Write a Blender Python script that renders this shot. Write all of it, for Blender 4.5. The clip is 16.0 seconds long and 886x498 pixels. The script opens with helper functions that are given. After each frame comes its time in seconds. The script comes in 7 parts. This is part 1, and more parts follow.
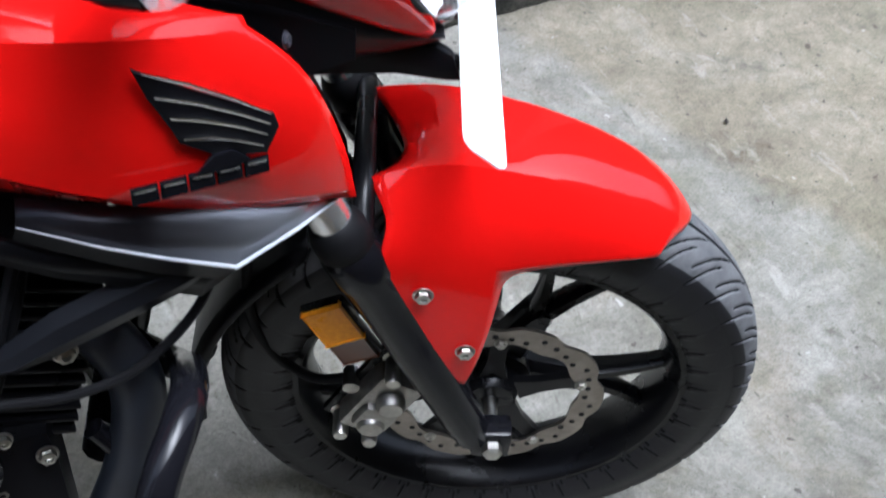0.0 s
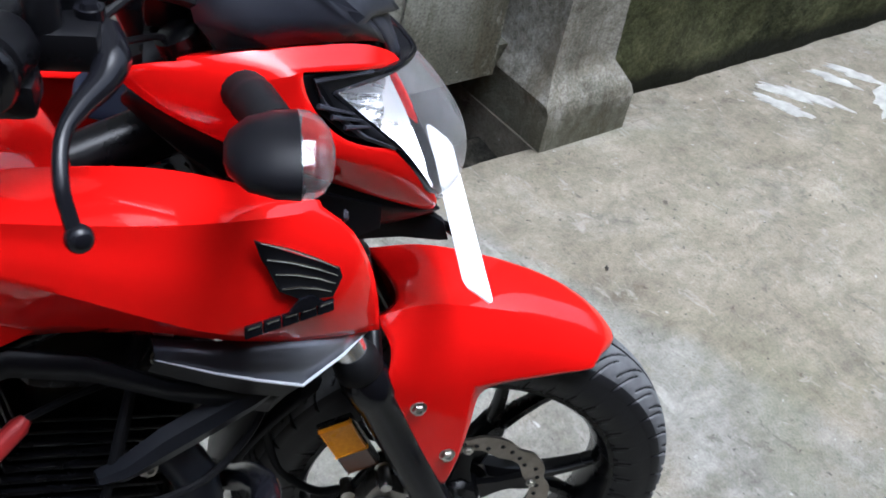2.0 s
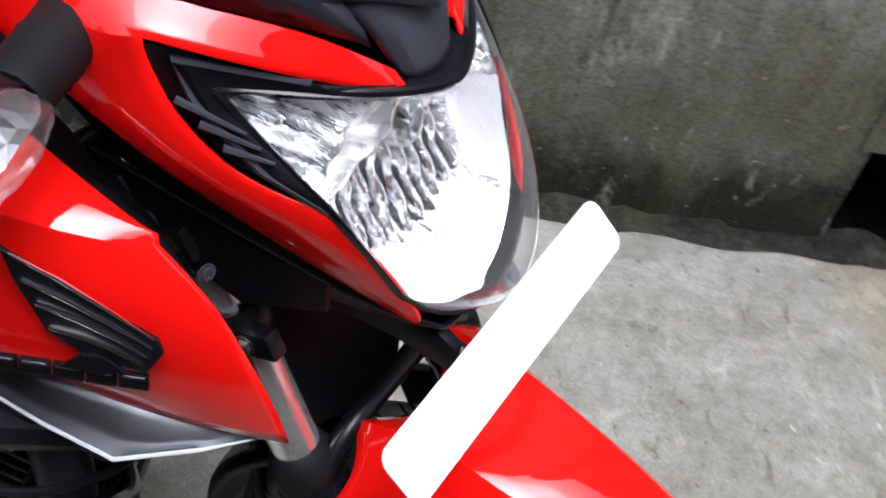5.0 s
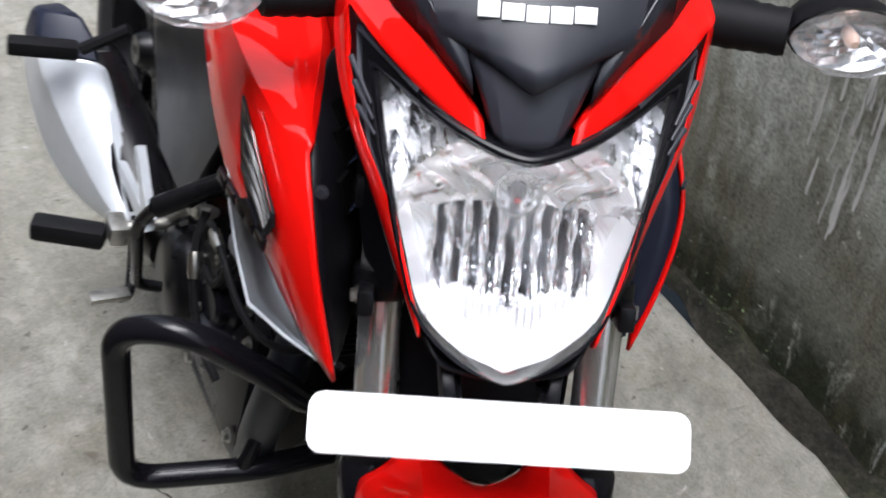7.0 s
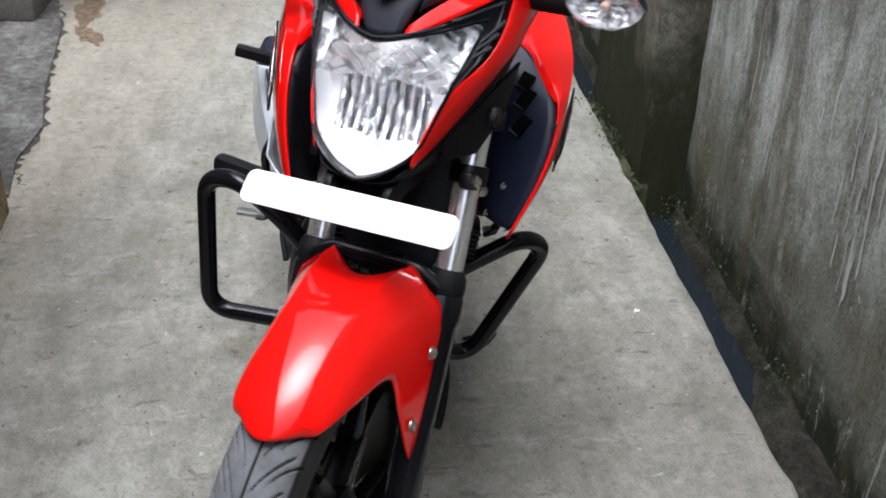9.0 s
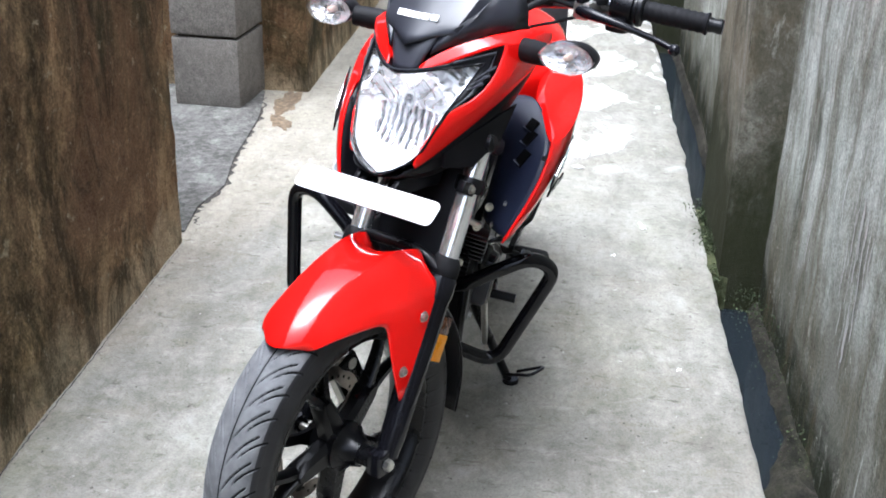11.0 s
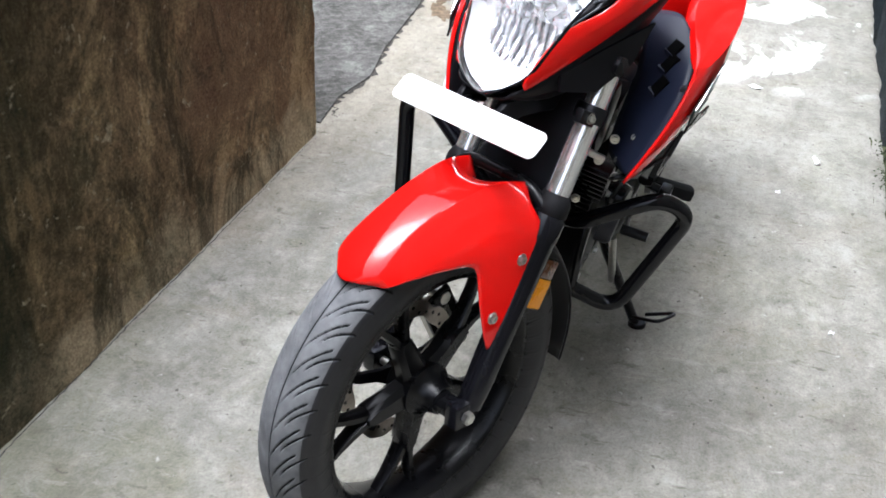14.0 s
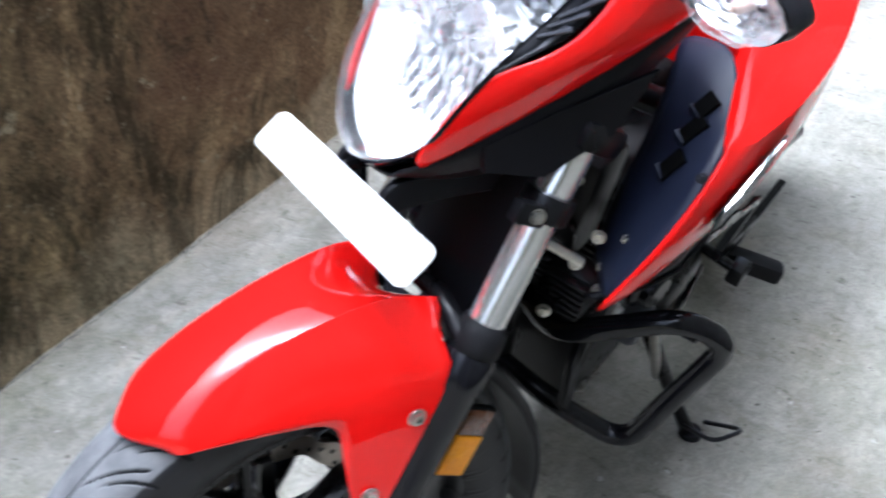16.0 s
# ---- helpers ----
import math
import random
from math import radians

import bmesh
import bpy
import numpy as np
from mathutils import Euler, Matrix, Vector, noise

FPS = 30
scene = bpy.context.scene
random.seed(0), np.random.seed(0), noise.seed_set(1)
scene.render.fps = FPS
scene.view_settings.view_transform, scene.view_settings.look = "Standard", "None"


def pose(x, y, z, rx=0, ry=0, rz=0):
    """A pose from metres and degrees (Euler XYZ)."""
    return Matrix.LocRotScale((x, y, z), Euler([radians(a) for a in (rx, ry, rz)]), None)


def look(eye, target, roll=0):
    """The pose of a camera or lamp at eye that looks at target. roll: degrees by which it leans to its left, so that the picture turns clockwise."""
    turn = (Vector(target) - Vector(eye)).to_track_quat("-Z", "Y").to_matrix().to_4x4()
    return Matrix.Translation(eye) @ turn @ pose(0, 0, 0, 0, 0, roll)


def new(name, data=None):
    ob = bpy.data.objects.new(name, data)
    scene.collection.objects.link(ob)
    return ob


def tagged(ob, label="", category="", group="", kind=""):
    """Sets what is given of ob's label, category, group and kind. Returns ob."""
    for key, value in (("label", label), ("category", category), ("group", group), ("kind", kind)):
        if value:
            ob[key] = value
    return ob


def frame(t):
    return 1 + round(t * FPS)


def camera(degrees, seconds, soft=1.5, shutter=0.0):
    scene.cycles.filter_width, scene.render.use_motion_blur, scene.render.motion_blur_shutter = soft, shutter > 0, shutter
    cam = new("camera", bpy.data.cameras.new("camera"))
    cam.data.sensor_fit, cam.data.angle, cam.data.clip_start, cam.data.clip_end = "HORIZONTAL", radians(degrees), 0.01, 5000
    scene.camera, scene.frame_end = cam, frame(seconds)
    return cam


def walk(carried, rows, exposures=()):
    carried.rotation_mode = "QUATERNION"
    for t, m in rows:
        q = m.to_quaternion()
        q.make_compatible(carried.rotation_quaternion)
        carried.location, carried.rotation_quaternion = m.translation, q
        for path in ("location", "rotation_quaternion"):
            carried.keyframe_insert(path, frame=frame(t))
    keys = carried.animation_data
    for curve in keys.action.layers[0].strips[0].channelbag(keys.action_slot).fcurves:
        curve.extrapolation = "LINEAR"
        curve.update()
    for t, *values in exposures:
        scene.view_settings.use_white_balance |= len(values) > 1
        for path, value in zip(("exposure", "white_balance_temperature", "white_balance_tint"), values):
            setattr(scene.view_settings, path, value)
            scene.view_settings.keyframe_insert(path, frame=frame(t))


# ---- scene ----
cam = camera(43.16, 16.0, soft=1.7, shutter=0.4)
PATH = [
    (0, -0.4548, -0.5286, 1.3169, 40.08, -6.96, -24.12),
    (0.5, -0.4952, -0.5409, 1.3838, 43.88, -7.98, -24.67),
    (1, -0.5294, -0.5782, 1.4142, 49.56, -6.80, -26.25),
    (1.5, -0.6010, -0.5894, 1.4206, 49.91, -8.24, -29.23),
    (2, -0.6991, -0.6485, 1.4805, 49.51, -10.20, -31.70),
    (2.5, -0.7584, -0.7218, 1.5319, 49.61, -9.11, -33.07),
    (3, -0.7218, -0.6901, 1.5045, 49.10, -7.18, -31.00),
    (3.5, -0.5180, -0.5867, 1.4307, 47.29, -3.95, -24.57),
    (3.7, -0.4381, -0.5601, 1.4225, 45.99, -3.20, -21.38),
    (5.8, 0.0333, -0.2614, 1.3448, 37.43, -5.59, 36.40),
    (6, 0.0790, -0.2383, 1.3500, 38.66, -4.27, 43.60),
    (6.5, 0.1739, -0.2143, 1.3876, 42.10, -3.77, 56.14),
    (7, 0.3819, -0.1917, 1.3912, 47.95, -3.48, 67.35),
    (7.5, 0.5787, -0.1912, 1.3988, 51.50, -3.71, 73.44),
    (8, 0.8188, -0.1824, 1.4167, 54.72, -4.50, 78.04),
    (8.5, 0.9829, -0.0566, 1.4183, 56.40, -3.54, 83.60),
    (8.7, 1.0352, 0.0369, 1.4237, 56.53, -2.00, 85.93),
    (10.8, 1.5567, 0.5220, 1.4128, 64.95, -1.13, 100.87),
    (11, 1.5860, 0.5371, 1.4251, 65.42, -1.18, 101.42),
    (11.5, 1.6632, 0.5576, 1.4476, 66.01, -1.76, 102.53),
    (12, 1.7073, 0.5715, 1.4559, 65.64, -2.19, 103.66),
    (12.5, 1.7261, 0.5819, 1.4511, 64.47, -2.48, 104.96),
    (13, 1.6716, 0.6193, 1.4481, 62.84, -2.18, 107.66),
    (13.5, 1.5196, 0.6523, 1.4421, 60.79, -1.48, 111.35),
    (14, 1.3249, 0.5951, 1.3878, 59.49, -1.92, 112.16),
    (14.5, 1.1833, 0.5666, 1.3528, 58.75, -2.88, 112.83),
    (15, 1.0211, 0.6105, 1.3411, 58.44, 0.76, 121.11),
    (15.5, 0.7870, 0.6422, 1.3105, 57.18, 1.48, 125.87),
    (16, 0.6125, 0.6355, 1.2764, 55.60, -1.72, 123.56),
]
EXPOSURES = [(0, 1.48, 5400, 10), (2.5, 1.37, 5400, 10), (3.7, 1.55, 5400, 10), (6.0, 1.20, 5970, 10), (6.5, 1.42, 5970, 10), (7.0, 1.12, 5920, 10), (8.5, 1.02, 5870, 10), (11.0, 1.97, 5580, 10), (13.0, 1.86, 5580, 10), (14.0, 1.78, 5720, 10), (14.5, 1.9, 5620, 10), (15.5, 2.85, 5570, 10), (16.0, 2.1, 5320, 10)]
walk(cam, [(t, pose(x, y, z, a, b, c)) for t, x, y, z, a, b, c in PATH], EXPOSURES)

# ---- light: an overcast day in a narrow alley ----
world = bpy.data.worlds.new("overcast_sky")
scene.world = world
world.use_nodes = True
wn = world.node_tree.nodes
sky = wn.new("ShaderNodeTexSky")
sky.sky_type, sky.sun_disc = "NISHITA", False
sky.sun_elevation, sky.sun_rotation = radians(80), radians(120)
sky.air_density, sky.dust_density = 1.0, 9.0
tone = wn.new("ShaderNodeHueSaturation")
tone.inputs["Saturation"].default_value = 0.45
world.node_tree.links.new(sky.outputs[0], tone.inputs["Color"])
world.node_tree.links.new(tone.outputs[0], wn["Background"].inputs["Color"])
wn["Background"].inputs["Strength"].default_value = 0.145
sun = new("sun", bpy.data.lights.new("sun", "SUN"))
sun.data.energy, sun.data.angle, sun.data.color = 0.7, radians(36), (1.0, 0.98, 0.95)
sun.matrix_world = look((0.60, -0.35, 4), (0, 0, 0))

# ---- materials ----
def node_mat(name, rough=0.5, metal=0.0):
    m = bpy.data.materials.new(name)
    m.use_nodes = True
    b = m.node_tree.nodes["Principled BSDF"]
    b.inputs["Roughness"].default_value = rough
    b.inputs["Metallic"].default_value = metal
    if rough > 0.8:
        b.inputs["Specular IOR Level"].default_value = 0.08
    return m, m.node_tree, b


def noise_tex(nt, scale, detail=6, rough=0.6, distort=0.0, stretch=(1, 1, 1)):
    co = nt.nodes.new("ShaderNodeTexCoord")
    mp = nt.nodes.new("ShaderNodeMapping")
    mp.inputs["Scale"].default_value = stretch
    n = nt.nodes.new("ShaderNodeTexNoise")
    n.inputs["Scale"].default_value, n.inputs["Detail"].default_value = scale, detail
    n.inputs["Roughness"].default_value, n.inputs["Distortion"].default_value = rough, distort
    nt.links.new(co.outputs["Object"], mp.inputs["Vector"])
    nt.links.new(mp.outputs["Vector"], n.inputs["Vector"])
    return n.outputs["Fac"]


def ramp(nt, fac, *stops):
    r = nt.nodes.new("ShaderNodeValToRGB")
    el = r.color_ramp.elements
    while len(el) < len(stops):
        el.new(0.5)
    for e, (p, c) in zip(el, stops):
        e.position = p
        e.color = (*c, 1) if len(c) == 3 else c
    nt.links.new(fac, r.inputs["Fac"])
    return r.outputs["Color"]


def blend(nt, a, b, fac, kind="MIX"):
    m = nt.nodes.new("ShaderNodeMix")
    m.data_type, m.blend_type = "RGBA", kind
    for sock, v in ((m.inputs[6], a), (m.inputs[7], b)):
        if isinstance(v, tuple):
            sock.default_value = (*v, 1)
        else:
            nt.links.new(v, sock)
    if isinstance(fac, float):
        m.inputs[0].default_value = fac
    else:
        nt.links.new(fac, m.inputs[0])
    return m.outputs[2]


def bump(nt, b, fac, strength, dist=0.002):
    n = nt.nodes.new("ShaderNodeBump")
    n.inputs["Strength"].default_value, n.inputs["Distance"].default_value = strength, dist
    nt.links.new(fac, n.inputs["Height"])
    old = b.inputs["Normal"].links
    if old:
        nt.links.new(old[0].from_socket, n.inputs["Normal"])
    nt.links.new(n.outputs["Normal"], b.inputs["Normal"])


def simple(name, color, rough, metal=0.0, vary=0.12, grain=0.0, scale=40.0, coat=0.0, spec=0.5):
    """A plain finish with slight mottling in colour and gloss, and fine relief."""
    m, nt, b = node_mat(name, rough, metal)
    f = noise_tex(nt, scale)
    lo = tuple(c * (1 - vary) for c in color)
    hi = tuple(min(1, c * (1 + vary)) for c in color)
    nt.links.new(ramp(nt, f, (0.3, lo), (0.7, hi)), b.inputs["Base Color"])
    g = noise_tex(nt, scale * 0.23, 8)
    nt.links.new(ramp(nt, g, (0.3, (rough * 0.85,) * 3), (0.75, (min(1, rough * 1.2),) * 3)), b.inputs["Roughness"])
    b.inputs["Coat Weight"].default_value = coat
    b.inputs["Coat Roughness"].default_value = 0.025
    b.inputs["Specular IOR Level"].default_value = spec
    if grain:
        bump(nt, b, noise_tex(nt, 900, 3), grain, 0.0006)
    return m


M_RED = simple("red_gloss_paint", (0.76, 0.004, 0.002), 0.5, vary=0.03, scale=4, coat=0.9, spec=0.02)
M_RED.node_tree.nodes["Principled BSDF"].inputs["Coat IOR"].default_value = 1.5
M_BLACKGLOSS = simple("black_gloss", (0.006, 0.006, 0.008), 0.16, coat=0.0, spec=0.26)
M_BLACK = simple("black_satin_metal", (0.0045, 0.0045, 0.0055), 0.28, spec=0.24)
M_PLASTIC = simple("black_grained_plastic", (0.005, 0.005, 0.0065), 0.38, grain=0.12, spec=0.16)
M_DARKGREY = simple("matt_graphite_plastic", (0.028, 0.029, 0.038), 0.40, grain=0.12)
M_NAVY = simple("blue_black_plastic", (0.011, 0.014, 0.029), 0.42, grain=0.12, spec=0.3)
# Crown tone: dust, plus the sky's sheen put into the base colour.
M_TREAD = simple("dusty_sheen_tread_rubber", (0.105, 0.107, 0.112), 0.8, vary=0.3, scale=30, grain=0.2, spec=0.2)
# Same rubber, darkened to colour in the shade of the grooves.
M_GROOVESHADE = simple("shaded_groove_rubber", (0.010, 0.010, 0.011), 0.9, spec=0.1)
M_RUBBER = simple("tyre_rubber", (0.014, 0.014, 0.016), 0.5, vary=0.25, scale=25, grain=0.2, spec=0.35)
M_GRIP = simple("soft_black_rubber", (0.007, 0.007, 0.008), 0.60, grain=0.2, spec=0.14)
M_CHROME = simple("chrome", (0.93, 0.93, 0.94), 0.14, 1.0, vary=0.03)
M_TUBE = simple("hard_chrome_tube", (0.97, 0.97, 0.97), 0.20, 0.88, vary=0.02)
M_STEEL = simple("zinc_steel", (0.55, 0.54, 0.50), 0.32, 1.0, vary=0.15, scale=120)
M_DISC = simple("brake_disc_steel", (0.30, 0.27, 0.24), 0.38, 1.0, vary=0.2, scale=60)
M_ALU = simple("cast_aluminium", (0.42, 0.41, 0.38), 0.45, 1.0, vary=0.2, scale=90, grain=0.2)
M_SILVER = simple("silver_paint", (0.56, 0.59, 0.63), 0.32, 0.2, vary=0.04, coat=0.4)
M_GREYPAINT = simple("gunmetal_paint", (0.085, 0.085, 0.095), 0.28, 0.8, vary=0.05)
M_WHITE = simple("white_plate_enamel", (0.86, 0.86, 0.86), 0.35, vary=0.02)
M_AMBER = simple("amber_reflector", (1.0, 0.36, 0.010), 0.3, vary=0.15, scale=200, coat=0.0, spec=0.2)
M_AMBERBULB = simple("amber_bulb", (0.74, 0.52, 0.42), 0.15, 0.3)
M_LETTER = simple("pale_lettering", (0.75, 0.75, 0.76), 0.35, vary=0.03)
M_REFLECTOR = simple("reflector_bowl", (0.97, 0.97, 0.98), 0.05, 1.0, vary=0.02)
# White bowl finish: the sky's reflection is put into the base colour.
M_SKYWHITEBOWL = simple("sky_white_reflector", (0.97, 0.97, 0.98), 0.20, 0.50, vary=0.02)
# Dark mirror: reflected dark surroundings are put into the base colour.
M_DARKMIRROR = simple("dark_mirror", (0.30, 0.30, 0.32), 0.08, 1.0, vary=0.3, scale=90)
M_CELL = simple("indicator_reflector", (0.62, 0.62, 0.64), 0.26, 0.85, vary=0.1, scale=80)
def ribbed(m, scale, strength):
    """Fine moulded ribs on a reflector."""
    nt = m.node_tree
    w, co = nt.nodes.new("ShaderNodeTexWave"), nt.nodes.new("ShaderNodeTexCoord")
    w.bands_direction = "DIAGONAL"
    w.inputs["Scale"].default_value, w.inputs["Distortion"].default_value = scale, 0.4
    nt.links.new(co.outputs["Object"], w.inputs["Vector"])
    bump(nt, nt.nodes["Principled BSDF"], w.outputs["Fac"], strength, 0.002)


def rippled(m, scale, strength):
    """Wandering ripples pressed into a mirror."""
    nt = m.node_tree
    bump(nt, nt.nodes["Principled BSDF"], noise_tex(nt, scale, 3, 0.6, 2.2), strength, 0.004)


ribbed(M_SKYWHITEBOWL, 130, 0.16)
rippled(M_REFLECTOR, 85, 0.50)


def span(nt, axis, at, width, amp=0.0, scale=2.0):
    """0 to 1 across a ragged border: the place along axis against at, the border's width, and how far it wanders."""
    co = nt.nodes.new("ShaderNodeTexCoord")
    dot = nt.nodes.new("ShaderNodeVectorMath")
    dot.operation = "DOT_PRODUCT"
    dot.inputs[1].default_value = axis
    nt.links.new(co.outputs["Object"], dot.inputs[0])
    wander = nt.nodes.new("ShaderNodeMath")
    wander.operation = "MULTIPLY_ADD"
    nt.links.new(noise_tex(nt, scale, 9, 0.68, 0.5), wander.inputs[0])
    wander.inputs[1].default_value = amp
    nt.links.new(dot.outputs["Value"], wander.inputs[2])
    mr = nt.nodes.new("ShaderNodeMapRange")
    mid = at + amp * 0.5
    mr.inputs["From Min"].default_value, mr.inputs["From Max"].default_value = mid - width / 2, mid + width / 2
    nt.links.new(wander.outputs[0], mr.inputs["Value"])
    return mr.outputs["Result"]


def cover(nt, c, colour, mask, amount=1.0):
    """Lay a colour over c where the mask is."""
    if amount < 1:
        mask = blend(nt, (0, 0, 0), mask, amount)
    return blend(nt, c, colour, mask)


def patches(nt, scale, lo, hi, detail=9, rough=0.66, distort=0.5, stretch=(1, 1, 1)):
    return ramp(nt, noise_tex(nt, scale, detail, rough, distort, stretch), (lo, (0, 0, 0)), (hi, (1, 1, 1)))


def concrete():
    """Trowelled concrete: grey, with bleached worn areas, grey-green damp, brown dust and short scratches along the path."""
    m, nt, b = node_mat("worn_concrete", 0.85)
    big = noise_tex(nt, 1.1, 8, 0.62, 0.8)
    mid = noise_tex(nt, 7, 10, 0.70, 0.5)
    grit = noise_tex(nt, 42, 8, 0.75, 0.3)
    fine = noise_tex(nt, 170, 5, 0.75)
    c = ramp(nt, big, (0.38, (0.180, 0.172, 0.150)), (0.50, (0.226, 0.219, 0.196)), (0.62, (0.272, 0.265, 0.243)))
    c = blend(nt, c, ramp(nt, mid, (0.36, (0.125, 0.120, 0.102)), (0.50, (0.216, 0.209, 0.187)), (0.64, (0.325, 0.317, 0.292))), 0.45)
    # older, browner slab ahead of the motorcycle
    old = span(nt, (0.93, 0.37, 0), 0.83, 0.05, 0.16, 3.0)
    c = cover(nt, c, blend(nt, c, (0.97, 0.90, 0.79), 1.0, "MULTIPLY"), old)
    c = cover(nt, c, (0.160, 0.160, 0.110), patches(nt, 1.9, 0.50, 0.66, 10, 0.70, 0.8), 0.50)
    c = cover(nt, c, (0.190, 0.163, 0.128), patches(nt, 3.1, 0.52, 0.66, 10, 0.70, 0.6), 0.45)
    c = cover(nt, c, (0.330, 0.324, 0.300), patches(nt, 2.6, 0.52, 0.66, 11, 0.74, 0.6), 0.35)
    c = cover(nt, c, (0.105, 0.100, 0.082), patches(nt, 5.0, 0.55, 0.67, 11, 0.74, 0.6), 0.60)
    c = cover(nt, c, (0.150, 0.140, 0.100), patches(nt, 11, 0.53, 0.66, 9, 0.72, 0.8), 0.45)
    # bleached foot traffic down the far path, damp green near the brown wall
    c = cover(nt, c, (0.300, 0.292, 0.265), span(nt, (-1, 0, 0), 1.1, 2.4, 1.6, 1.8), 0.40)
    c = cover(nt, c, (0.140, 0.143, 0.078), span(nt, (0.35, -1, 0), 0.62, 0.35, 0.7, 2.2), 0.62)
    c = cover(nt, c, (0.265, 0.232, 0.182), span(nt, (-0.25, -1, 0), 0.90, 0.22, 0.35, 4.0), 0.45)
    # a thin cement wash, worn through to islands, far down the path
    wash = patches(nt, 2.4, 0.505, 0.530, 9, 0.62, 0.5, (0.8, 1.2, 1))
    wash = blend(nt, wash, span(nt, (-1, 0, 0), 2.35, 0.25, 0.5, 2.0), 1.0, "MULTIPLY")
    wash = blend(nt, wash, span(nt, (0, 1, 0), 0.25, 0.10, 0.3, 3.0), 1.0, "MULTIPLY")
    c = cover(nt, c, (0.56, 0.555, 0.53), wash, 0.85)
    # scuffs drawn out along the path
    c = blend(nt, c, ramp(nt, noise_tex(nt, 9, 8, 0.72, 0.2, (0.35, 1, 1)), (0.36, (0.70, 0.69, 0.67)), (0.50, (1.0, 1.0, 1.0)), (0.64, (1.24, 1.24, 1.23))), 0.55, "MULTIPLY")
    c = blend(nt, c, ramp(nt, grit, (0.36, (0.70, 0.69, 0.66)), (0.50, (1.0, 1.0, 1.0)), (0.64, (1.22, 1.22, 1.21))), 0.50, "MULTIPLY")
    c = blend(nt, c, ramp(nt, fine, (0.34, (0.62, 0.62, 0.60)), (0.50, (0.99, 0.99, 0.99)), (0.66, (1.22, 1.22, 1.22))), 0.55, "MULTIPLY")
    c = blend(nt, c, (1.0, 1.0, 0.985), 1.0, "MULTIPLY")
    # pock marks drawn across the path by the trowel
    c = cover(nt, c, (0.085, 0.076, 0.058), patches(nt, 20, 0.58, 0.66, 8, 0.74, 0.5, (1.4, 0.7, 1)), 0.62)
    c = cover(nt, c, (0.37, 0.36, 0.325), patches(nt, 15, 0.57, 0.66, 9, 0.76, 0.5, (1.3, 0.7, 1)), 0.45)
    # small dark pits and pale chips
    c = cover(nt, c, (0.06, 0.053, 0.045), patches(nt, 46, 0.68, 0.71, 3, 0.55, 0.2), 0.7)
    c = cover(nt, c, (0.45, 0.445, 0.42), patches(nt, 31, 0.69, 0.72, 4, 0.6, 0.4), 0.6)
    nt.links.new(c, b.inputs["Base Color"])
    bump(nt, b, fine, 0.6, 0.003)
    bump(nt, b, grit, 0.5, 0.004)
    bump(nt, b, mid, 0.5, 0.008)
    return m


def brown_wall():
    """Brown render: ochre and buff where it is bare, black-green where the damp runs down, pale and sandy at its foot."""
    m, nt, b = node_mat("brown_mossy_render", 0.92)
    mid = noise_tex(nt, 8, 11, 0.74, 0.5, (1, 1, 0.6))
    fine = noise_tex(nt, 150, 5, 0.75)
    speck = noise_tex(nt, 30, 9, 0.80, 0.3)
    c = ramp(nt, mid, (0.36, (0.036, 0.028, 0.015)), (0.50, (0.130, 0.093, 0.048)), (0.64, (0.31, 0.225, 0.120)))
    c = blend(nt, c, ramp(nt, speck, (0.38, (0.018, 0.015, 0.009)), (0.52, (0.110, 0.078, 0.040)), (0.66, (0.36, 0.27, 0.15))), 0.50)
    # buff streaks that hang from above, rust-brown stains
    c = cover(nt, c, (0.50, 0.365, 0.19), patches(nt, 3.0, 0.50, 0.61, 11, 0.76, 0.7, (1, 1, 0.45)), 0.66)
    c = cover(nt, c, (0.40, 0.285, 0.135), patches(nt, 6.0, 0.53, 0.63, 11, 0.76, 0.6, (1, 1, 0.25)), 0.55)
    c = cover(nt, c, (0.150, 0.078, 0.042), span(nt, (-1, 0, 0), 0.62, 0.45, 0.8, 3.0), 0.50)
    c = cover(nt, c, (0.082, 0.044, 0.027), patches(nt, 1.9, 0.55, 0.66, 10, 0.70, 0.5), 0.55)
    # sandy foot with a ragged upper border
    c = cover(nt, c, (0.42, 0.335, 0.215), span(nt, (0, 0, -1), -0.11, 0.12, 0.40, 5.0), 0.80)
    # black damp, in runs and in broad clouds
    c = cover(nt, c, (0.013, 0.013, 0.008), patches(nt, 3.8, 0.51, 0.61, 11, 0.78, 0.8, (1, 1, 0.40)), 0.70)
    c = cover(nt, c, (0.016, 0.016, 0.009), patches(nt, 2.7, 0.52, 0.61, 11, 0.78, 0.8, (1, 1, 0.5)), 0.62)
    c = cover(nt, c, (0.020, 0.026, 0.012), patches(nt, 1.3, 0.51, 0.61, 11, 0.74, 0.9), 0.55)
    c = cover(nt, c, (0.014, 0.017, 0.009), span(nt, (1, 0, 0.30), -0.10, 0.40, 0.9, 2.2), 0.72)
    # lichen flecks
    c = cover(nt, c, (0.34, 0.30, 0.20), patches(nt, 24, 0.62, 0.68, 6, 0.68, 0.5), 0.60)
    c = blend(nt, c, ramp(nt, fine, (0.34, (0.35, 0.35, 0.35)), (0.50, (0.95, 0.95, 0.95)), (0.66, (1.5, 1.5, 1.5))), 0.75, "MULTIPLY")
    nt.links.new(c, b.inputs["Base Color"])
    bump(nt, b, fine, 0.6, 0.004)
    bump(nt, b, speck, 0.7, 0.007)
    bump(nt, b, mid, 0.8, 0.014)
    return m


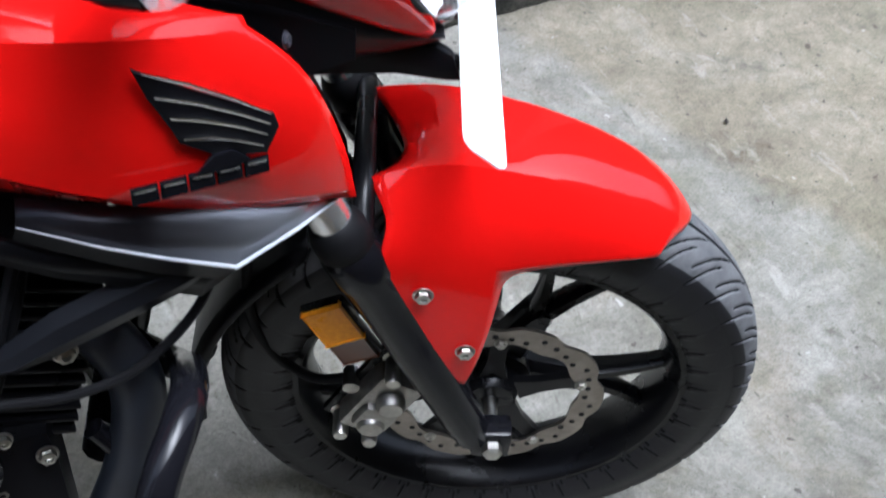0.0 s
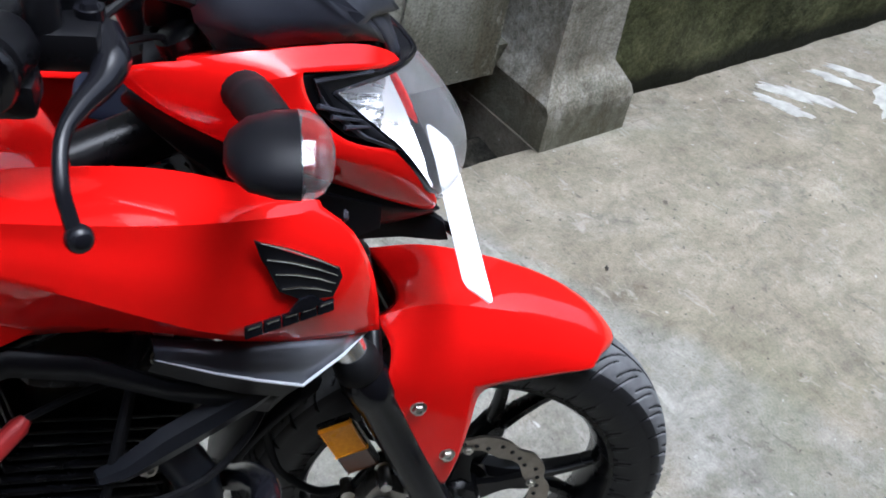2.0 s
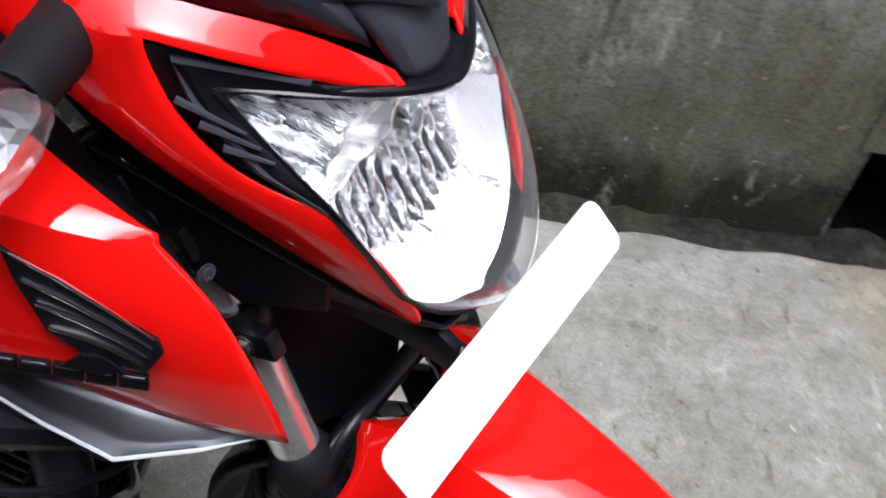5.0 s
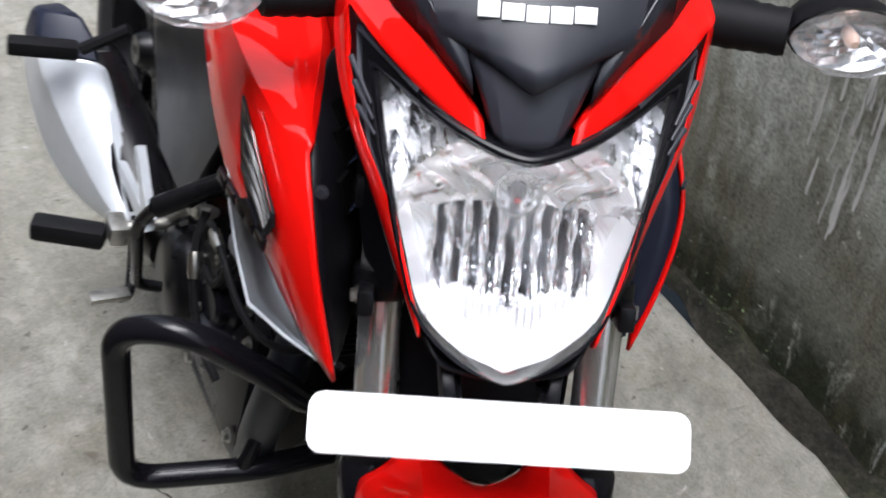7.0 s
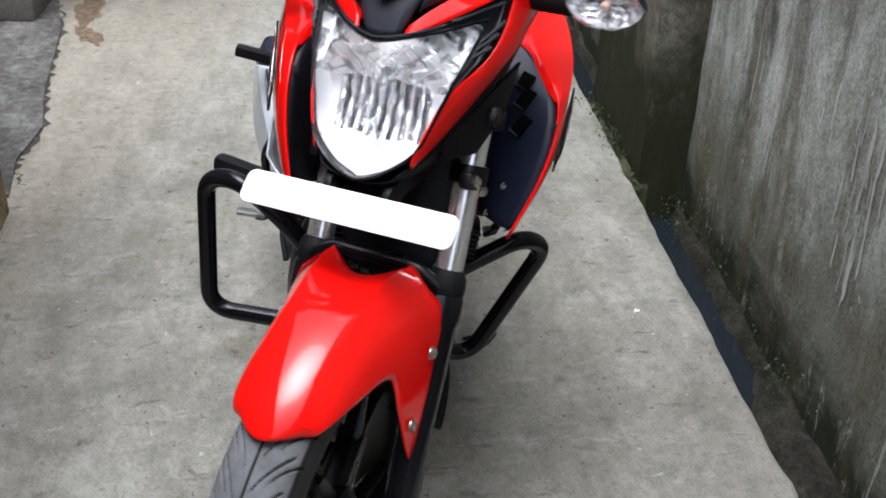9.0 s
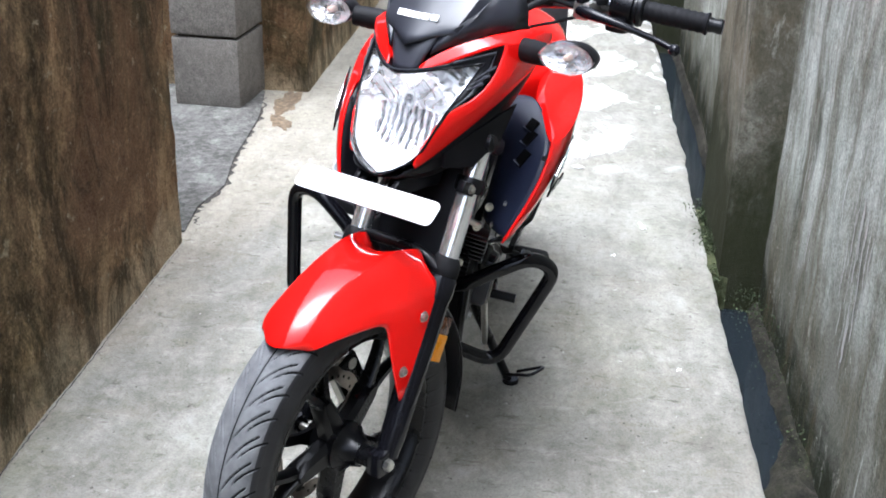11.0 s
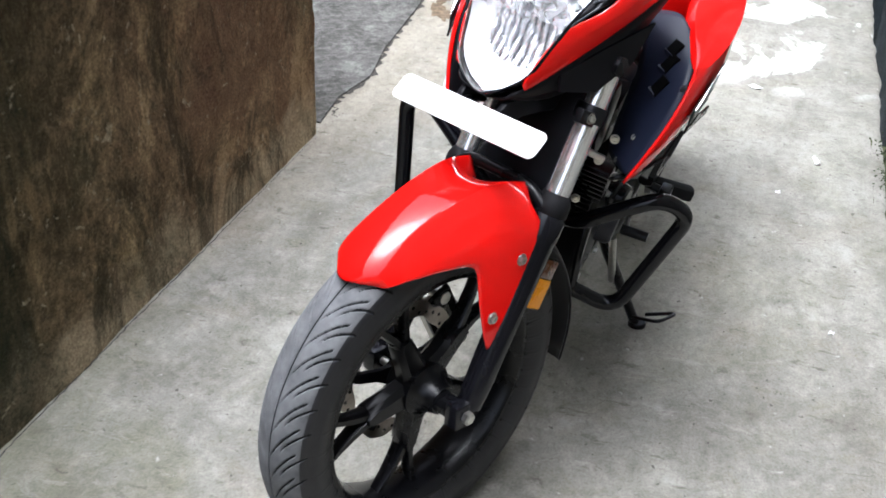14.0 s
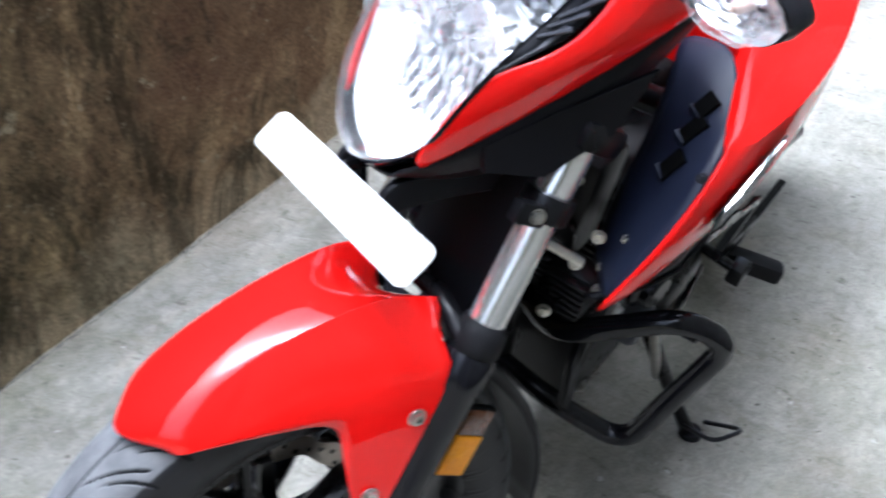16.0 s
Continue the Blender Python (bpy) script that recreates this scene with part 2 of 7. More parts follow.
def grey_wall():
    """Grey-green render: pale run-off, thin white drips, algae that climbs from the drain."""
    m, nt, b = node_mat("grey_mossy_render", 0.9)
    mid = noise_tex(nt, 7, 11, 0.74, 0.6, (1, 1, 0.6))
    fine = noise_tex(nt, 150, 5, 0.75)
    speck = noise_tex(nt, 30, 9, 0.78, 0.3)
    c = ramp(nt, mid, (0.36, (0.30, 0.31, 0.28)), (0.50, (0.50, 0.52, 0.49)), (0.64, (0.70, 0.73, 0.70)))
    c = blend(nt, c, ramp(nt, speck, (0.36, (0.20, 0.205, 0.175)), (0.52, (0.42, 0.435, 0.405)), (0.66, (0.64, 0.66, 0.64))), 0.45)
    c = cover(nt, c, (0.135, 0.140, 0.110), patches(nt, 2.6, 0.50, 0.62, 11, 0.72, 0.9, (1, 1, 0.30)), 0.70)
    c = cover(nt, c, (0.78, 0.81, 0.79), patches(nt, 3.0, 0.49, 0.62, 10, 0.70, 0.6, (1, 1, 0.22)), 0.62)
    c = cover(nt, c, (0.15, 0.138, 0.098), patches(nt, 1.5, 0.51, 0.64, 11, 0.72, 0.8), 0.55)
    c = cover(nt, c, (0.23, 0.21, 0.155), span(nt, (1, 0, 0), 0.15, 0.5, 0.8, 1.6), 0.60)
    c = cover(nt, c, (0.095, 0.090, 0.064), span(nt, (0, 0, -1), -0.34, 0.30, 0.80, 2.2), 0.74)
    c = cover(nt, c, (0.022, 0.026, 0.014), span(nt, (0, 0, -1), -0.03, 0.12, 0.50, 4.5), 0.90)
    c = cover(nt, c, (0.045, 0.045, 0.034), patches(nt, 9, 0.60, 0.68, 10, 0.74, 0.5, (1, 1, 0.4)), 0.60)
    c = cover(nt, c, (0.74, 0.76, 0.74), patches(nt, 13, 0.655, 0.685, 7, 0.68, 0.3, (1, 1, 0.09)), 0.65)
    c = cover(nt, c, (0.66, 0.67, 0.63), patches(nt, 40, 0.68, 0.71, 4, 0.6, 0.3), 0.75)
    # brown and black run-off in long ragged streaks
    c = cover(nt, c, (0.125, 0.108, 0.070), patches(nt, 6.5, 0.50, 0.62, 11, 0.74, 0.7, (1, 1, 0.16)), 0.62)
    c = cover(nt, c, (0.040, 0.040, 0.026), patches(nt, 10, 0.55, 0.66, 11, 0.76, 0.6, (1, 1, 0.22)), 0.62)
    c = cover(nt, c, (0.62, 0.62, 0.56), patches(nt, 17, 0.57, 0.66, 10, 0.76, 0.5, (1, 1, 0.35)), 0.45)
    c = blend(nt, c, (1.0, 1.0, 0.955), 1.0, "MULTIPLY")
    c = blend(nt, c, ramp(nt, fine, (0.34, (0.4, 0.4, 0.4)), (0.50, (0.97, 0.97, 0.97)), (0.66, (1.4, 1.4, 1.4))), 0.75, "MULTIPLY")
    nt.links.new(c, b.inputs["Base Color"])
    bump(nt, b, fine, 0.6, 0.004)
    bump(nt, b, speck, 0.8, 0.007)
    bump(nt, b, mid, 0.8, 0.014)
    return m


def ragged_foot(m, height, colour, amount=0.9):
    """Another colour that climbs a ragged way up from the foot; on the pilaster it is algae."""
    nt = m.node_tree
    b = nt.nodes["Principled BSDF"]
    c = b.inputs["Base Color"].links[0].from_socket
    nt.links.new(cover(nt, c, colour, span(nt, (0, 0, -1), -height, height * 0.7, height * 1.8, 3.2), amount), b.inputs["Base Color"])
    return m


def weathered(m):
    """Broad brown and black stains, and bare pale places, over old render."""
    nt = m.node_tree
    b = nt.nodes["Principled BSDF"]
    c = b.inputs["Base Color"].links[0].from_socket
    c = cover(nt, c, (0.155, 0.128, 0.085), patches(nt, 2.4, 0.47, 0.60, 10, 0.70, 0.8, (1, 1, 0.5)), 0.65)
    c = cover(nt, c, (0.052, 0.050, 0.032), patches(nt, 4.5, 0.51, 0.62, 11, 0.74, 0.8, (1, 1, 0.3)), 0.70)
    c = cover(nt, c, (0.46, 0.45, 0.40), patches(nt, 6.0, 0.58, 0.66, 10, 0.74, 0.5, (1, 1, 0.5)), 0.60)
    nt.links.new(c, b.inputs["Base Color"])
    return m


def mossy(name, base, dark, stain, pale, streak=0.5, green=0.4):
    """Old render, with vertical run-off streaks, blotches of algae and bare patches."""
    m, nt, b = node_mat(name, 0.9)
    big = noise_tex(nt, 1.6, 9, 0.65, 0.8)
    mid = noise_tex(nt, 9, 9, 0.7, 0.3)
    run = noise_tex(nt, 7, 8, 0.65, 0.4, (1, 1, 0.12))
    fine = noise_tex(nt, 170, 4, 0.7)
    c = ramp(nt, big, (0.40, dark), (0.52, base), (0.64, pale))
    c = blend(nt, c, ramp(nt, mid, (0.42, dark), (0.54, base), (0.66, pale)), 0.55)
    speck = noise_tex(nt, 38, 6, 0.75, 0.2)
    c = blend(nt, c, ramp(nt, speck, (0.40, dark), (0.50, base), (0.64, pale)), 0.35)
    c = blend(nt, c, stain, blend(nt, (0, 0, 0), ramp(nt, run, (0.48, (0, 0, 0)), (0.66, (1, 1, 1))), streak))
    g = ramp(nt, noise_tex(nt, 2.7, 10, 0.75, 0.6), (0.52, (0, 0, 0)), (0.66, (1, 1, 1)))
    c = blend(nt, c, (0.055, 0.062, 0.028), blend(nt, (0, 0, 0), g, green))
    white = ramp(nt, noise_tex(nt, 9, 6, 0.7, 0.2, (1, 1, 0.10)), (0.69, (0, 0, 0)), (0.73, (1, 1, 1)))
    c = blend(nt, c, pale, blend(nt, (0, 0, 0), white, 0.55))
    c = blend(nt, c, ramp(nt, fine, (0.38, (0.5, 0.5, 0.5)), (0.62, (1.2, 1.2, 1.2))), 0.65, "MULTIPLY")
    nt.links.new(c, b.inputs["Base Color"])
    bump(nt, b, fine, 0.6, 0.004)
    bump(nt, b, speck, 0.5, 0.006)
    bump(nt, b, mid, 0.7, 0.012)
    return m


M_CONC = concrete()
M_BROWN = brown_wall()
M_GREYWALL = grey_wall()
M_BLOCK = mossy("bare_concrete_block", (0.205, 0.19, 0.17), (0.14, 0.13, 0.115), (0.12, 0.11, 0.10), (0.27, 0.255, 0.23), 0.3, 0.08)
M_DRAIN = mossy("wet_drain_concrete", (0.045, 0.048, 0.045), (0.02, 0.021, 0.02), (0.02, 0.02, 0.018), (0.10, 0.10, 0.09), 0.3, 0.3)
M_SLAB = mossy("damp_grey_slab", (0.120, 0.118, 0.110), (0.050, 0.048, 0.044), (0.045, 0.043, 0.038), (0.30, 0.295, 0.275), 0.2, 0.15)

def lerp(a, b, t):
    return a + (b - a) * t


def smooth_path(pts, n=8):
    """Catmull-Rom through the points."""
    p = [Vector(q) for q in pts]
    p = [p[0] * 2 - p[1]] + p + [p[-1] * 2 - p[-2]]
    out = []
    for i in range(1, len(p) - 2):
        for k in range(n):
            t = k / n
            a, b, c, d = p[i - 1:i + 3]
            out.append(0.5 * ((2 * b) + (c - a) * t + (2 * a - 5 * b + 4 * c - d) * t * t + (3 * b - a - 3 * c + d) * t ** 3))
    out.append(p[-2])
    return out


def round_path(pts, r, n=6):
    """Straight runs joined by arcs, as in bent pipe."""
    p = [Vector(q) for q in pts]
    out = [p[0]]
    for a, b, c in zip(p, p[1:], p[2:]):
        u, v = (a - b), (c - b)
        k = min(r, u.length * 0.48, v.length * 0.48)
        s, e = b + u.normalized() * k, b + v.normalized() * k
        for i in range(n + 1):
            t = i / n
            out.append(s * (1 - t) ** 2 + b * 2 * t * (1 - t) + e * t * t)
    out.append(p[-1])
    return out


def tube(bm, path, radius, seg=12, caps=True):
    """Sweep a circle along a path; radius is one number or one for each point."""
    path = [Vector(p) for p in path]
    n = len(path)
    rad = radius if isinstance(radius, (list, tuple)) else [radius] * n
    tan = [(path[min(i + 1, n - 1)] - path[max(i - 1, 0)]).normalized() for i in range(n)]
    ref = Vector((0, 0, 1)) if abs(tan[0].z) < 0.9 else Vector((1, 0, 0))
    side = tan[0].cross(ref).normalized()
    rings = []
    for i in range(n):
        side = (side - tan[i] * side.dot(tan[i])).normalized()
        up = tan[i].cross(side)
        rings.append([bm.verts.new(path[i] + (side * math.cos(2 * math.pi * k / seg) + up * math.sin(2 * math.pi * k / seg)) * rad[i]) for k in range(seg)])
    for a, b in zip(rings, rings[1:]):
        for k in range(seg):
            bm.faces.new((a[k], a[(k + 1) % seg], b[(k + 1) % seg], b[k]))
    if caps:
        bm.faces.new(rings[0][::-1])
        bm.faces.new(rings[-1])
    return rings


def lathe(bm, profile, centre, axis, seg=48, closed=False):
    """Turn a profile of (radius, along) about an axis."""
    c, ax = Vector(centre), Vector(axis).normalized()
    ref = Vector((0, 0, 1)) if abs(ax.z) < 0.9 else Vector((1, 0, 0))
    u = ax.cross(ref).normalized()
    v = ax.cross(u)
    rings = []
    for k in range(seg):
        d = u * math.cos(2 * math.pi * k / seg) + v * math.sin(2 * math.pi * k / seg)
        rings.append([bm.verts.new(c + d * r + ax * h) for r, h in profile])
    m = len(profile)
    for k in range(seg):
        a, b = rings[k], rings[(k + 1) % seg]
        for j in range(m if closed else m - 1):
            bm.faces.new((a[j], a[(j + 1) % m], b[(j + 1) % m], b[j]))
    return rings


def loft(bm, sections, close=False):
    rows = [[bm.verts.new(p) for p in s] for s in sections]
    m = len(rows[0])
    for a, b in zip(rows, rows[1:]):
        for j in range(m if close else m - 1):
            bm.faces.new((a[j], a[(j + 1) % m], b[(j + 1) % m], b[j]))
    return rows


def capped_loft(bm, sections):
    rows = loft(bm, sections, True)
    bm.faces.new(rows[0][::-1])
    bm.faces.new(rows[-1])


def plate_poly(bm, pts, thick, bevel=0.0):
    """A flat or bent outline given in 3D, thickened along thick (a vector)."""
    t = Vector(thick)
    a = [bm.verts.new(Vector(p)) for p in pts]
    b = [bm.verts.new(Vector(p) + t) for p in pts]
    n = len(a)
    fs = [bm.faces.new(a[::-1]), bm.faces.new(b)]
    for i in range(n):
        fs.append(bm.faces.new((a[i], a[(i + 1) % n], b[(i + 1) % n], b[i])))
    if bevel:
        bmesh.ops.bevel(bm, geom=[e for f in fs[:2] for e in f.edges], offset=bevel, segments=2, affect="EDGES", profile=0.6)


def shell(ob, thick, levels=1, offset=-1.0):
    if levels:
        s = ob.modifiers.new("round", "SUBSURF")
        s.levels = s.render_levels = levels
    m = ob.modifiers.new("thickness", "SOLIDIFY")
    m.thickness, m.offset = thick, offset
    return ob


def bolt(name, at, axis, r, h, parent, mat=None, matrix=None, label=""):
    """A hexagon bolt head with its washer and a recess."""
    bm = bmesh.new()
    lathe(bm, [(0.0, 0), (r * 1.35, 0), (r * 1.35, h * 0.25), (r * 1.15, h * 0.3)], at, axis, 16)
    lathe(bm, [(r * 1.02, h * 0.25), (r, h), (r * 0.55, h * 1.05), (r * 0.5, h * 0.6), (0.0, h * 0.6)], at, axis, 6)
    return part(name, bm, mat or M_STEEL, parent, label, smooth=True, matrix=matrix)


# ---- mesh helpers ----
def part(name, bm, material, parent, label="", smooth=True, matrix=None, weld=0.0):
    """One bmesh as one mesh object under a thing or a part."""
    me = bpy.data.meshes.new(name)
    if weld:
        bmesh.ops.remove_doubles(bm, verts=bm.verts, dist=weld)
    bmesh.ops.recalc_face_normals(bm, faces=bm.faces)
    bm.to_mesh(me)
    bm.free()
    mats = material if isinstance(material, (list, tuple)) else [material]
    for m in mats:
        me.materials.append(m)
    if smooth:
        me.polygons.foreach_set("use_smooth", [True] * len(me.polygons))
        me.set_sharp_from_angle(angle=radians(38))
    ob = new(name, me)
    if parent is not None:
        ob.parent = parent
    if matrix is not None:
        ob.matrix_basis = matrix
    if label:
        ob["label"] = label
    return ob


def box(bm, lo, hi, bevel=0.0, m=None):
    r = bmesh.ops.create_cube(bm, size=1.0)["verts"]
    for v in r:
        v.co = Vector([lo[i] + (v.co[i] + 0.5) * (hi[i] - lo[i]) for i in range(3)])
    if bevel:
        es = list({e for v in r for e in v.link_edges})
        r = bmesh.ops.bevel(bm, geom=es, offset=bevel, segments=2, affect="EDGES", profile=0.6)["verts"]
    if m is not None:
        bmesh.ops.transform(bm, matrix=m, verts=list({v for v in r}))
    return r


def grid_wall(bm, origin, along, up, nx, nz, depth_fn):
    """A sheet of render of uneven face: origin + along * i/nx + up * j/nz, pushed out by depth_fn."""
    o, a, u = Vector(origin), Vector(along), Vector(up)
    n = a.cross(u).normalized()
    rows = []
    for j in range(nz + 1):
        rows.append([bm.verts.new(o + a * (i / nx) + u * (j / nz) + n * depth_fn(o + a * (i / nx) + u * (j / nz))) for i in range(nx + 1)])
    for j in range(nz):
        for i in range(nx):
            bm.faces.new((rows[j][i], rows[j][i + 1], rows[j + 1][i + 1], rows[j + 1][i]))
    return rows


def rough_face(amp, scale=3.0):
    return lambda p: amp * (noise.noise(p * scale) + 0.5 * noise.noise(p * scale * 3.1) + 0.3 * noise.noise(p * scale * 9))


# ---- the alley: its axis is turned a little from the motorcycle's ----
TURN = math.atan(0.087)
ALLEY = pose(0, 0, 0, 0, 0, math.degrees(TURN))   # alley x runs along the passage


def alley_line(a, u):
    """World x, y of the alley place u along, a across."""
    p = ALLEY @ Vector((u, a, 0))
    return p.x, p.y


PATH_L = 0.885      # edge of the paved path over the drain
WALL_L = 1.03       # face of the grey wall
WALL_R = -0.72      # face of the brown wall
# No wall top is in view; the heights are set to shape the light.
HIGH = 3.7
LOW = 2.1          # brown wall beside the path: its unseen top, set low to let skylight in
TALL = 4.2          # grey wall behind the drain: its unseen top, raised to hold back the sky


def lie(u, v):
    """Height of the uneven paving."""
    if not (-7 < u < 4 and v > -1.6):
        return 0.0
    return 0.0015 * noise.noise(Vector((u * 1.3, v * 1.3, 0))) + 0.0008 * noise.noise(Vector((u * 6, v * 6, 3)))


def edge_of_path(u):
    return PATH_L + 0.016 * noise.noise(Vector((u * 2.2, 1, 5))) + 0.010 * noise.noise(Vector((u * 9, 2, 5))) + 0.004 * noise.noise(Vector((u * 31, 2, 9)))


def ground_sheet():
    """The concrete of the path: gently uneven, its broken edge above the drain."""
    bm = bmesh.new()
    us = [-60, -30, -15, -8] + [-6 + 0.03 * i for i in range(0, 330)] + [4, 8, 20, 60]
    vs = [-60, -20, -6, -3, -1.8] + [-1.4 + 0.06 * i for i in range(0, 38)]
    rows = []
    for u in us:
        row = [bm.verts.new((u, v, lie(u, v))) for v in vs]
        e = edge_of_path(u)
        row += [bm.verts.new((u, e - 0.014, lie(u, e) - 0.001)), bm.verts.new((u, e - 0.002, -0.010)), bm.verts.new((u, e - 0.006, -0.12)), bm.verts.new((u, e - 0.02, -0.34))]
        rows.append(row)
    for a, b in zip(rows, rows[1:]):
        for j in range(len(a) - 1):
            bm.faces.new((a[j], b[j], b[j + 1], a[j + 1]))
    ob = part("ground", bm, M_CONC, None)
    ob.matrix_world = ALLEY
    return tagged(ob, "worn grey concrete paving of the alley, stained and patched", "ground", "", "structure")


ground = ground_sheet()
BACK = ALLEY.inverted()


def on_path(x, y):
    p = BACK @ Vector((x, y, 0))
    return p.x, p.y


def crack(pts, width, seed):
    """A dark fissure that wanders across the paving, given in world places."""
    rnd = random.Random(seed)
    path = smooth_path([(*on_path(*p), 0) for p in pts], 10)
    bm = bmesh.new()
    left, right = [], []
    for i, p in enumerate(path):
        t = (path[min(i + 1, len(path) - 1)] - path[max(i - 1, 0)]).normalized()
        n = Vector((-t.y, t.x, 0))
        c = p + n * rnd.uniform(-1, 1) * width * 0.9
        w = width * rnd.uniform(0.35, 1.0) * min(1, 4 * i / len(path) + 0.2, 4 * (1 - i / len(path)) + 0.2)
        z = lie(c.x, c.y) + 0.0016
        left.append((c.x + n.x * w, c.y + n.y * w, z))
        right.append((c.x - n.x * w, c.y - n.y * w, z))
    loft(bm, [left, right])
    part("crack", bm, M_CRACK, ground)


def patch(x, y, rx, ry, turn, seed, mat, name="cement_patch"):
    """A thin irregular smear of cement on the paving."""
    rnd = random.Random(seed)
    u, v = on_path(x, y)
    bm = bmesh.new()
    n = 42
    ph = [rnd.uniform(0, 6.28) for _ in range(4)]
    ring = []
    for k in range(n):
        a = 2 * math.pi * k / n
        f = 1 + 0.22 * math.sin(2 * a + ph[0]) + 0.16 * math.sin(5 * a + ph[1]) + 0.10 * math.sin(9 * a + ph[2]) + 0.06 * math.sin(17 * a + ph[3])
        px_, py_ = rx * f * math.cos(a), ry * f * math.sin(a)
        ct, st = math.cos(radians(turn)), math.sin(radians(turn))
        uu, vv = u + px_ * ct - py_ * st, v + px_ * st + py_ * ct
        ring.append((uu, vv))
    c = bm.verts.new((u, v, lie(u, v) + 0.0034))
    mid = [bm.verts.new((lerp(u, p, 0.85), lerp(v, q, 0.85), lie(lerp(u, p, 0.85), lerp(v, q, 0.85)) + 0.0030)) for p, q in ring]
    out = [bm.verts.new((p, q, lie(p, q) - 0.0004)) for p, q in ring]
    for k in range(n):
        bm.faces.new((c, mid[k], mid[(k + 1) % n]))
        bm.faces.new((mid[k], out[k], out[(k + 1) % n], mid[(k + 1) % n]))
    part(name, bm, mat, ground)


M_CRACK = simple("dirt_in_crack", (0.035, 0.030, 0.025), 0.95)
M_SMEAR = simple("thin_cement_smear", (0.335, 0.33, 0.30), 0.9, vary=0.3, scale=22, grain=0.4)
M_SOIL = simple("brown_soil", (0.125, 0.090, 0.055), 0.95, vary=0.5, scale=45, grain=0.5)
M_PALE = simple("pale_cement_wash", (0.46, 0.455, 0.43), 0.9, vary=0.22, scale=14, grain=0.4)


def paving_marks():
    crack([(-1.46, -0.845), (-1.604, -0.90), (-1.803, -0.885), (-2.05, -0.95), (-2.27, -0.985), (-2.54, -1.03), (-2.81, -1.10)], 0.016, 1)
    crack([alley_line(-0.712, 1.9 - 0.13 * k) for k in range(26)], 0.0022, 5)
    crack([(-1.46, -0.95), (-1.58, -0.93), (-1.70, -0.90)], 0.006, 2)
    crack([(-0.71, -0.175), (-0.66, -0.125), (-0.62, -0.095)], 0.0022, 3)
    for k, (x, y, rx, ry, t) in enumerate(((1.66, 0.89, 0.085, 0.024, -58), (1.735, 0.925, 0.100, 0.026, -57), (1.79, 0.89, 0.090, 0.020, -60), (1.93, 0.95, 0.075, 0.020, -55), (2.02, 0.95, 0.085, 0.022, -52), (2.10, 0.80, 0.16, 0.07, 10))):
        patch(x, y, rx, ry, t, 30 + k, M_SMEAR, "cement_smear")
    patch(-2.78, -0.99, 0.17, 0.050, 8, 61, M_SOIL, "soil_patch")
    patch(-2.52, -0.93, 0.10, 0.035, 20, 62, M_SOIL, "soil_patch")


paving_marks()


def drain():
    bm = bmesh.new()
    box(bm, (-60, PATH_L - 0.03, -0.45), (60, 60, -0.34))
    ob = part("drain_bed", bm, M_DRAIN, None, smooth=False)
    ob.matrix_world = ALLEY
    tagged(ob, "wet black bed of the open drain beside the path", "drain", "", "structure")
    bm = bmesh.new()
    grid_wall(bm, (-6, PATH_L - 0.03, -0.125), (6.95, 0, 0), (0, 0.2, 0), 120, 4, lambda p: 0.0008 * noise.noise(p * 14))
    ob = part("water", bm, M_WATER, None)
    ob.matrix_world = ALLEY
    tagged(ob, "still dark water in the drain", "water", "", "structure")
    # silted ledge along the wall
    bm = bmesh.new()
    us = [-6 + 0.025 * i for i in range(280)]
    rows = []
    for u in us:
        row = []
        inner = 0.982 + 0.012 * noise.noise(Vector((u * 3, 4, 1))) - 0.115 * min(1, max(0, (u + 0.75) * 4))
        for j in range(9):
            t = j / 8
            v = lerp(inner, WALL_L + 0.02, t)
            z = -0.150 + 0.055 * min(1, t * 2) + 0.035 * noise.noise(Vector((u * 9, v * 9, 2))) * t + 0.016 * noise.noise(Vector((u * 34, v * 34, 7)))
            row.append(bm.verts.new((u, v, z)))
        rows.append(row)
    for a, b in zip(rows, rows[1:]):
        for j in range(8):
            bm.faces.new((a[j], b[j], b[j + 1], a[j + 1]))
    ob = part("drain_ledge", bm, M_SILT, None)
    ob.matrix_world = ALLEY
    tagged(ob, "rough silted ledge of broken concrete in the drain", "ledge", "", "structure")
    slab = bmesh.new()
    box(slab, (0.93, PATH_L - 0.03, -0.3), (60, 1.6, -0.0005))
    ob = part("pavement", slab, M_CONC, None, smooth=False)
    ob.matrix_world = ALLEY
    tagged(ob, "strip of mossy concrete paving against the wall foot", "pavement", "", "structure")


M_WATER = simple("drain_water", (0.012, 0.016, 0.020), 0.06, vary=0.1)
M_SILT = mossy("drain_silt", (0.030, 0.028, 0.022), (0.010, 0.010, 0.009), (0.012, 0.012, 0.010), (0.085, 0.078, 0.062), 0.2, 0.45)
drain()


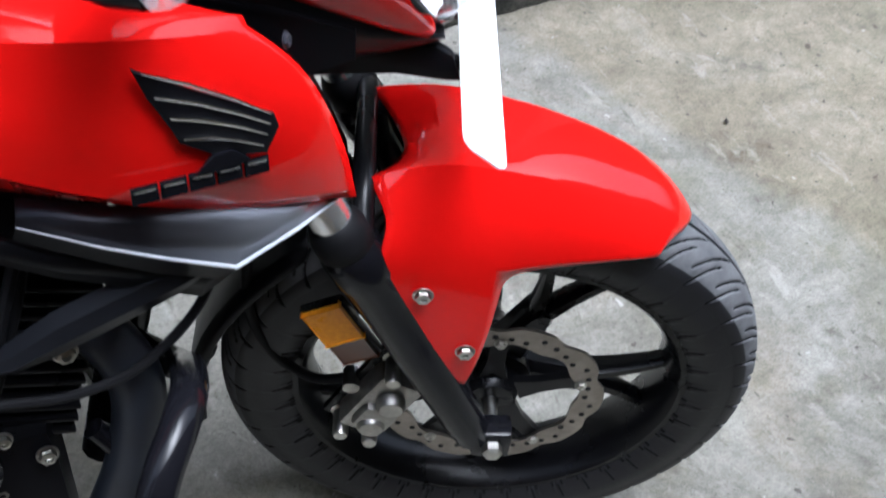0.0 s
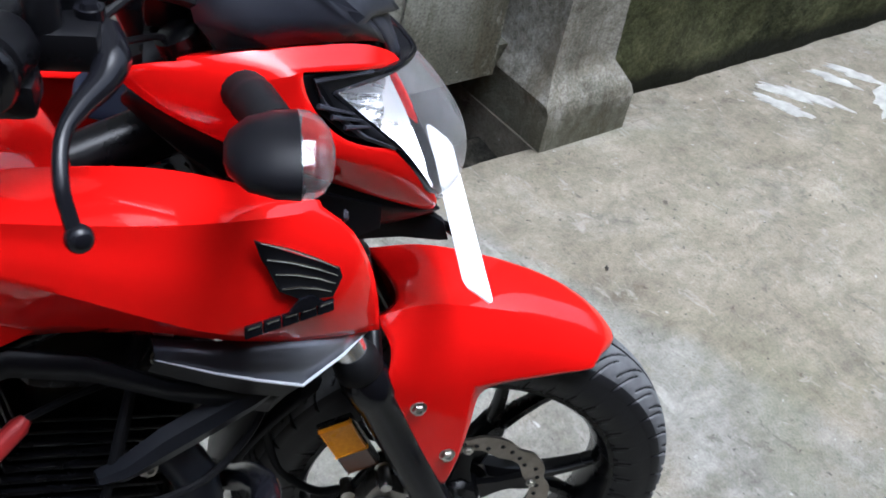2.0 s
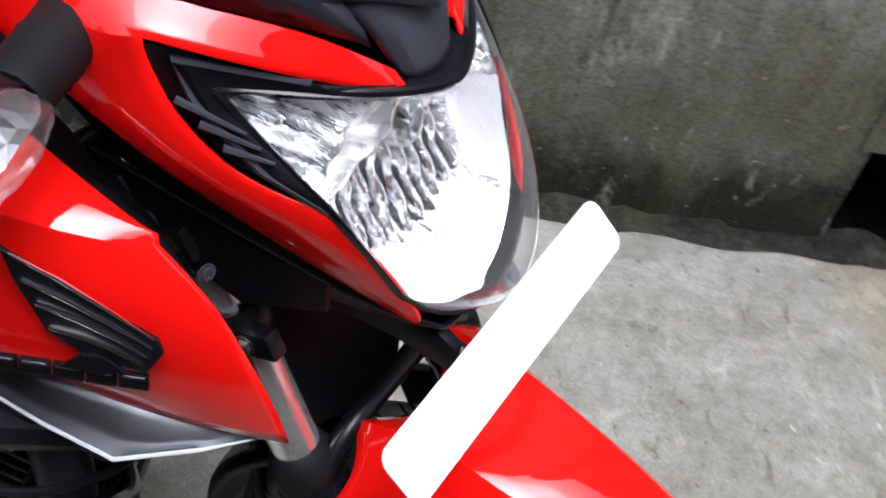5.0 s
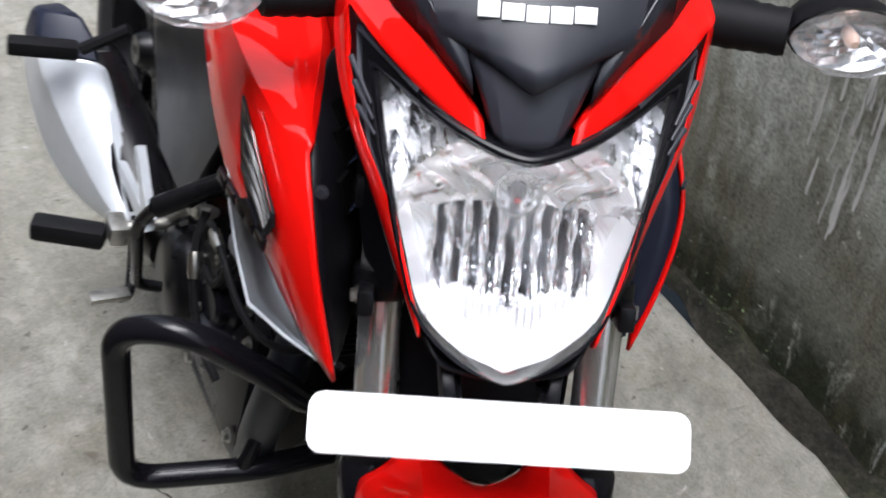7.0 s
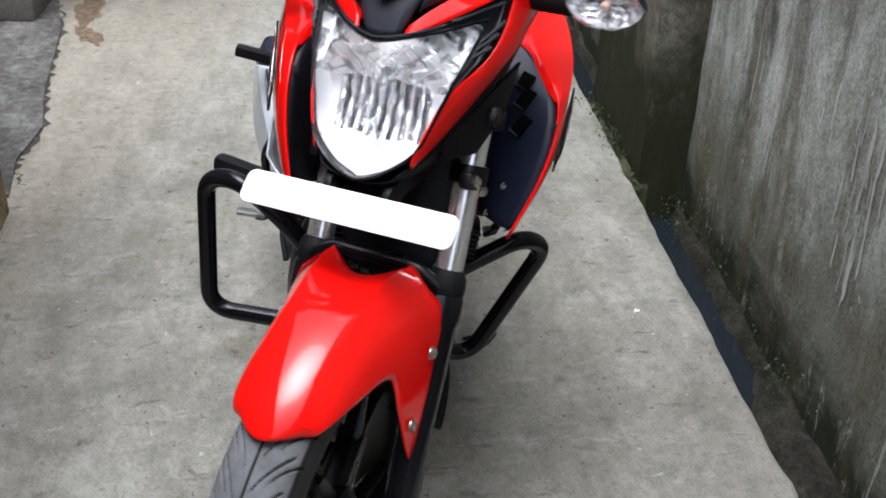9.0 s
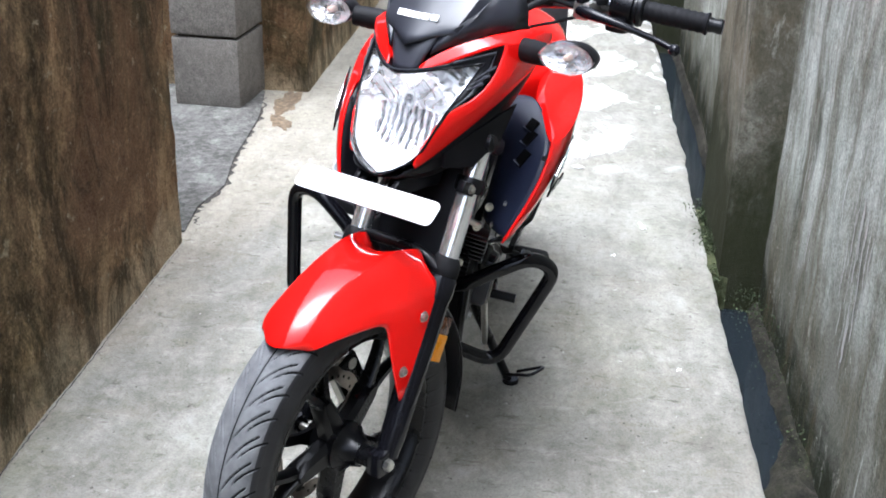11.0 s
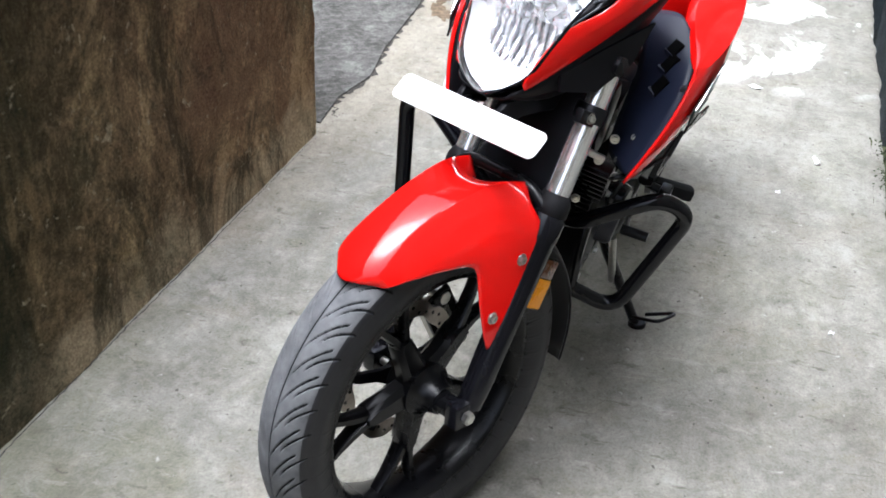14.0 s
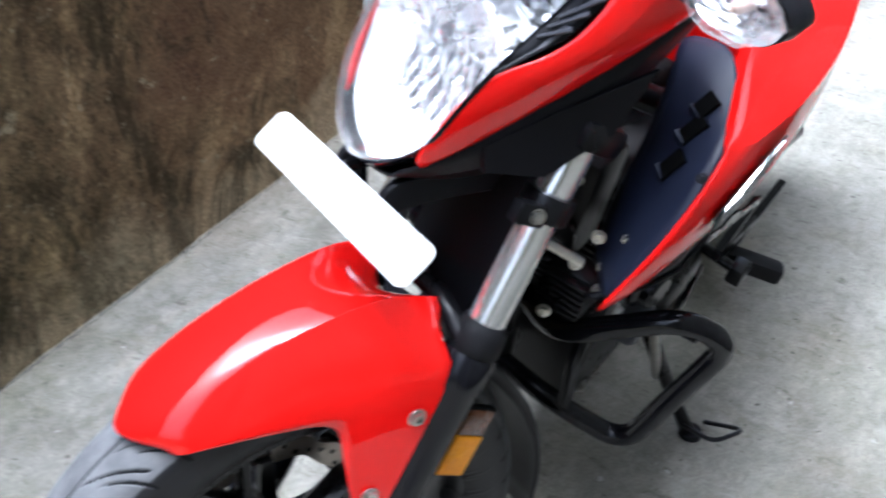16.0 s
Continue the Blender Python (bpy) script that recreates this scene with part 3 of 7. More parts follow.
def walls():
    # brown wall on the motorcycle's right, ending at a corner
    bm = bmesh.new()
    grid_wall(bm, (4.0, WALL_R, -0.01), (-5.40, 0, 0), (0, 0, LOW), 200, 80, rough_face(0.008))
    grid_wall(bm, (-1.40, WALL_R, -0.01), (0, -0.9, 0), (0, 0, LOW), 18, 80, rough_face(0.008))
    box(bm, (-1.40 + 0.03, WALL_R - 0.24, 0), (4.0, WALL_R - 0.03, LOW + 0.02))
    ob = part("wall_right", bm, M_BROWN, None, weld=0.001)
    ob.matrix_world = ALLEY
    tagged(ob, "old brown rendered wall streaked with black damp and moss", "wall", "", "structure")
    # far brown wall behind the gap
    bm = bmesh.new()
    grid_wall(bm, (-3.02, -0.69, -0.01), (-6.0, 0, 0), (0, 0, HIGH), 80, 40, rough_face(0.007))
    grid_wall(bm, (-3.02, -1.6, -0.01), (0, 0.91, 0), (0, 0, HIGH), 18, 40, rough_face(0.007))
    box(bm, (-9.0, -1.6, 0), (-3.05, -0.72, HIGH))
    ob = part("wall_back", bm, M_BROWN, None, weld=0.001)
    ob.matrix_world = ALLEY
    tagged(ob, "brown damp-stained wall beyond the side passage", "wall", "", "structure")
    # Unseen wall, added to close the passage and hold back skylight.
    bm = bmesh.new()
    box(bm, (-3.04, -3.0, 0), (-1.0, -2.8, HIGH))
    ob = part("wall_passage", bm, M_BROWN, None, smooth=False)
    ob.matrix_world = ALLEY
    tagged(ob, "unseen plain wall added to close the side passage", "wall", "", "structure")
    # grey wall on the motorcycle's left, above the drain, with a shallow pilaster
    bm = bmesh.new()
    grid_wall(bm, (-9.0, WALL_L, -0.35), (9.62, 0, 0), (0, 0, TALL + 0.35), 240, 110, lambda p: -rough_face(0.007)(p))
    box(bm, (-9.0, WALL_L + 0.03, -0.35), (0.62, WALL_L + 0.25, TALL))
    # unseen boxes behind the culvert mouth, added to block outside light from the hole
    box(bm, (0.55, WALL_L + 0.02, 0.12), (1.06, 1.90, 0.18))
    box(bm, (0.55, 1.82, -0.35), (1.06, 1.90, 0.12))
    box(bm, (0.55, 1.20, -0.35), (0.60, 1.82, 0.12))
    box(bm, (1.01, 1.10, -0.02), (1.06, 1.82, 0.12))
    grid_wall(bm, (0.60, WALL_L - 0.005, 0.12), (0.30, 0, 0), (0, 0, TALL - 0.12), 10, 50, lambda p: -rough_face(0.006)(p))
    ob = part("wall_left", bm, M_GREYWALL, None, weld=0.001)
    ob.matrix_world = ALLEY
    tagged(ob, "grey rendered wall with pale run-off streaks and green algae", "wall", "", "structure")
    bm = bmesh.new()
    grid_wall(bm, (-1.98, 0.905, -0.30), (0.53, 0, 0), (0, 0.012, TALL + 0.3), 26, 110, lambda p: -rough_face(0.008, 4)(p))
    grid_wall(bm, (-1.45, 0.905, -0.30), (0.02, 0.16, 0), (0, 0.012, TALL + 0.3), 10, 110, lambda p: -rough_face(0.006, 4)(p))
    grid_wall(bm, (-2.02, 1.06, -0.30), (0.04, -0.155, 0), (0, 0.012, TALL + 0.3), 6, 110, lambda p: -rough_face(0.004)(p))
    ob = part("pilaster", bm, M_PILASTER, None, weld=0.001)
    ob.matrix_world = ALLEY
    tagged(ob, "shallow brown-stained pilaster on the grey wall", "pilaster", "", "structure")
    # a second pilaster, far down the alley
    bm = bmesh.new()
    grid_wall(bm, (-5.2, 0.90, -0.30), (0.7, 0, 0), (0, 0.012, TALL + 0.3), 16, 60, lambda p: -rough_face(0.006)(p))
    grid_wall(bm, (-4.5, 0.90, -0.30), (0.02, 0.16, 0), (0, 0.012, TALL + 0.3), 6, 60, lambda p: -rough_face(0.004)(p))
    ob = part("pilaster", bm, M_PILASTER, None, weld=0.001)
    ob.matrix_world = ALLEY
    tagged(ob, "far rendered pilaster over the drain", "pilaster", "", "structure")
    # broken concrete that bridges the drain at the pilaster's foot
    bm = bmesh.new()
    rows = []
    for i in range(22):
        u = -1.99 + 0.027 * i
        drop = 0.30 if i in (0, 21) else 0.0
        row = []
        for j in range(9):
            v = 0.845 + 0.011 * j
            z = -0.004 - 0.020 * (j / 8) + 0.010 * noise.noise(Vector((u * 13, v * 22, 3))) - drop
            row.append(bm.verts.new((u + (0.012 if i == 21 else 0) * noise.noise(Vector((v * 30, 1, 1))), v, z)))
        rows.append(row)
    for a, b in zip(rows, rows[1:]):
        for j in range(8):
            bm.faces.new((a[j], b[j], b[j + 1], a[j + 1]))
    ob = part("drain_bridge", bm, M_BRIDGE, None)
    ob.matrix_world = ALLEY
    tagged(ob, "mossy lump of broken concrete bridging the drain", "concrete", "", "structure")
    # pier with a chamfered base, ahead of the motorcycle
    bm = bmesh.new()
    secs = []
    for z, x0, x1, v0 in ((-0.02, 0.935, 1.215, 0.850), (0.10, 0.935, 1.215, 0.850), (0.125, 0.928, 1.205, 0.856), (0.185, 0.955, 1.16, 0.892), (0.5, 0.955, 1.14, 0.895), (TALL, 0.955, 1.14, 0.90)):
        secs.append([(x0, 1.2, z), (x0, lerp(v0, 1.2, 0.4), z), (x0, v0, z), (lerp(x0, x1, 0.5), v0, z), (x1, v0, z), (x1, lerp(v0, 1.2, 0.4), z), (x1, 1.2, z)])
    loft(bm, secs)
    for e in (0, 1):
        bmesh.ops.subdivide_edges(bm, edges=bm.edges[:], cuts=2, use_grid_fill=True)
    for v in bm.verts:
        v.co += Vector((1, -1, 0)) * 0.3 * rough_face(0.006, 5)(v.co)
    ob = part("pier", bm, M_PIER, None)
    ob.matrix_world = ALLEY
    tagged(ob, "grey rendered wall pier with a chipped chamfered base", "pier", "", "structure")
    bm = bmesh.new()
    grid_wall(bm, (1.0, 0.945, -0.02), (4.5, 0, 0), (0, 0, 3.2), 110, 80, lambda p: -rough_face(0.016, 4)(p))
    box(bm, (1.0, 1.0, -0.02), (5.5, 1.25, 3.2))
    ob = part("wall_front", bm, M_MOSSWALL, None, weld=0.001)
    ob.matrix_world = ALLEY
    tagged(ob, "dark wall thick with green moss beyond the pier", "wall", "", "structure")
    # Unseen end wall, added and kept low so that light enters from ahead.
    bm = bmesh.new()
    box(bm, (5.5, -3.0, -0.02), (5.7, 1.6, 0.9))
    ob = part("wall_end", bm, M_GREYWALL, None, smooth=False)
    ob.matrix_world = ALLEY
    tagged(ob, "unseen low grey wall added across the far end", "wall", "", "structure")


M_PILASTER = ragged_foot(weathered(mossy("stained_pilaster_render", (0.30, 0.285, 0.24), (0.11, 0.10, 0.075), (0.085, 0.075, 0.055), (0.44, 0.43, 0.38), 0.5, 0.35)), 0.42, (0.026, 0.029, 0.015), 0.95)
M_BRIDGE = mossy("mossy_broken_concrete", (0.075, 0.085, 0.042), (0.020, 0.024, 0.012), (0.02, 0.022, 0.012), (0.17, 0.18, 0.10), 0.2, 0.7)
M_PIER = ragged_foot(weathered(mossy("pier_render", (0.29, 0.275, 0.225), (0.12, 0.112, 0.085), (0.070, 0.065, 0.045), (0.50, 0.49, 0.44), 0.6, 0.35)), 0.10, (0.10, 0.095, 0.060), 0.6)
M_MOSSWALL = ragged_foot(mossy("moss_grown_render", (0.075, 0.080, 0.036), (0.020, 0.021, 0.012), (0.014, 0.015, 0.009), (0.17, 0.17, 0.09), 0.35, 0.6), 0.06, (0.012, 0.012, 0.009))
walls()


def drips():
    """White paint that ran down the grey wall in thin broken lines."""
    rnd = random.Random(21)
    face = rough_face(0.007)
    wall = bpy.data.objects["wall_left"]
    for k in range(40):
        u = rnd.gauss(-0.55, 0.06) if k < 28 else rnd.gauss(-0.95, 0.10)
        z1 = rnd.uniform(0.34, 0.62)
        z0 = z1 - rnd.uniform(0.04, 0.15)
        w = rnd.uniform(0.0016, 0.0042)
        n = 8
        left, right = [], []
        for i in range(n + 1):
            t = i / n
            z = lerp(z1, z0, t)
            c = u + 0.003 * noise.noise(Vector((k * 3.1, t * 3, 0)))
            h = w * (0.5 + 0.5 * abs(noise.noise(Vector((k, t * 4, 2)))) + 0.5 * t) * min(1, 6 * t + 0.1, 5 * (1 - t) + 0.5)
            v = WALL_L + face(Vector((c, WALL_L, z))) - 0.0025
            left.append((c - h, v, z))
            right.append((c + h, v, z))
        bm = bmesh.new()
        loft(bm, [left, right])
        part("paint_drip", bm, M_PALE, wall)


drips()


def side_passage():
    bm = bmesh.new()
    pts = [(-1.40, -0.86), (-1.60, -0.90), (-1.803, -0.885), (-2.05, -0.95), (-2.27, -0.985), (-2.54, -1.03), (-2.72, -1.08), (-2.9, -1.13), (-3.0, -2.9), (-1.42, -2.9)]
    plate_poly(bm, [(x, y, -0.02) for x, y in pts], (0, 0, 0.026))
    ob = part("pavement_passage", bm, M_SLAB, None, smooth=False)
    tagged(ob, "damp dark grey slab at the mouth of the side passage", "pavement", "", "structure")
    # block column: one block to a course, with open joints
    col = new("block_column")
    tagged(col, "column of bare grey concrete blocks with dark joints", "column", "", "structure")
    rnd = random.Random(4)
    for k in range(8):
        z0 = 0.296 * k
        bm = bmesh.new()
        box(bm, (-2.93, -1.42, z0 + 0.006), (-2.625, -1.135, z0 + 0.290), 0.008)
        bmesh.ops.subdivide_edges(bm, edges=bm.edges[:], cuts=3, use_grid_fill=True)
        dx, dy = rnd.uniform(-0.006, 0.006), rnd.uniform(-0.006, 0.006)
        for v in bm.verts:
            v.co += Vector((dx, dy, 0)) + Vector((1, 1, 0.2)) * rough_face(0.0035, 7)(v.co)
        part("block", bm, M_BLOCK, col)
    bm = bmesh.new()
    box(bm, (-2.91, -1.40, 0), (-2.645, -1.155, HIGH))
    part("mortar_core", bm, M_CRACK, col, smooth=False)


side_passage()


def tufts():
    """Moss and weeds on the broken edge by the pilaster: many small leaf flakes."""
    rnd = random.Random(9)
    bm = bmesh.new()

    def clump(u, v, z, spread, count, size):
        for _ in range(count):
            p = Vector((u + rnd.gauss(0, spread), v + rnd.gauss(0, spread * 0.5), z + abs(rnd.gauss(0, spread * 0.4))))
            d = Vector((rnd.gauss(0, 1), rnd.gauss(0, 1), rnd.uniform(0.2, 1.2))).normalized() * size * rnd.uniform(0.5, 1.4)
            w = d.cross(Vector((rnd.gauss(0, 1), rnd.gauss(0, 1), rnd.gauss(0, 1)))).normalized() * size * rnd.uniform(0.2, 0.4)
            a, b, c, e = (bm.verts.new(q) for q in (p - w * 0.3, p + d * 0.5 + w, p + d, p + d * 0.5 - w))
            bm.faces.new((a, b, c, e))

    clump(-1.88, 0.905, -0.015, 0.045, 380, 0.010)
    clump(-1.68, 0.905, -0.018, 0.05, 600, 0.009)
    clump(-1.46, 0.89, -0.03, 0.03, 260, 0.008)
    clump(-1.36, 1.00, -0.07, 0.07, 260, 0.008)
    clump(-1.18, 1.01, -0.06, 0.07, 200, 0.007)
    clump(-0.95, 1.00, -0.06, 0.07, 150, 0.007)
    clump(-0.62, 1.01, -0.06, 0.06, 110, 0.007)
    for k in range(16):
        clump(rnd.uniform(1.3, 3.6), 0.915, rnd.uniform(0.05, 0.8), 0.05, 160, 0.008)
    ob = part("moss", bm, M_MOSS, None, smooth=False)
    ob.matrix_world = ALLEY
    tagged(ob, "green moss and small weeds at the wall foot", "moss", "", "stuff")


M_MOSS = simple("moss_leaf", (0.035, 0.050, 0.016), 0.8, vary=0.5, scale=30)
tufts()


def litter():
    for k, (x, y, a, b, t) in enumerate(((-1.82, 0.53, 0.05, 0.007, 15), (-1.78, 0.55, 0.02, 0.004, -40), (-2.30, 0.27, 0.045, 0.009, 60), (-1.55, 0.46, 0.012, 0.006, 20), (-0.9, 0.66, 0.010, 0.005, 70), (0.75, 0.53, 0.009, 0.004, 25))):
        bm = bmesh.new()
        m = Matrix.Translation((x, y, 0.004)) @ pose(0, 0, 0, 4, -5, t)
        g = [[m @ Vector((a * i / 3, b * (j - 1), 0.003 * math.sin(i * 1.7 + j * 2.1 + k))) for j in range(3)] for i in range(4)]
        loft(bm, g)
        ob = part("paper_scrap", bm, M_WHITE if k != 5 else M_CRACK, None, smooth=False)
        mod = ob.modifiers.new("thickness", "SOLIDIFY")
        mod.thickness = 0.0012
        tagged(ob, "small torn scrap of white paper on the concrete" if k != 5 else "small dark dry leaf fragment on the concrete", "litter")


litter()
# ---- the motorcycle: leaning on its side stand, its fork turned to its right ----
RAKE = radians(25.5)
LEANT = pose(0, 0, 0, -13.04, 0, 0)
bike = new("motorcycle")
bike.matrix_world = LEANT
tagged(bike, "red and black naked motorcycle on its side stand", "motorcycle")
STEER = Matrix.Translation((0.095, 0, 0)) @ Matrix.Rotation(radians(-26.14), 4, Vector((-math.sin(RAKE), 0, math.cos(RAKE)))) @ Matrix.Translation((-0.095, 0, 0))
AXLE = Vector((0, 0, 0.296))
REAR = Vector((-1.345, 0, 0.312))


def fork_line(z, y=0.0):
    return Vector((-0.018 - 0.455 * (z - 0.296), y, z))


def tyre_mesh(name, radius, half, rim, centre, grooves, parent, matrix):
    """Tyre with rounded crown and cut grooves that sweep from the centre to the shoulders."""
    prof = []
    steps = 112 if grooves else 24
    for k in range(steps + 1):
        a = -1 + 2 * k / steps
        y = half * 0.93 * math.sin(a * math.pi / 2)
        prof.append((radius - (radius - rim) * 0.42 * (1 - math.cos(a * math.pi / 2)) ** 1.15, y))
    lo = prof[0]
    side = [(rim - 0.004, -half * 0.72), (rim + 0.004, -half * 0.86), (rim + 0.02, -half * 0.985), (lo[0] - 0.012, -half * 0.99)]
    prof = side + prof + [(r, -y) for r, y in side[::-1]]
    seg = 1150 if grooves else 96
    P = np.array(prof)
    ang = np.linspace(0, 2 * np.pi, seg, endpoint=False)
    R = np.repeat(P[None, :, 0], seg, 0)
    Yv = np.repeat(P[None, :, 1], seg, 0)
    A = np.repeat(ang[:, None], len(prof), 1)
    if grooves:
        s = np.abs(Yv) / half
        pitch = 2 * np.pi / grooves
        for first, last, lag, swing, width in ((0.07, 0.80, 0.0, 0.30, 0.0019), (0.42, 0.95, 0.50, 0.22, 0.0017)):
            shift = swing * np.maximum(s - first, 0) ** 0.7 + np.where(Yv < 0, pitch * 0.5, 0) + lag * pitch
            d = np.abs((A - shift + pitch / 2) % pitch - pitch / 2) * R
            fade = np.clip((s - first) / 0.06, 0, 1) * np.clip((last - s) / 0.06, 0, 1)
            R = R - 0.0042 * np.clip(1.5 - d / width, 0, 1) * fade
        R = R - 0.003 * np.clip(1.6 - np.abs(Yv) / 0.0014, 0, 1)
    X = R * np.cos(A) + centre.x
    Z = R * np.sin(A) + centre.z
    base = np.repeat(P[None, :, 0], seg, 0)
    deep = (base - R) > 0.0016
    tread = np.abs(Yv) < half * 0.86
    co = np.stack([X, Yv + centre.y, Z], 2).reshape(-1, 3)
    m = len(prof)
    i, j = np.meshgrid(np.arange(seg), np.arange(m - 1), indexing="ij")
    i2 = (i + 1) % seg
    faces = np.stack([i * m + j, i * m + j + 1, i2 * m + j + 1, i2 * m + j], 2).reshape(-1, 4)
    me = bpy.data.meshes.new(name)
    me.from_pydata(co.tolist(), [], faces.tolist())
    for mm in (M_RUBBER, M_TREAD, M_GROOVESHADE):
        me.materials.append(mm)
    onto = tread[:, :-1] & (base[:, :-1] > rim + 0.03)
    # Cut faces take the groove-shade colour.
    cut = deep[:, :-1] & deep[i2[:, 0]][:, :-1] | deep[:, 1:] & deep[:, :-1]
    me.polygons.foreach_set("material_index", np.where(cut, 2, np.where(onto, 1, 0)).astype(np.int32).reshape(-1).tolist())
    me.polygons.foreach_set("use_smooth", [True] * len(me.polygons))
    ob = new(name, me)
    ob.parent = parent
    if matrix is not None:
        ob.matrix_basis = matrix
    ob["label"] = "black road tyre with swept tread grooves" if grooves else "wide black rear tyre"
    return ob


def wheel(name, centre, rim_r, half, spokes, turn, matrix, label):
    bm = bmesh.new()
    w = half * 0.80
    lathe(bm, [(rim_r + 0.004, -w), (rim_r + 0.004, -w + 0.006), (rim_r - 0.004, -w + 0.010), (rim_r - 0.008, -w * 0.35), (rim_r - 0.008, w * 0.35),
               (rim_r - 0.004, w - 0.010), (rim_r + 0.004, w - 0.006), (rim_r + 0.004, w), (rim_r - 0.003, w), (rim_r - 0.008, w - 0.006),
               (rim_r - 0.015, w * 0.4), (rim_r - 0.017, 0), (rim_r - 0.015, -w * 0.4), (rim_r - 0.008, -w + 0.006), (rim_r - 0.003, -w)], centre, (0, 1, 0), 72, True)
    lathe(bm, [(0.010, -0.052), (0.026, -0.052), (0.030, -0.046), (0.036, -0.030), (0.046, -0.024), (0.046, 0.024), (0.036, 0.030),
               (0.028, 0.046), (0.024, 0.060), (0.010, 0.060)], centre, (0, 1, 0), 32)
    body = part(name, bm, M_BLACK, bike, label, matrix=matrix)
    for k in range(spokes):
        a = turn + 2 * math.pi * k / spokes
        bm = bmesh.new()
        # one stem from the hub that splits into two arms towards the rim
        rj = 0.105
        for da in (-0.21, 0.21):
            secs = []
            for t in (0.0, 0.25, 0.5, 0.75, 1.0):
                r = lerp(rj - 0.025, rim_r - 0.012, t)
                aa = a + da * t
                c = Vector((math.cos(aa) * r, 0, math.sin(aa) * r)) + centre
                q = Vector((-math.sin(aa), 0, math.cos(aa)))
                hw, hy = lerp(0.0095, 0.0065, t), lerp(0.015, 0.0095, t)
                secs.append([c + q * hw + Vector((0, hy * 0.5, 0)), c + q * hw * 0.6 + Vector((0, hy, 0)), c - q * hw * 0.6 + Vector((0, hy, 0)), c - q * hw + Vector((0, hy * 0.5, 0)),
                             c - q * hw + Vector((0, -hy * 0.5, 0)), c - q * hw * 0.6 + Vector((0, -hy, 0)), c + q * hw * 0.6 + Vector((0, -hy, 0)), c + q * hw + Vector((0, -hy * 0.5, 0))])
            capped_loft(bm, secs)
        secs = []
        for r, hw in ((0.035, 0.026), (0.06, 0.021), (rj, 0.017), (rj + 0.012, 0.008)):
            c = Vector((math.cos(a) * r, 0, math.sin(a) * r)) + centre
            q = Vector((-math.sin(a), 0, math.cos(a)))
            hy = 0.019
            secs.append([c + q * hw + Vector((0, hy * 0.5, 0)), c + q * hw * 0.6 + Vector((0, hy, 0)), c - q * hw * 0.6 + Vector((0, hy, 0)), c - q * hw + Vector((0, hy * 0.5, 0)),
                         c - q * hw + Vector((0, -hy * 0.5, 0)), c - q * hw * 0.6 + Vector((0, -hy, 0)), c + q * hw * 0.6 + Vector((0, -hy, 0)), c + q * hw + Vector((0, -hy * 0.5, 0))])
        capped_loft(bm, secs)
        part("spoke", bm, M_BLACK, body)
    return body


def brake_disc(centre, r_out, r_in, y, parent, petals=10):
    """Petal disc: a wavy rim with drilled holes, on a spider of five arms."""
    bm = bmesh.new()
    n = petals * 12
    rows = []
    for k in range(n):
        a = 2 * math.pi * k / n
        wob = 0.5 + 0.5 * math.cos(a * petals)
        ro = r_out - 0.007 * (1 - wob) ** 3
        ri = r_in + 0.003 * math.sin(a * petals)
        rows.append([bm.verts.new((math.cos(a) * r + centre.x, y + h, math.sin(a) * r + centre.z)) for r, h in ((ri, -0.002), (ro, -0.002), (ro, 0.002), (ri, 0.002))])
    for k in range(n):
        a, b = rows[k], rows[(k + 1) % n]
        for j in range(4):
            bm.faces.new((a[j], a[(j + 1) % 4], b[(j + 1) % 4], b[j]))
    disc = part("brake_disc", bm, M_DISC, parent, "petal brake disc of brushed steel with drilled holes")
    # Raised black plugs stand in for the dark of the drilled holes.
    bm = bmesh.new()
    for k in range(petals * 4):
        a = 2 * math.pi * (k + 0.3) / (petals * 4)
        r = lerp(r_in + 0.008, r_out - 0.012, (k % 4) / 3)
        c = (math.cos(a) * r + centre.x, y - 0.0026, math.sin(a) * r + centre.z)
        lathe(bm, [(0.0001, 0), (0.0033, 0), (0.0033, 0.0052), (0.0001, 0.0052)], c, (0, 1, 0), 8)
    part("drilled_hole", bm, M_BLACKGLOSS, parent)
    for k in range(5):
        a = 2 * math.pi * k / 5 + 0.3
        bm = bmesh.new()
        d, q = Vector((math.cos(a), 0, math.sin(a))), Vector((-math.sin(a), 0, math.cos(a)))
        secs = []
        for r, hw in ((0.030, 0.016), (0.055, 0.010), (r_in - 0.004, 0.009), (r_in + 0.010, 0.007)):
            c = centre + d * r + Vector((0, y + 0.006, 0))
            secs.append([c + q * hw + Vector((0, 0.005, 0)), c - q * hw + Vector((0, 0.005, 0)), c - q * hw - Vector((0, 0.004, 0)), c + q * hw - Vector((0, 0.004, 0))])
        capped_loft(bm, secs)
        part("disc_carrier_arm", bm, M_BLACK, parent)
        bolt("disc_bolt", centre + d * (r_in + 0.004) + Vector((0, y - 0.003, 0)), (0, -1, 0), 0.005, 0.004, parent)
    return disc


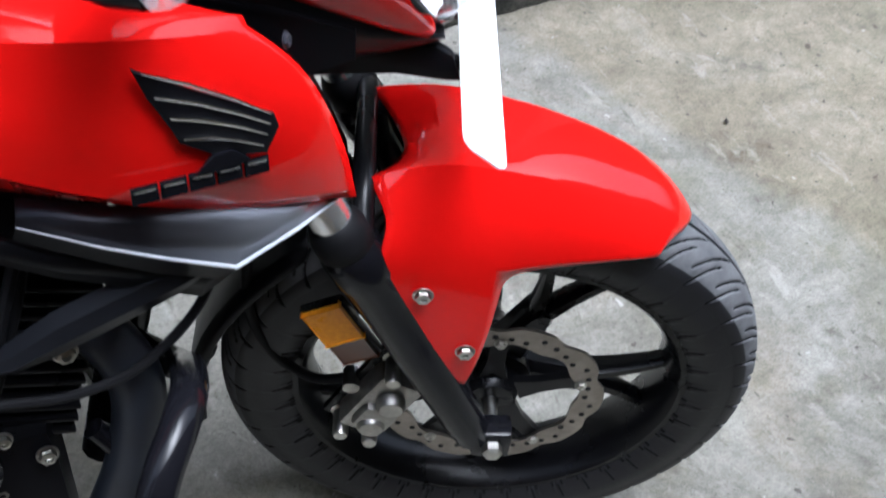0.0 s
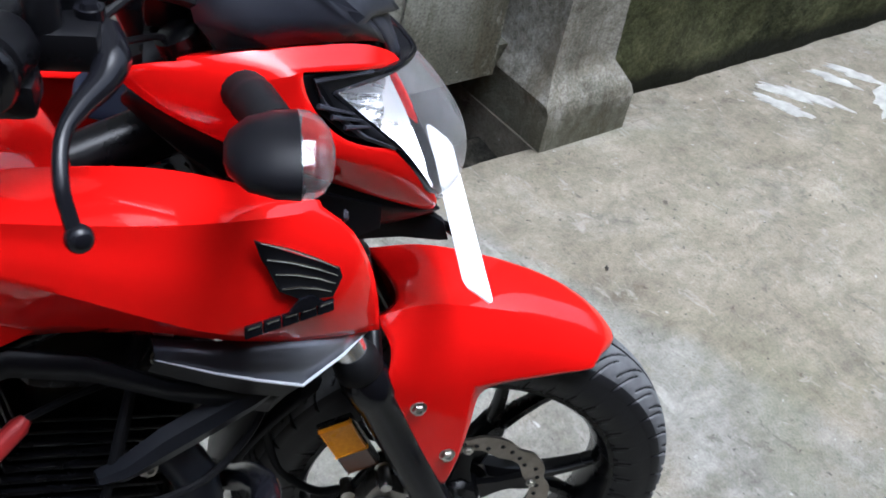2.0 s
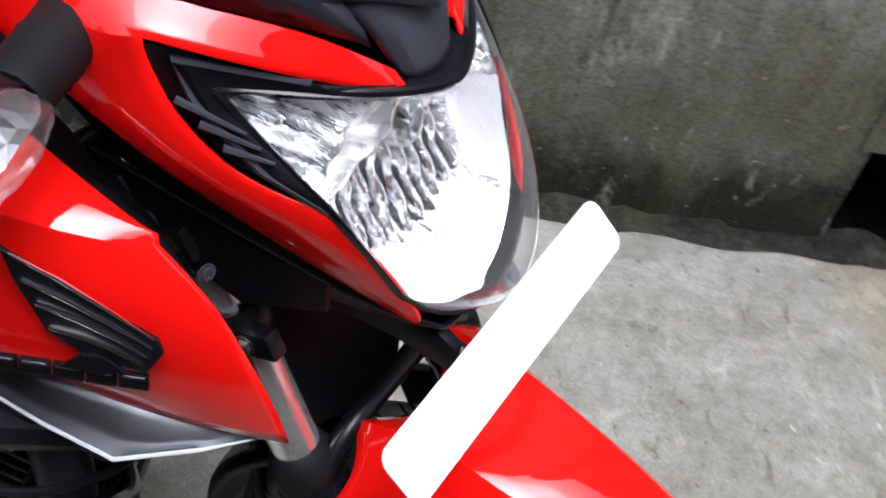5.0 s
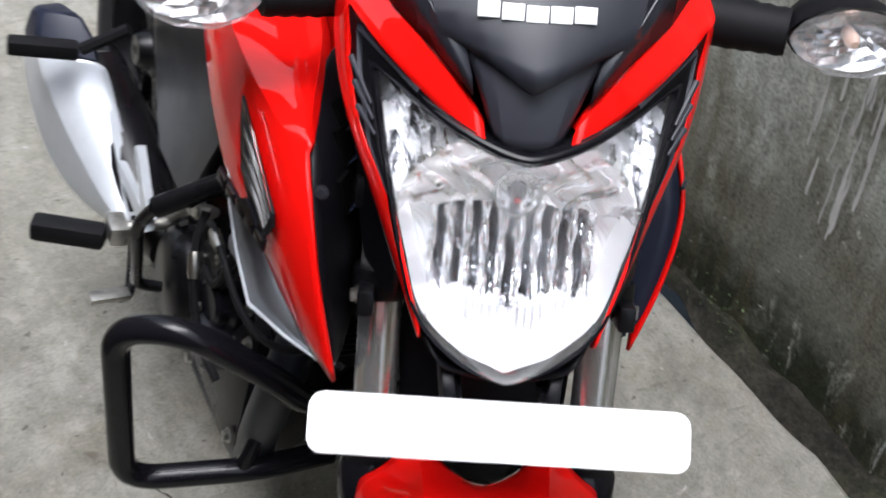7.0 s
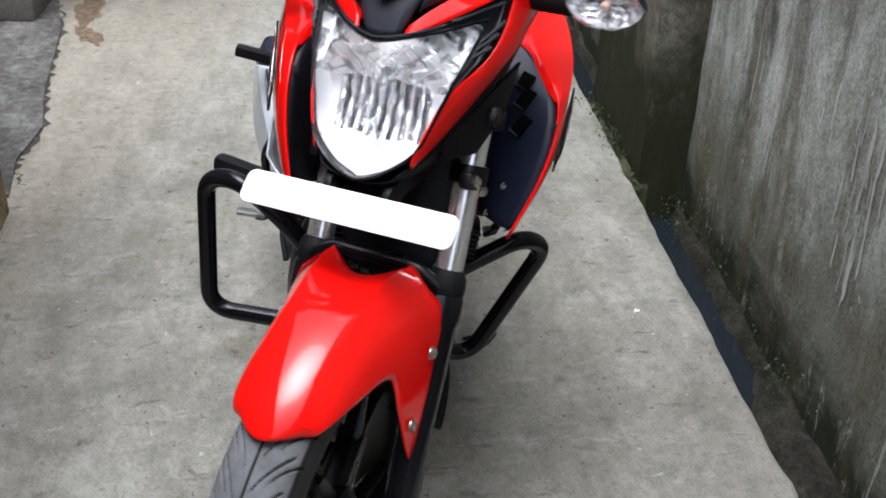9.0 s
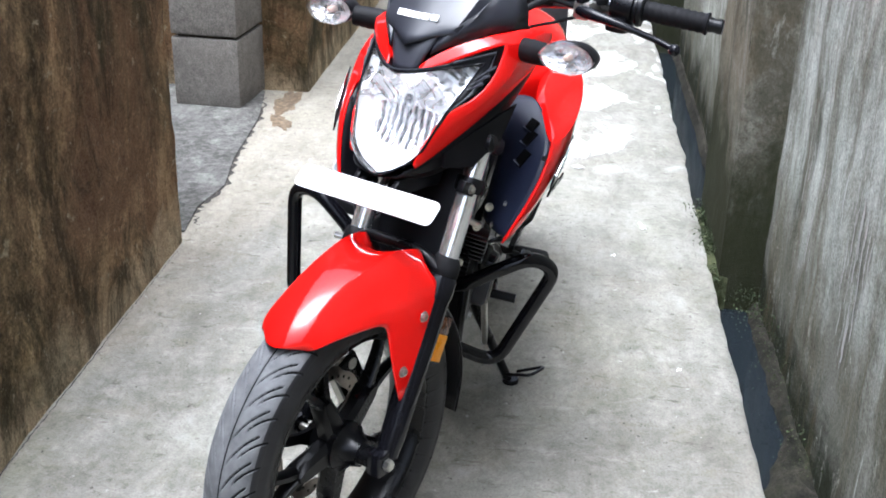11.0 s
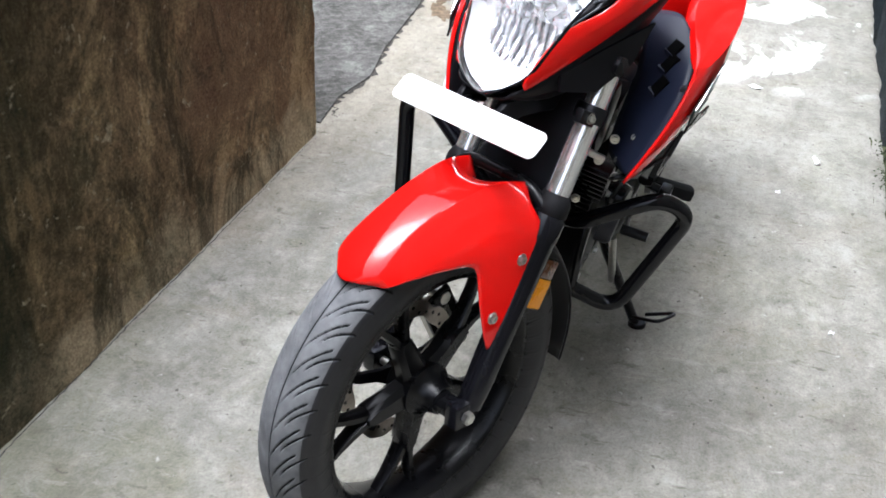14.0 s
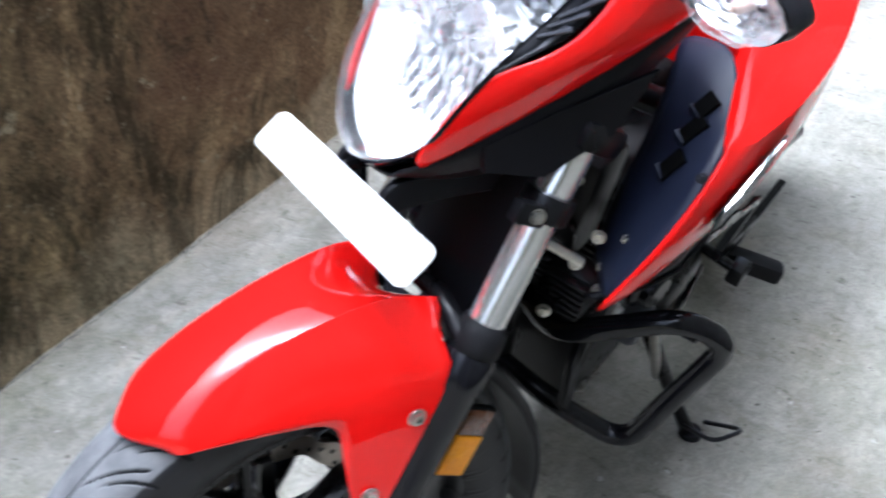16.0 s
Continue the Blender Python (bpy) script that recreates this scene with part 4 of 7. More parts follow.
def front_wheel():
    body = wheel("front_wheel", AXLE, 0.211, 0.053, 5, radians(-79), STEER, "black cast alloy wheel with split spokes")
    tyre_mesh("tyre", 0.2940, 0.0535, 0.215, AXLE, 42, body, None)
    brake_disc(AXLE, 0.125, 0.096, -0.046, body)
    bm = bmesh.new()
    tube(bm, [(0, -0.112, 0.296), (0, 0.100, 0.296)], 0.0075, 12)
    part("axle", bm, M_STEEL, body, "bright steel axle")
    for s in (-1, 1):
        bm = bmesh.new()
        lathe(bm, [(0.0001, 0.015), (0.008, 0.015), (0.011, 0.012), (0.011, 0.0), (0.0001, 0.0)], (0, s * 0.107, 0.296), (0, s, 0), 6)
        part("axle_nut", bm, M_STEEL, body)
    bm = bmesh.new()
    lathe(bm, [(0.019, 0.060), (0.019, 0.083), (0.014, 0.086), (0.008, 0.086)], AXLE, (0, 1, 0), 24)
    part("axle_spacer", bm, M_BLACK, body)
    bm = bmesh.new()
    tube(bm, [Vector((-0.10, 0.012, 0.185 - 0.004)), Vector((-0.088, 0.016, 0.197))], 0.004, 8)
    part("valve", bm, M_GRIP, body)


front_wheel()


def fork():
    for s in (-1, 1):
        y = s * 0.096
        bm = bmesh.new()
        a, b = fork_line(0.300, y), fork_line(0.600, y)
        path = [a + (b - a) * t for t in (0, 0.06, 0.10, 0.55, 0.86, 0.88, 0.97, 1.0)]
        tube(bm, path, [0.020, 0.021, 0.0225, 0.0245, 0.0265, 0.0285, 0.0285, 0.024], 20)
        # axle lug and the flat boss that carries the mudguard
        box(bm, (-0.022, y - 0.014, 0.274), (0.020, y + 0.014, 0.318), 0.006)
        leg = part("fork_leg", bm, M_BLACKGLOSS, bike, "gloss black fork slider", matrix=STEER)
        bm = bmesh.new()
        a, b = fork_line(0.570, y), fork_line(1.00, y)
        tube(bm, [a, b], 0.0190, 24)
        part("stanchion", bm, M_TUBE, leg, "chromed fork tube")
        bm = bmesh.new()
        lathe(bm, [(0.0001, 0.010), (0.014, 0.010), (0.020, 0.006), (0.021, -0.030), (0.0192, -0.034)], b, (b - a).normalized(), 20)
        part("fork_cap", bm, M_BLACK, leg, "black fork cap")
        bm = bmesh.new()
        d = (b - a).normalized()
        c = fork_line(0.609, y)
        lathe(bm, [(0.0192, 0.020), (0.022, 0.018), (0.026, 0.008), (0.027, 0.0), (0.027, -0.012), (0.024, -0.016)], c, d, 20)
        part("dust_seal", bm, M_GRIP, leg)
        # headlight stay clamped on the tube
        bm = bmesh.new()
        c = fork_line(0.744, y)
        lathe(bm, [(0.0192, -0.013), (0.0245, -0.013), (0.0255, -0.010), (0.0255, 0.010), (0.0245, 0.013), (0.0192, 0.013)], c, d, 20, True)
        box(bm, (-0.012, -0.007, -0.011), (0.026, 0.007, 0.011), 0.003, Matrix.Translation(c + Vector((0.024, s * 0.012, 0.002))) @ pose(0, 0, 0, 0, -25, 0))
        clamp = part("stay_clamp", bm, M_BLACK, leg)
        bolt("clamp_bolt", c + Vector((0.026, s * 0.019, 0.004)), (0.2, s, 0.1), 0.006, 0.006, leg)
        # amber reflector on its bracket behind the leg
        bm = bmesh.new()
        c = fork_line(0.472, y) + Vector((-0.061, -s * 0.004, -0.002))
        m = Matrix.Translation(c) @ pose(0, 0, 0, 0, -27, 0)
        box(bm, (-0.022, -0.005, -0.044), (0.022, 0.005, 0.044), 0.003, m)
        part("reflector_bracket", bm, M_BLACK, leg)
        bm = bmesh.new()
        lo, hi = (-0.040, 0.010) if s > 0 else (-0.008, 0.042)
        box(bm, (-0.019, s * 0.0048, lo), (0.019, s * 0.0090, hi), 0.002, m)
        part("reflector", bm, M_AMBER, leg, "amber side reflector")
        bm = bmesh.new()
        lo, hi = (0.011, 0.042) if s > 0 else (-0.042, -0.009)
        box(bm, (-0.018, s * 0.0044, lo), (0.018, s * 0.0080, hi), 0.002, m)
        part("reflector_base", bm, simple_brown, leg)
    # triple clamps and stem
    for z, x, hy, hz in ((0.815, 0.0, 0.125, 0.016), (0.965, 0.0, 0.125, 0.013)):
        bm = bmesh.new()
        c = fork_line(z)
        m = Matrix.Translation(c) @ pose(0, 0, 0, 0, -25.5, 0)
        box(bm, (-0.085, -0.045, -hz), (0.005, 0.045, hz), 0.010, m)
        box(bm, (-0.032, -hy, -hz), (0.026, hy, hz), 0.012, m)
        part("triple_clamp", bm, M_BLACK, bike, matrix=STEER)
    bm = bmesh.new()
    tube(bm, [fork_line(0.80) + Vector((-0.05, 0, -0.03)), fork_line(1.0) + Vector((-0.05, 0, -0.01))], 0.018, 16)
    part("steering_stem", bm, M_BLACK, bike, matrix=STEER)
    # fork brace under the plate
    bm = bmesh.new()
    tube(bm, round_path([fork_line(0.612, -0.094) + Vector((0.020, 0, 0)), fork_line(0.635, -0.06) + Vector((0.03, 0, 0)), fork_line(0.635, 0.06) + Vector((0.03, 0, 0)),
                         fork_line(0.612, 0.094) + Vector((0.020, 0, 0))], 0.03), 0.010, 10)
    part("fork_brace", bm, M_BLACK, bike, matrix=STEER)


def fork_bridge():
    bm = bmesh.new()
    secs = []
    for z, w in ((0.600, 0.060), (0.630, 0.074), (0.700, 0.078), (0.760, 0.070)):
        c = fork_line(z) + Vector((-0.020, 0, 0))
        secs.append([c + Vector((dx, y * w, 0)) for y, dx in ((-1, 0.0), (-0.5, 0.016), (0, 0.020), (0.5, 0.016), (1, 0.0), (1, -0.014), (0, -0.004), (-1, -0.014))])
    capped_loft(bm, secs)
    part("fork_bridge", bm, M_PLASTIC, bike, "black plastic bridge between the fork tubes", matrix=STEER)


fork_bridge()
simple_brown = simple("dark_amber_resin", (0.10, 0.030, 0.008), 0.3, coat=0.4)
fork()


def mudguard():
    """Front mudguard: a crowned shell with two raised rear points, drawn down on each side to a skirt bolted to the fork leg."""
    secs = []
    table = [  # x, crown z, shoulder y, shoulder z, edge y, edge z
        (0.171, 0.552, 0.026, 0.551, 0.041, 0.546),
        (0.157, 0.573, 0.036, 0.568, 0.057, 0.550),
        (0.120, 0.602, 0.039, 0.594, 0.068, 0.558),
        (0.074, 0.626, 0.042, 0.617, 0.074, 0.558),
        (0.030, 0.641, 0.045, 0.633, 0.080, 0.556),
        (-0.015, 0.648, 0.048, 0.644, 0.086, 0.552),
        (-0.055, 0.647, 0.050, 0.652, 0.096, 0.557),
        (-0.090, 0.636, 0.052, 0.654, 0.104, 0.566)]
    for x, zc, ys, zs, ye, ze in table:
        ym, zm = lerp(ys, ye, 0.62), lerp(zs, ze, 0.38)
        right = [(x, -ye, ze), (x, -lerp(ym, ye, 0.75), lerp(zm, ze, 0.6)), (x, -ym, zm), (x, -ys, zs), (x, -ys * 0.5, lerp(zc, zs, 0.35) + 0.001)]
        # the front edge is an arc
        bend = {0: 0.034, 1: 0.022, 2: 0.008}.get(len(secs), 0.0)
        right = [(p[0] - bend * (p[1] / ye) ** 2, p[1], p[2]) for p in right]
        secs.append(right + [(x, 0, zc)] + [(p[0], -p[1], p[2]) for p in right[::-1]])
    # the rear edge: corners at the forks, two peaks, a dip between
    right = [(-0.126, -0.110, 0.579), (-0.126, -0.105, 0.600), (-0.118, -0.086, 0.620), (-0.140, -0.058, 0.640), (-0.116, -0.028, 0.626)]
    secs.append(right + [(-0.104, 0, 0.618)] + [(p[0], -p[1], p[2]) for p in right[::-1]])
    bm = bmesh.new()
    rows = loft(bm, secs)
    cl = bm.edges.layers.float.new("crease_edge")
    for k, (a, b) in enumerate(zip(rows, rows[1:])):
        for j in (3, 7):
            bm.edges.get((a[j], b[j]))[cl] = 0.20 + 0.08 * k
        for j in (0, 10):
            if k < 4:
                bm.edges.get((a[j], b[j]))[cl] = min(1.0, 0.3 * k)
    for a, b in zip(rows[-1], rows[-1][1:]):
        bm.edges.get((a, b))[cl] = 0.75
    # skirts: the side runs on below the edge, narrowing to a point
    front = [(-0.016, 0.0900, 0.522), (-0.022, 0.0965, 0.470), (-0.030, 0.1010, 0.428), (-0.038, 0.1030, 0.402)]
    rear = [(-0.117, 0.1105, 0.546), (-0.084, 0.1085, 0.480), (-0.058, 0.1060, 0.430), (-0.048, 0.1040, 0.405)]
    for s, j in ((-1, 0), (1, 10)):
        above = [rows[k][j] for k in (5, 6, 7, 8)]
        for f, r in zip(front, rear):
            below = [bm.verts.new(Vector((lerp(f[0], r[0], t), s * (lerp(f[1], r[1], t) + 0.001), lerp(f[2], r[2], t)))) for t in (0, 0.34, 0.68, 1.0)]
            for i in range(3):
                bm.faces.new((above[i], above[i + 1], below[i + 1], below[i]))
            for i in (0, 3):
                bm.edges.get((above[i], below[i]))[cl] = 0.8
            above = below
        for a, b in zip(above, above[1:]):
            bm.edges.get((a, b))[cl] = 0.7
    ob = part("front_mudguard", bm, M_RED, bike, "glossy red front mudguard with skirts bolted to the fork", matrix=STEER)
    shell(ob, 0.003, 2)
    for s in (-1, 1):
        for x, y, z in ((-0.087, 0.1085, 0.546), (-0.042, 0.1035, 0.457)):
            bolt("mudguard_bolt", (x, s * y, z), (0, s, 0), 0.0072, 0.006, ob)
    # black inner extension and flap behind the wheel
    bm = bmesh.new()
    secs = []
    for ang, w in ((128, 0.062), (140, 0.064), (155, 0.064), (168, 0.062), (180, 0.058), (192, 0.050)):
        a = radians(ang)
        r = 0.318 + 0.012 * max(0, (ang - 140) / 50)
        secs.append([(math.cos(a) * (r - 0.016), y * w, 0.296 + math.sin(a) * (r - 0.016)) if abs(y) == 1 else (math.cos(a) * r, y * w, 0.296 + math.sin(a) * r) for y in (-1, -0.85, -0.4, 0.0, 0.4, 0.85, 1)])
    loft(bm, secs)
    ob2 = part("mudguard_flap", bm, M_PLASTIC, ob, "black plastic flap behind the tyre")
    shell(ob2, 0.003, 1)


mudguard()


def caliper():
    m = STEER @ Matrix.Translation((-0.118, -0.062, 0.335)) @ pose(0, 0, 0, 0, -62, 0)
    bm = bmesh.new()
    box(bm, (-0.050, -0.030, -0.026), (0.046, 0.006, 0.026), 0.009)
    box(bm, (-0.034, -0.040, -0.020), (0.006, -0.024, 0.020), 0.010)
    body = part("brake_caliper", bm, M_ALU, bike, "dull grey cast brake caliper", matrix=m)
    for x, z in ((-0.060, 0.016), (0.052, 0.016), (0.056, -0.018), (-0.058, -0.018)):
        bm = bmesh.new()
        lathe(bm, [(0.0001, -0.036), (0.007, -0.036), (0.0085, -0.033), (0.0085, -0.006), (0.0115, -0.004), (0.0115, 0.008), (0.0001, 0.008)], (x, 0, z), (0, 1, 0), 12)
        part("slide_pin", bm, M_STEEL, body)
    for x in (-0.022, 0.020):
        bm = bmesh.new()
        lathe(bm, [(0.0001, -0.008), (0.012, -0.008), (0.015, -0.004), (0.015, 0.004)], (x, -0.036, 0), (0, 1, 0), 20)
        part("piston_cap", bm, M_ALU, body)
    bm = bmesh.new()
    box(bm, (-0.07, -0.004, -0.030), (0.07, 0.006, 0.034), 0.004)
    part("caliper_bracket", bm, M_BLACK, body)
    bm = bmesh.new()
    p = smooth_path([(-0.150, -0.060, 0.345), (-0.190, -0.055, 0.335), (-0.232, -0.050, 0.372), (-0.252, -0.048, 0.440), (-0.246, -0.05, 0.53), (-0.22, -0.06, 0.64), (-0.235, -0.05, 0.76), (-0.27, -0.08, 0.92)], 8)
    tube(bm, p, 0.0055, 10)
    part("brake_hose", bm, M_GRIP, bike, "black rubber brake hose", matrix=STEER)
    bm = bmesh.new()
    lathe(bm, [(0.0001, -0.012), (0.009, -0.012), (0.009, 0.012), (0.0001, 0.012)], (-0.150, -0.064, 0.347), (0, 1, 0), 12)
    part("hose_banjo", bm, M_STEEL, bike, matrix=STEER)


caliper()
# ---- headlight unit, cowl, plate, lamps and handlebar (they turn with the fork) ----
LENS_ROWS = [  # centre x, centre z, half width, edge x, edge z
    (-0.122, 0.938, 0.109, -0.207, 0.958),
    (-0.090, 0.905, 0.101, -0.176, 0.926),
    (-0.067, 0.872, 0.091, -0.143, 0.892),
    (-0.056, 0.842, 0.081, -0.119, 0.858),
    (-0.055, 0.812, 0.066, -0.096, 0.818),
    (-0.063, 0.788, 0.036, -0.081, 0.793),
    (-0.074, 0.779, 0.010, -0.077, 0.781)]


def lens_point(t, s, push=0.0, grow=0.0):
    """Place on the lens: t from top to bottom, s across from -1 to 1; push backwards, grow outwards."""
    f = t * (len(LENS_ROWS) - 1)
    i = min(int(f), len(LENS_ROWS) - 2)
    a, b = LENS_ROWS[i], LENS_ROWS[i + 1]
    o, e = LENS_ROWS[max(i - 1, 0)], LENS_ROWS[min(i + 2, len(LENS_ROWS) - 1)]
    g = f - i
    xc, zc, w, xe, ze = (p + 0.5 * g * (q - n + g * (2 * n - 5 * p + 4 * q - r + g * (3 * (p - q) + r - n))) for n, p, q, r in zip(o, a, b, e))
    k = abs(s)
    return Vector((lerp(xc, xe, k ** 1.7) - push, s * (w + grow), lerp(zc, ze, k ** 1.15) - push * 0.15))


def lens_outline(push=0.0, grow=0.0, n=14):
    """Once round the edge, from the top middle over the left side and back."""
    out = [lens_point(0, s / n, push) + Vector((0, 0, grow)) for s in range(0, n)]
    ts = [k / 20 for k in range(0, 21)]
    left = []
    for t in ts:
        p = lens_point(t, 1, push)
        left.append(p + Vector((0, grow * (1 - 0.75 * t), grow * (0.8 - 1.8 * t))))
    out += left
    out += [Vector((p.x, -p.y, p.z)) for p in left[::-1]]
    out += [Vector((p.x, -p.y, p.z)) for p in out[1:n][::-1]]
    return out


def headlight():
    # black rim round the lens
    bm = bmesh.new()
    a, b, c, d = lens_outline(0.0, 0.0), lens_outline(-0.002, 0.003), lens_outline(0.003, 0.0065), lens_outline(0.05, 0.004)
    loft(bm, [a, b, c, d], True)
    body = part("headlight", bm, M_BLACKGLOSS, bike, "wide angular halogen headlight with a black rim", matrix=STEER)
    # clear lens
    bm = bmesh.new()
    loft(bm, [[lens_point(t / 22, s / 12) for s in range(-12, 13)] for t in range(23)])
    lens = part("lens", bm, M_LENS, body, "clear polycarbonate lens")
    lens.visible_shadow = False
    # bowl: smooth wings and dish, a recess of vertical flutes in the middle, ribbed cells in the upper corners
    bm = bmesh.new()
    rows = []
    NT, NS = 130, 70

    def zone(y, z):
        ry = math.hypot(y, z - 0.862)
        if z > 0.878 and ry > 0.0925:
            return "corner"
        if abs(y) < 0.062 and 0.806 + 1.6 * y * y < z < 0.880 - 0.10 * abs(y):
            return "flute"
        if z >= 0.880 - 0.10 * abs(y):
            return "crown"
        return "wing"

    for ti in range(NT + 1):
        t = 0.008 + 0.987 * ti / NT
        row = []
        for si in range(-NS, NS + 1):
            p = lens_point(t, si / NS * 0.988)
            y, z = p.y, p.z
            k = zone(y, z)
            r2 = (y * y + (z - 0.856) ** 2) / 0.0925 ** 2
            back = 0.022 + 0.074 * max(0.0, 1 - r2)
            if k == "flute":
                back += 0.012 - 0.0075 * abs(math.sin(y * 235)) + 0.002 * math.sin(z * 190 + math.floor(y * 75) * 2.1)
            elif k == "crown":
                back += 0.0012 * math.sin(y * 150 + 1.6 * math.sin(z * 170 + y * 40)) + 0.0008 * math.sin(y * 210 + z * 90)
            elif k == "corner":
                back = 0.026 + 0.0030 * abs(math.sin((y * 0.8 + z) * 330)) + (0.009 if abs(abs(y) - 0.072) < 0.010 and z > 0.915 else 0.0)
            else:
                back += 0.0016 * math.sin(z * 130 + 40 * abs(y)) + 0.0012 * math.sin(y * 95 + z * 60) + (0.0007 * math.sin(y * 1050) if z < 0.806 + 1.6 * y * y else 0.0)
            e = min(1.0, (1 - abs(si) / NS) * 16, (1 - ti / NT) * 22)
            back *= 0.22 + 0.78 * e
            row.append(bm.verts.new((p.x - back, y, z)))
        rows.append(row)
    kinds = {"wing": 0, "crown": 1, "flute": 2, "corner": 3}
    for a, b in zip(rows, rows[1:]):
        for j in range(len(a) - 1):
            f = bm.faces.new((a[j], a[j + 1], b[j + 1], b[j]))
            c = f.calc_center_median()
            k = zone(c.y, c.z)
            # Reflected sky and surroundings are coloured in face by face: white, mirror or dark.
            f.material_index = kinds[k]
            if k == "flute":
                f.material_index = 1 if abs(math.sin(c.y * 235)) > 0.62 or math.sin(c.z * 90 + math.floor(c.y * 75) * 1.7) > 0.72 else 2
            elif k == "crown":
                w = math.sin(c.y * 150 + 1.6 * math.sin(c.z * 170 + c.y * 40))
                f.material_index = 1 if abs(w) < 0.36 or math.sin(c.z * 210 - abs(c.y) * 170) > 0.55 else 0
            elif k == "corner":
                f.material_index = 0 if math.sin(c.y * 150 + c.z * 200) > 0.35 else (1 if math.sin(c.y * 420) > -0.2 else 2)
    part("reflector_bowl", bm, [M_SKYWHITEBOWL, M_REFLECTOR, M_DARKMIRROR], body, "mirror reflector with vertical flutes", smooth=True)
    # bulb and its shield ring
    bm = bmesh.new()
    tube(bm, [(-0.190, 0, 0.892), (-0.160, 0, 0.889), (-0.152, 0, 0.888)], [0.0075, 0.0075, 0.003], 14)
    part("bulb", bm, M_DARKMIRROR, body)
    bm = bmesh.new()
    lathe(bm, [(0.0158, -0.004), (0.0182, -0.004), (0.0182, 0.006), (0.0158, 0.006)], (-0.160, 0, 0.891), (1, 0, 0.30), 28, True)
    part("bulb_ring", bm, M_CHROME, body)


def clear_lens():
    m = bpy.data.materials.new("clear_lens_sheet")
    m.use_nodes = True
    nt = m.node_tree
    nt.nodes.remove(nt.nodes["Principled BSDF"])
    tr, gl, mx, fr = (nt.nodes.new("ShaderNode" + k) for k in ("BsdfTransparent", "BsdfGlossy", "MixShader", "LayerWeight"))
    tr.inputs[0].default_value = (0.95, 0.96, 0.97, 1)
    gl.inputs["Roughness"].default_value = 0.04
    # thin sheet: the same gloss from both sides, strong only at a grazing angle
    fr.inputs["Blend"].default_value = 0.5
    pw, ad = nt.nodes.new("ShaderNodeMath"), nt.nodes.new("ShaderNodeMath")
    pw.operation, ad.operation = "POWER", "MULTIPLY_ADD"
    pw.inputs[1].default_value, ad.inputs[1].default_value, ad.inputs[2].default_value = 4.0, 0.90, 0.05
    nt.links.new(fr.outputs["Facing"], pw.inputs[0])
    nt.links.new(pw.outputs[0], ad.inputs[0])
    bp = nt.nodes.new("ShaderNodeBump")
    bp.inputs["Strength"].default_value, bp.inputs["Distance"].default_value = 0.15, 0.001
    nt.links.new(noise_tex(nt, 60, 3), bp.inputs["Height"])
    nt.links.new(bp.outputs[0], gl.inputs["Normal"])
    nt.links.new(ad.outputs[0], mx.inputs[0])
    nt.links.new(tr.outputs[0], mx.inputs[1])
    nt.links.new(gl.outputs[0], mx.inputs[2])
    nt.links.new(mx.outputs[0], nt.nodes["Material Output"].inputs["Surface"])
    return m


# Translucent haze stands in for the sky's reflection on a clear lens.
def hazed_lens(haze):
    m = clear_lens()
    nt = m.node_tree
    out = nt.nodes["Material Output"]
    clear = out.inputs["Surface"].links[0].from_socket
    tl, mx = nt.nodes.new("ShaderNodeBsdfTranslucent"), nt.nodes.new("ShaderNodeMixShader")
    tl.inputs[0].default_value = (0.9, 0.9, 0.9, 1)
    mx.inputs[0].default_value = haze
    nt.links.new(clear, mx.inputs[1])
    nt.links.new(tl.outputs[0], mx.inputs[2])
    nt.links.new(mx.outputs[0], out.inputs["Surface"])
    return m


M_LENS = hazed_lens(0.11)
M_HAZEDLENS = hazed_lens(0.12)
headlight()


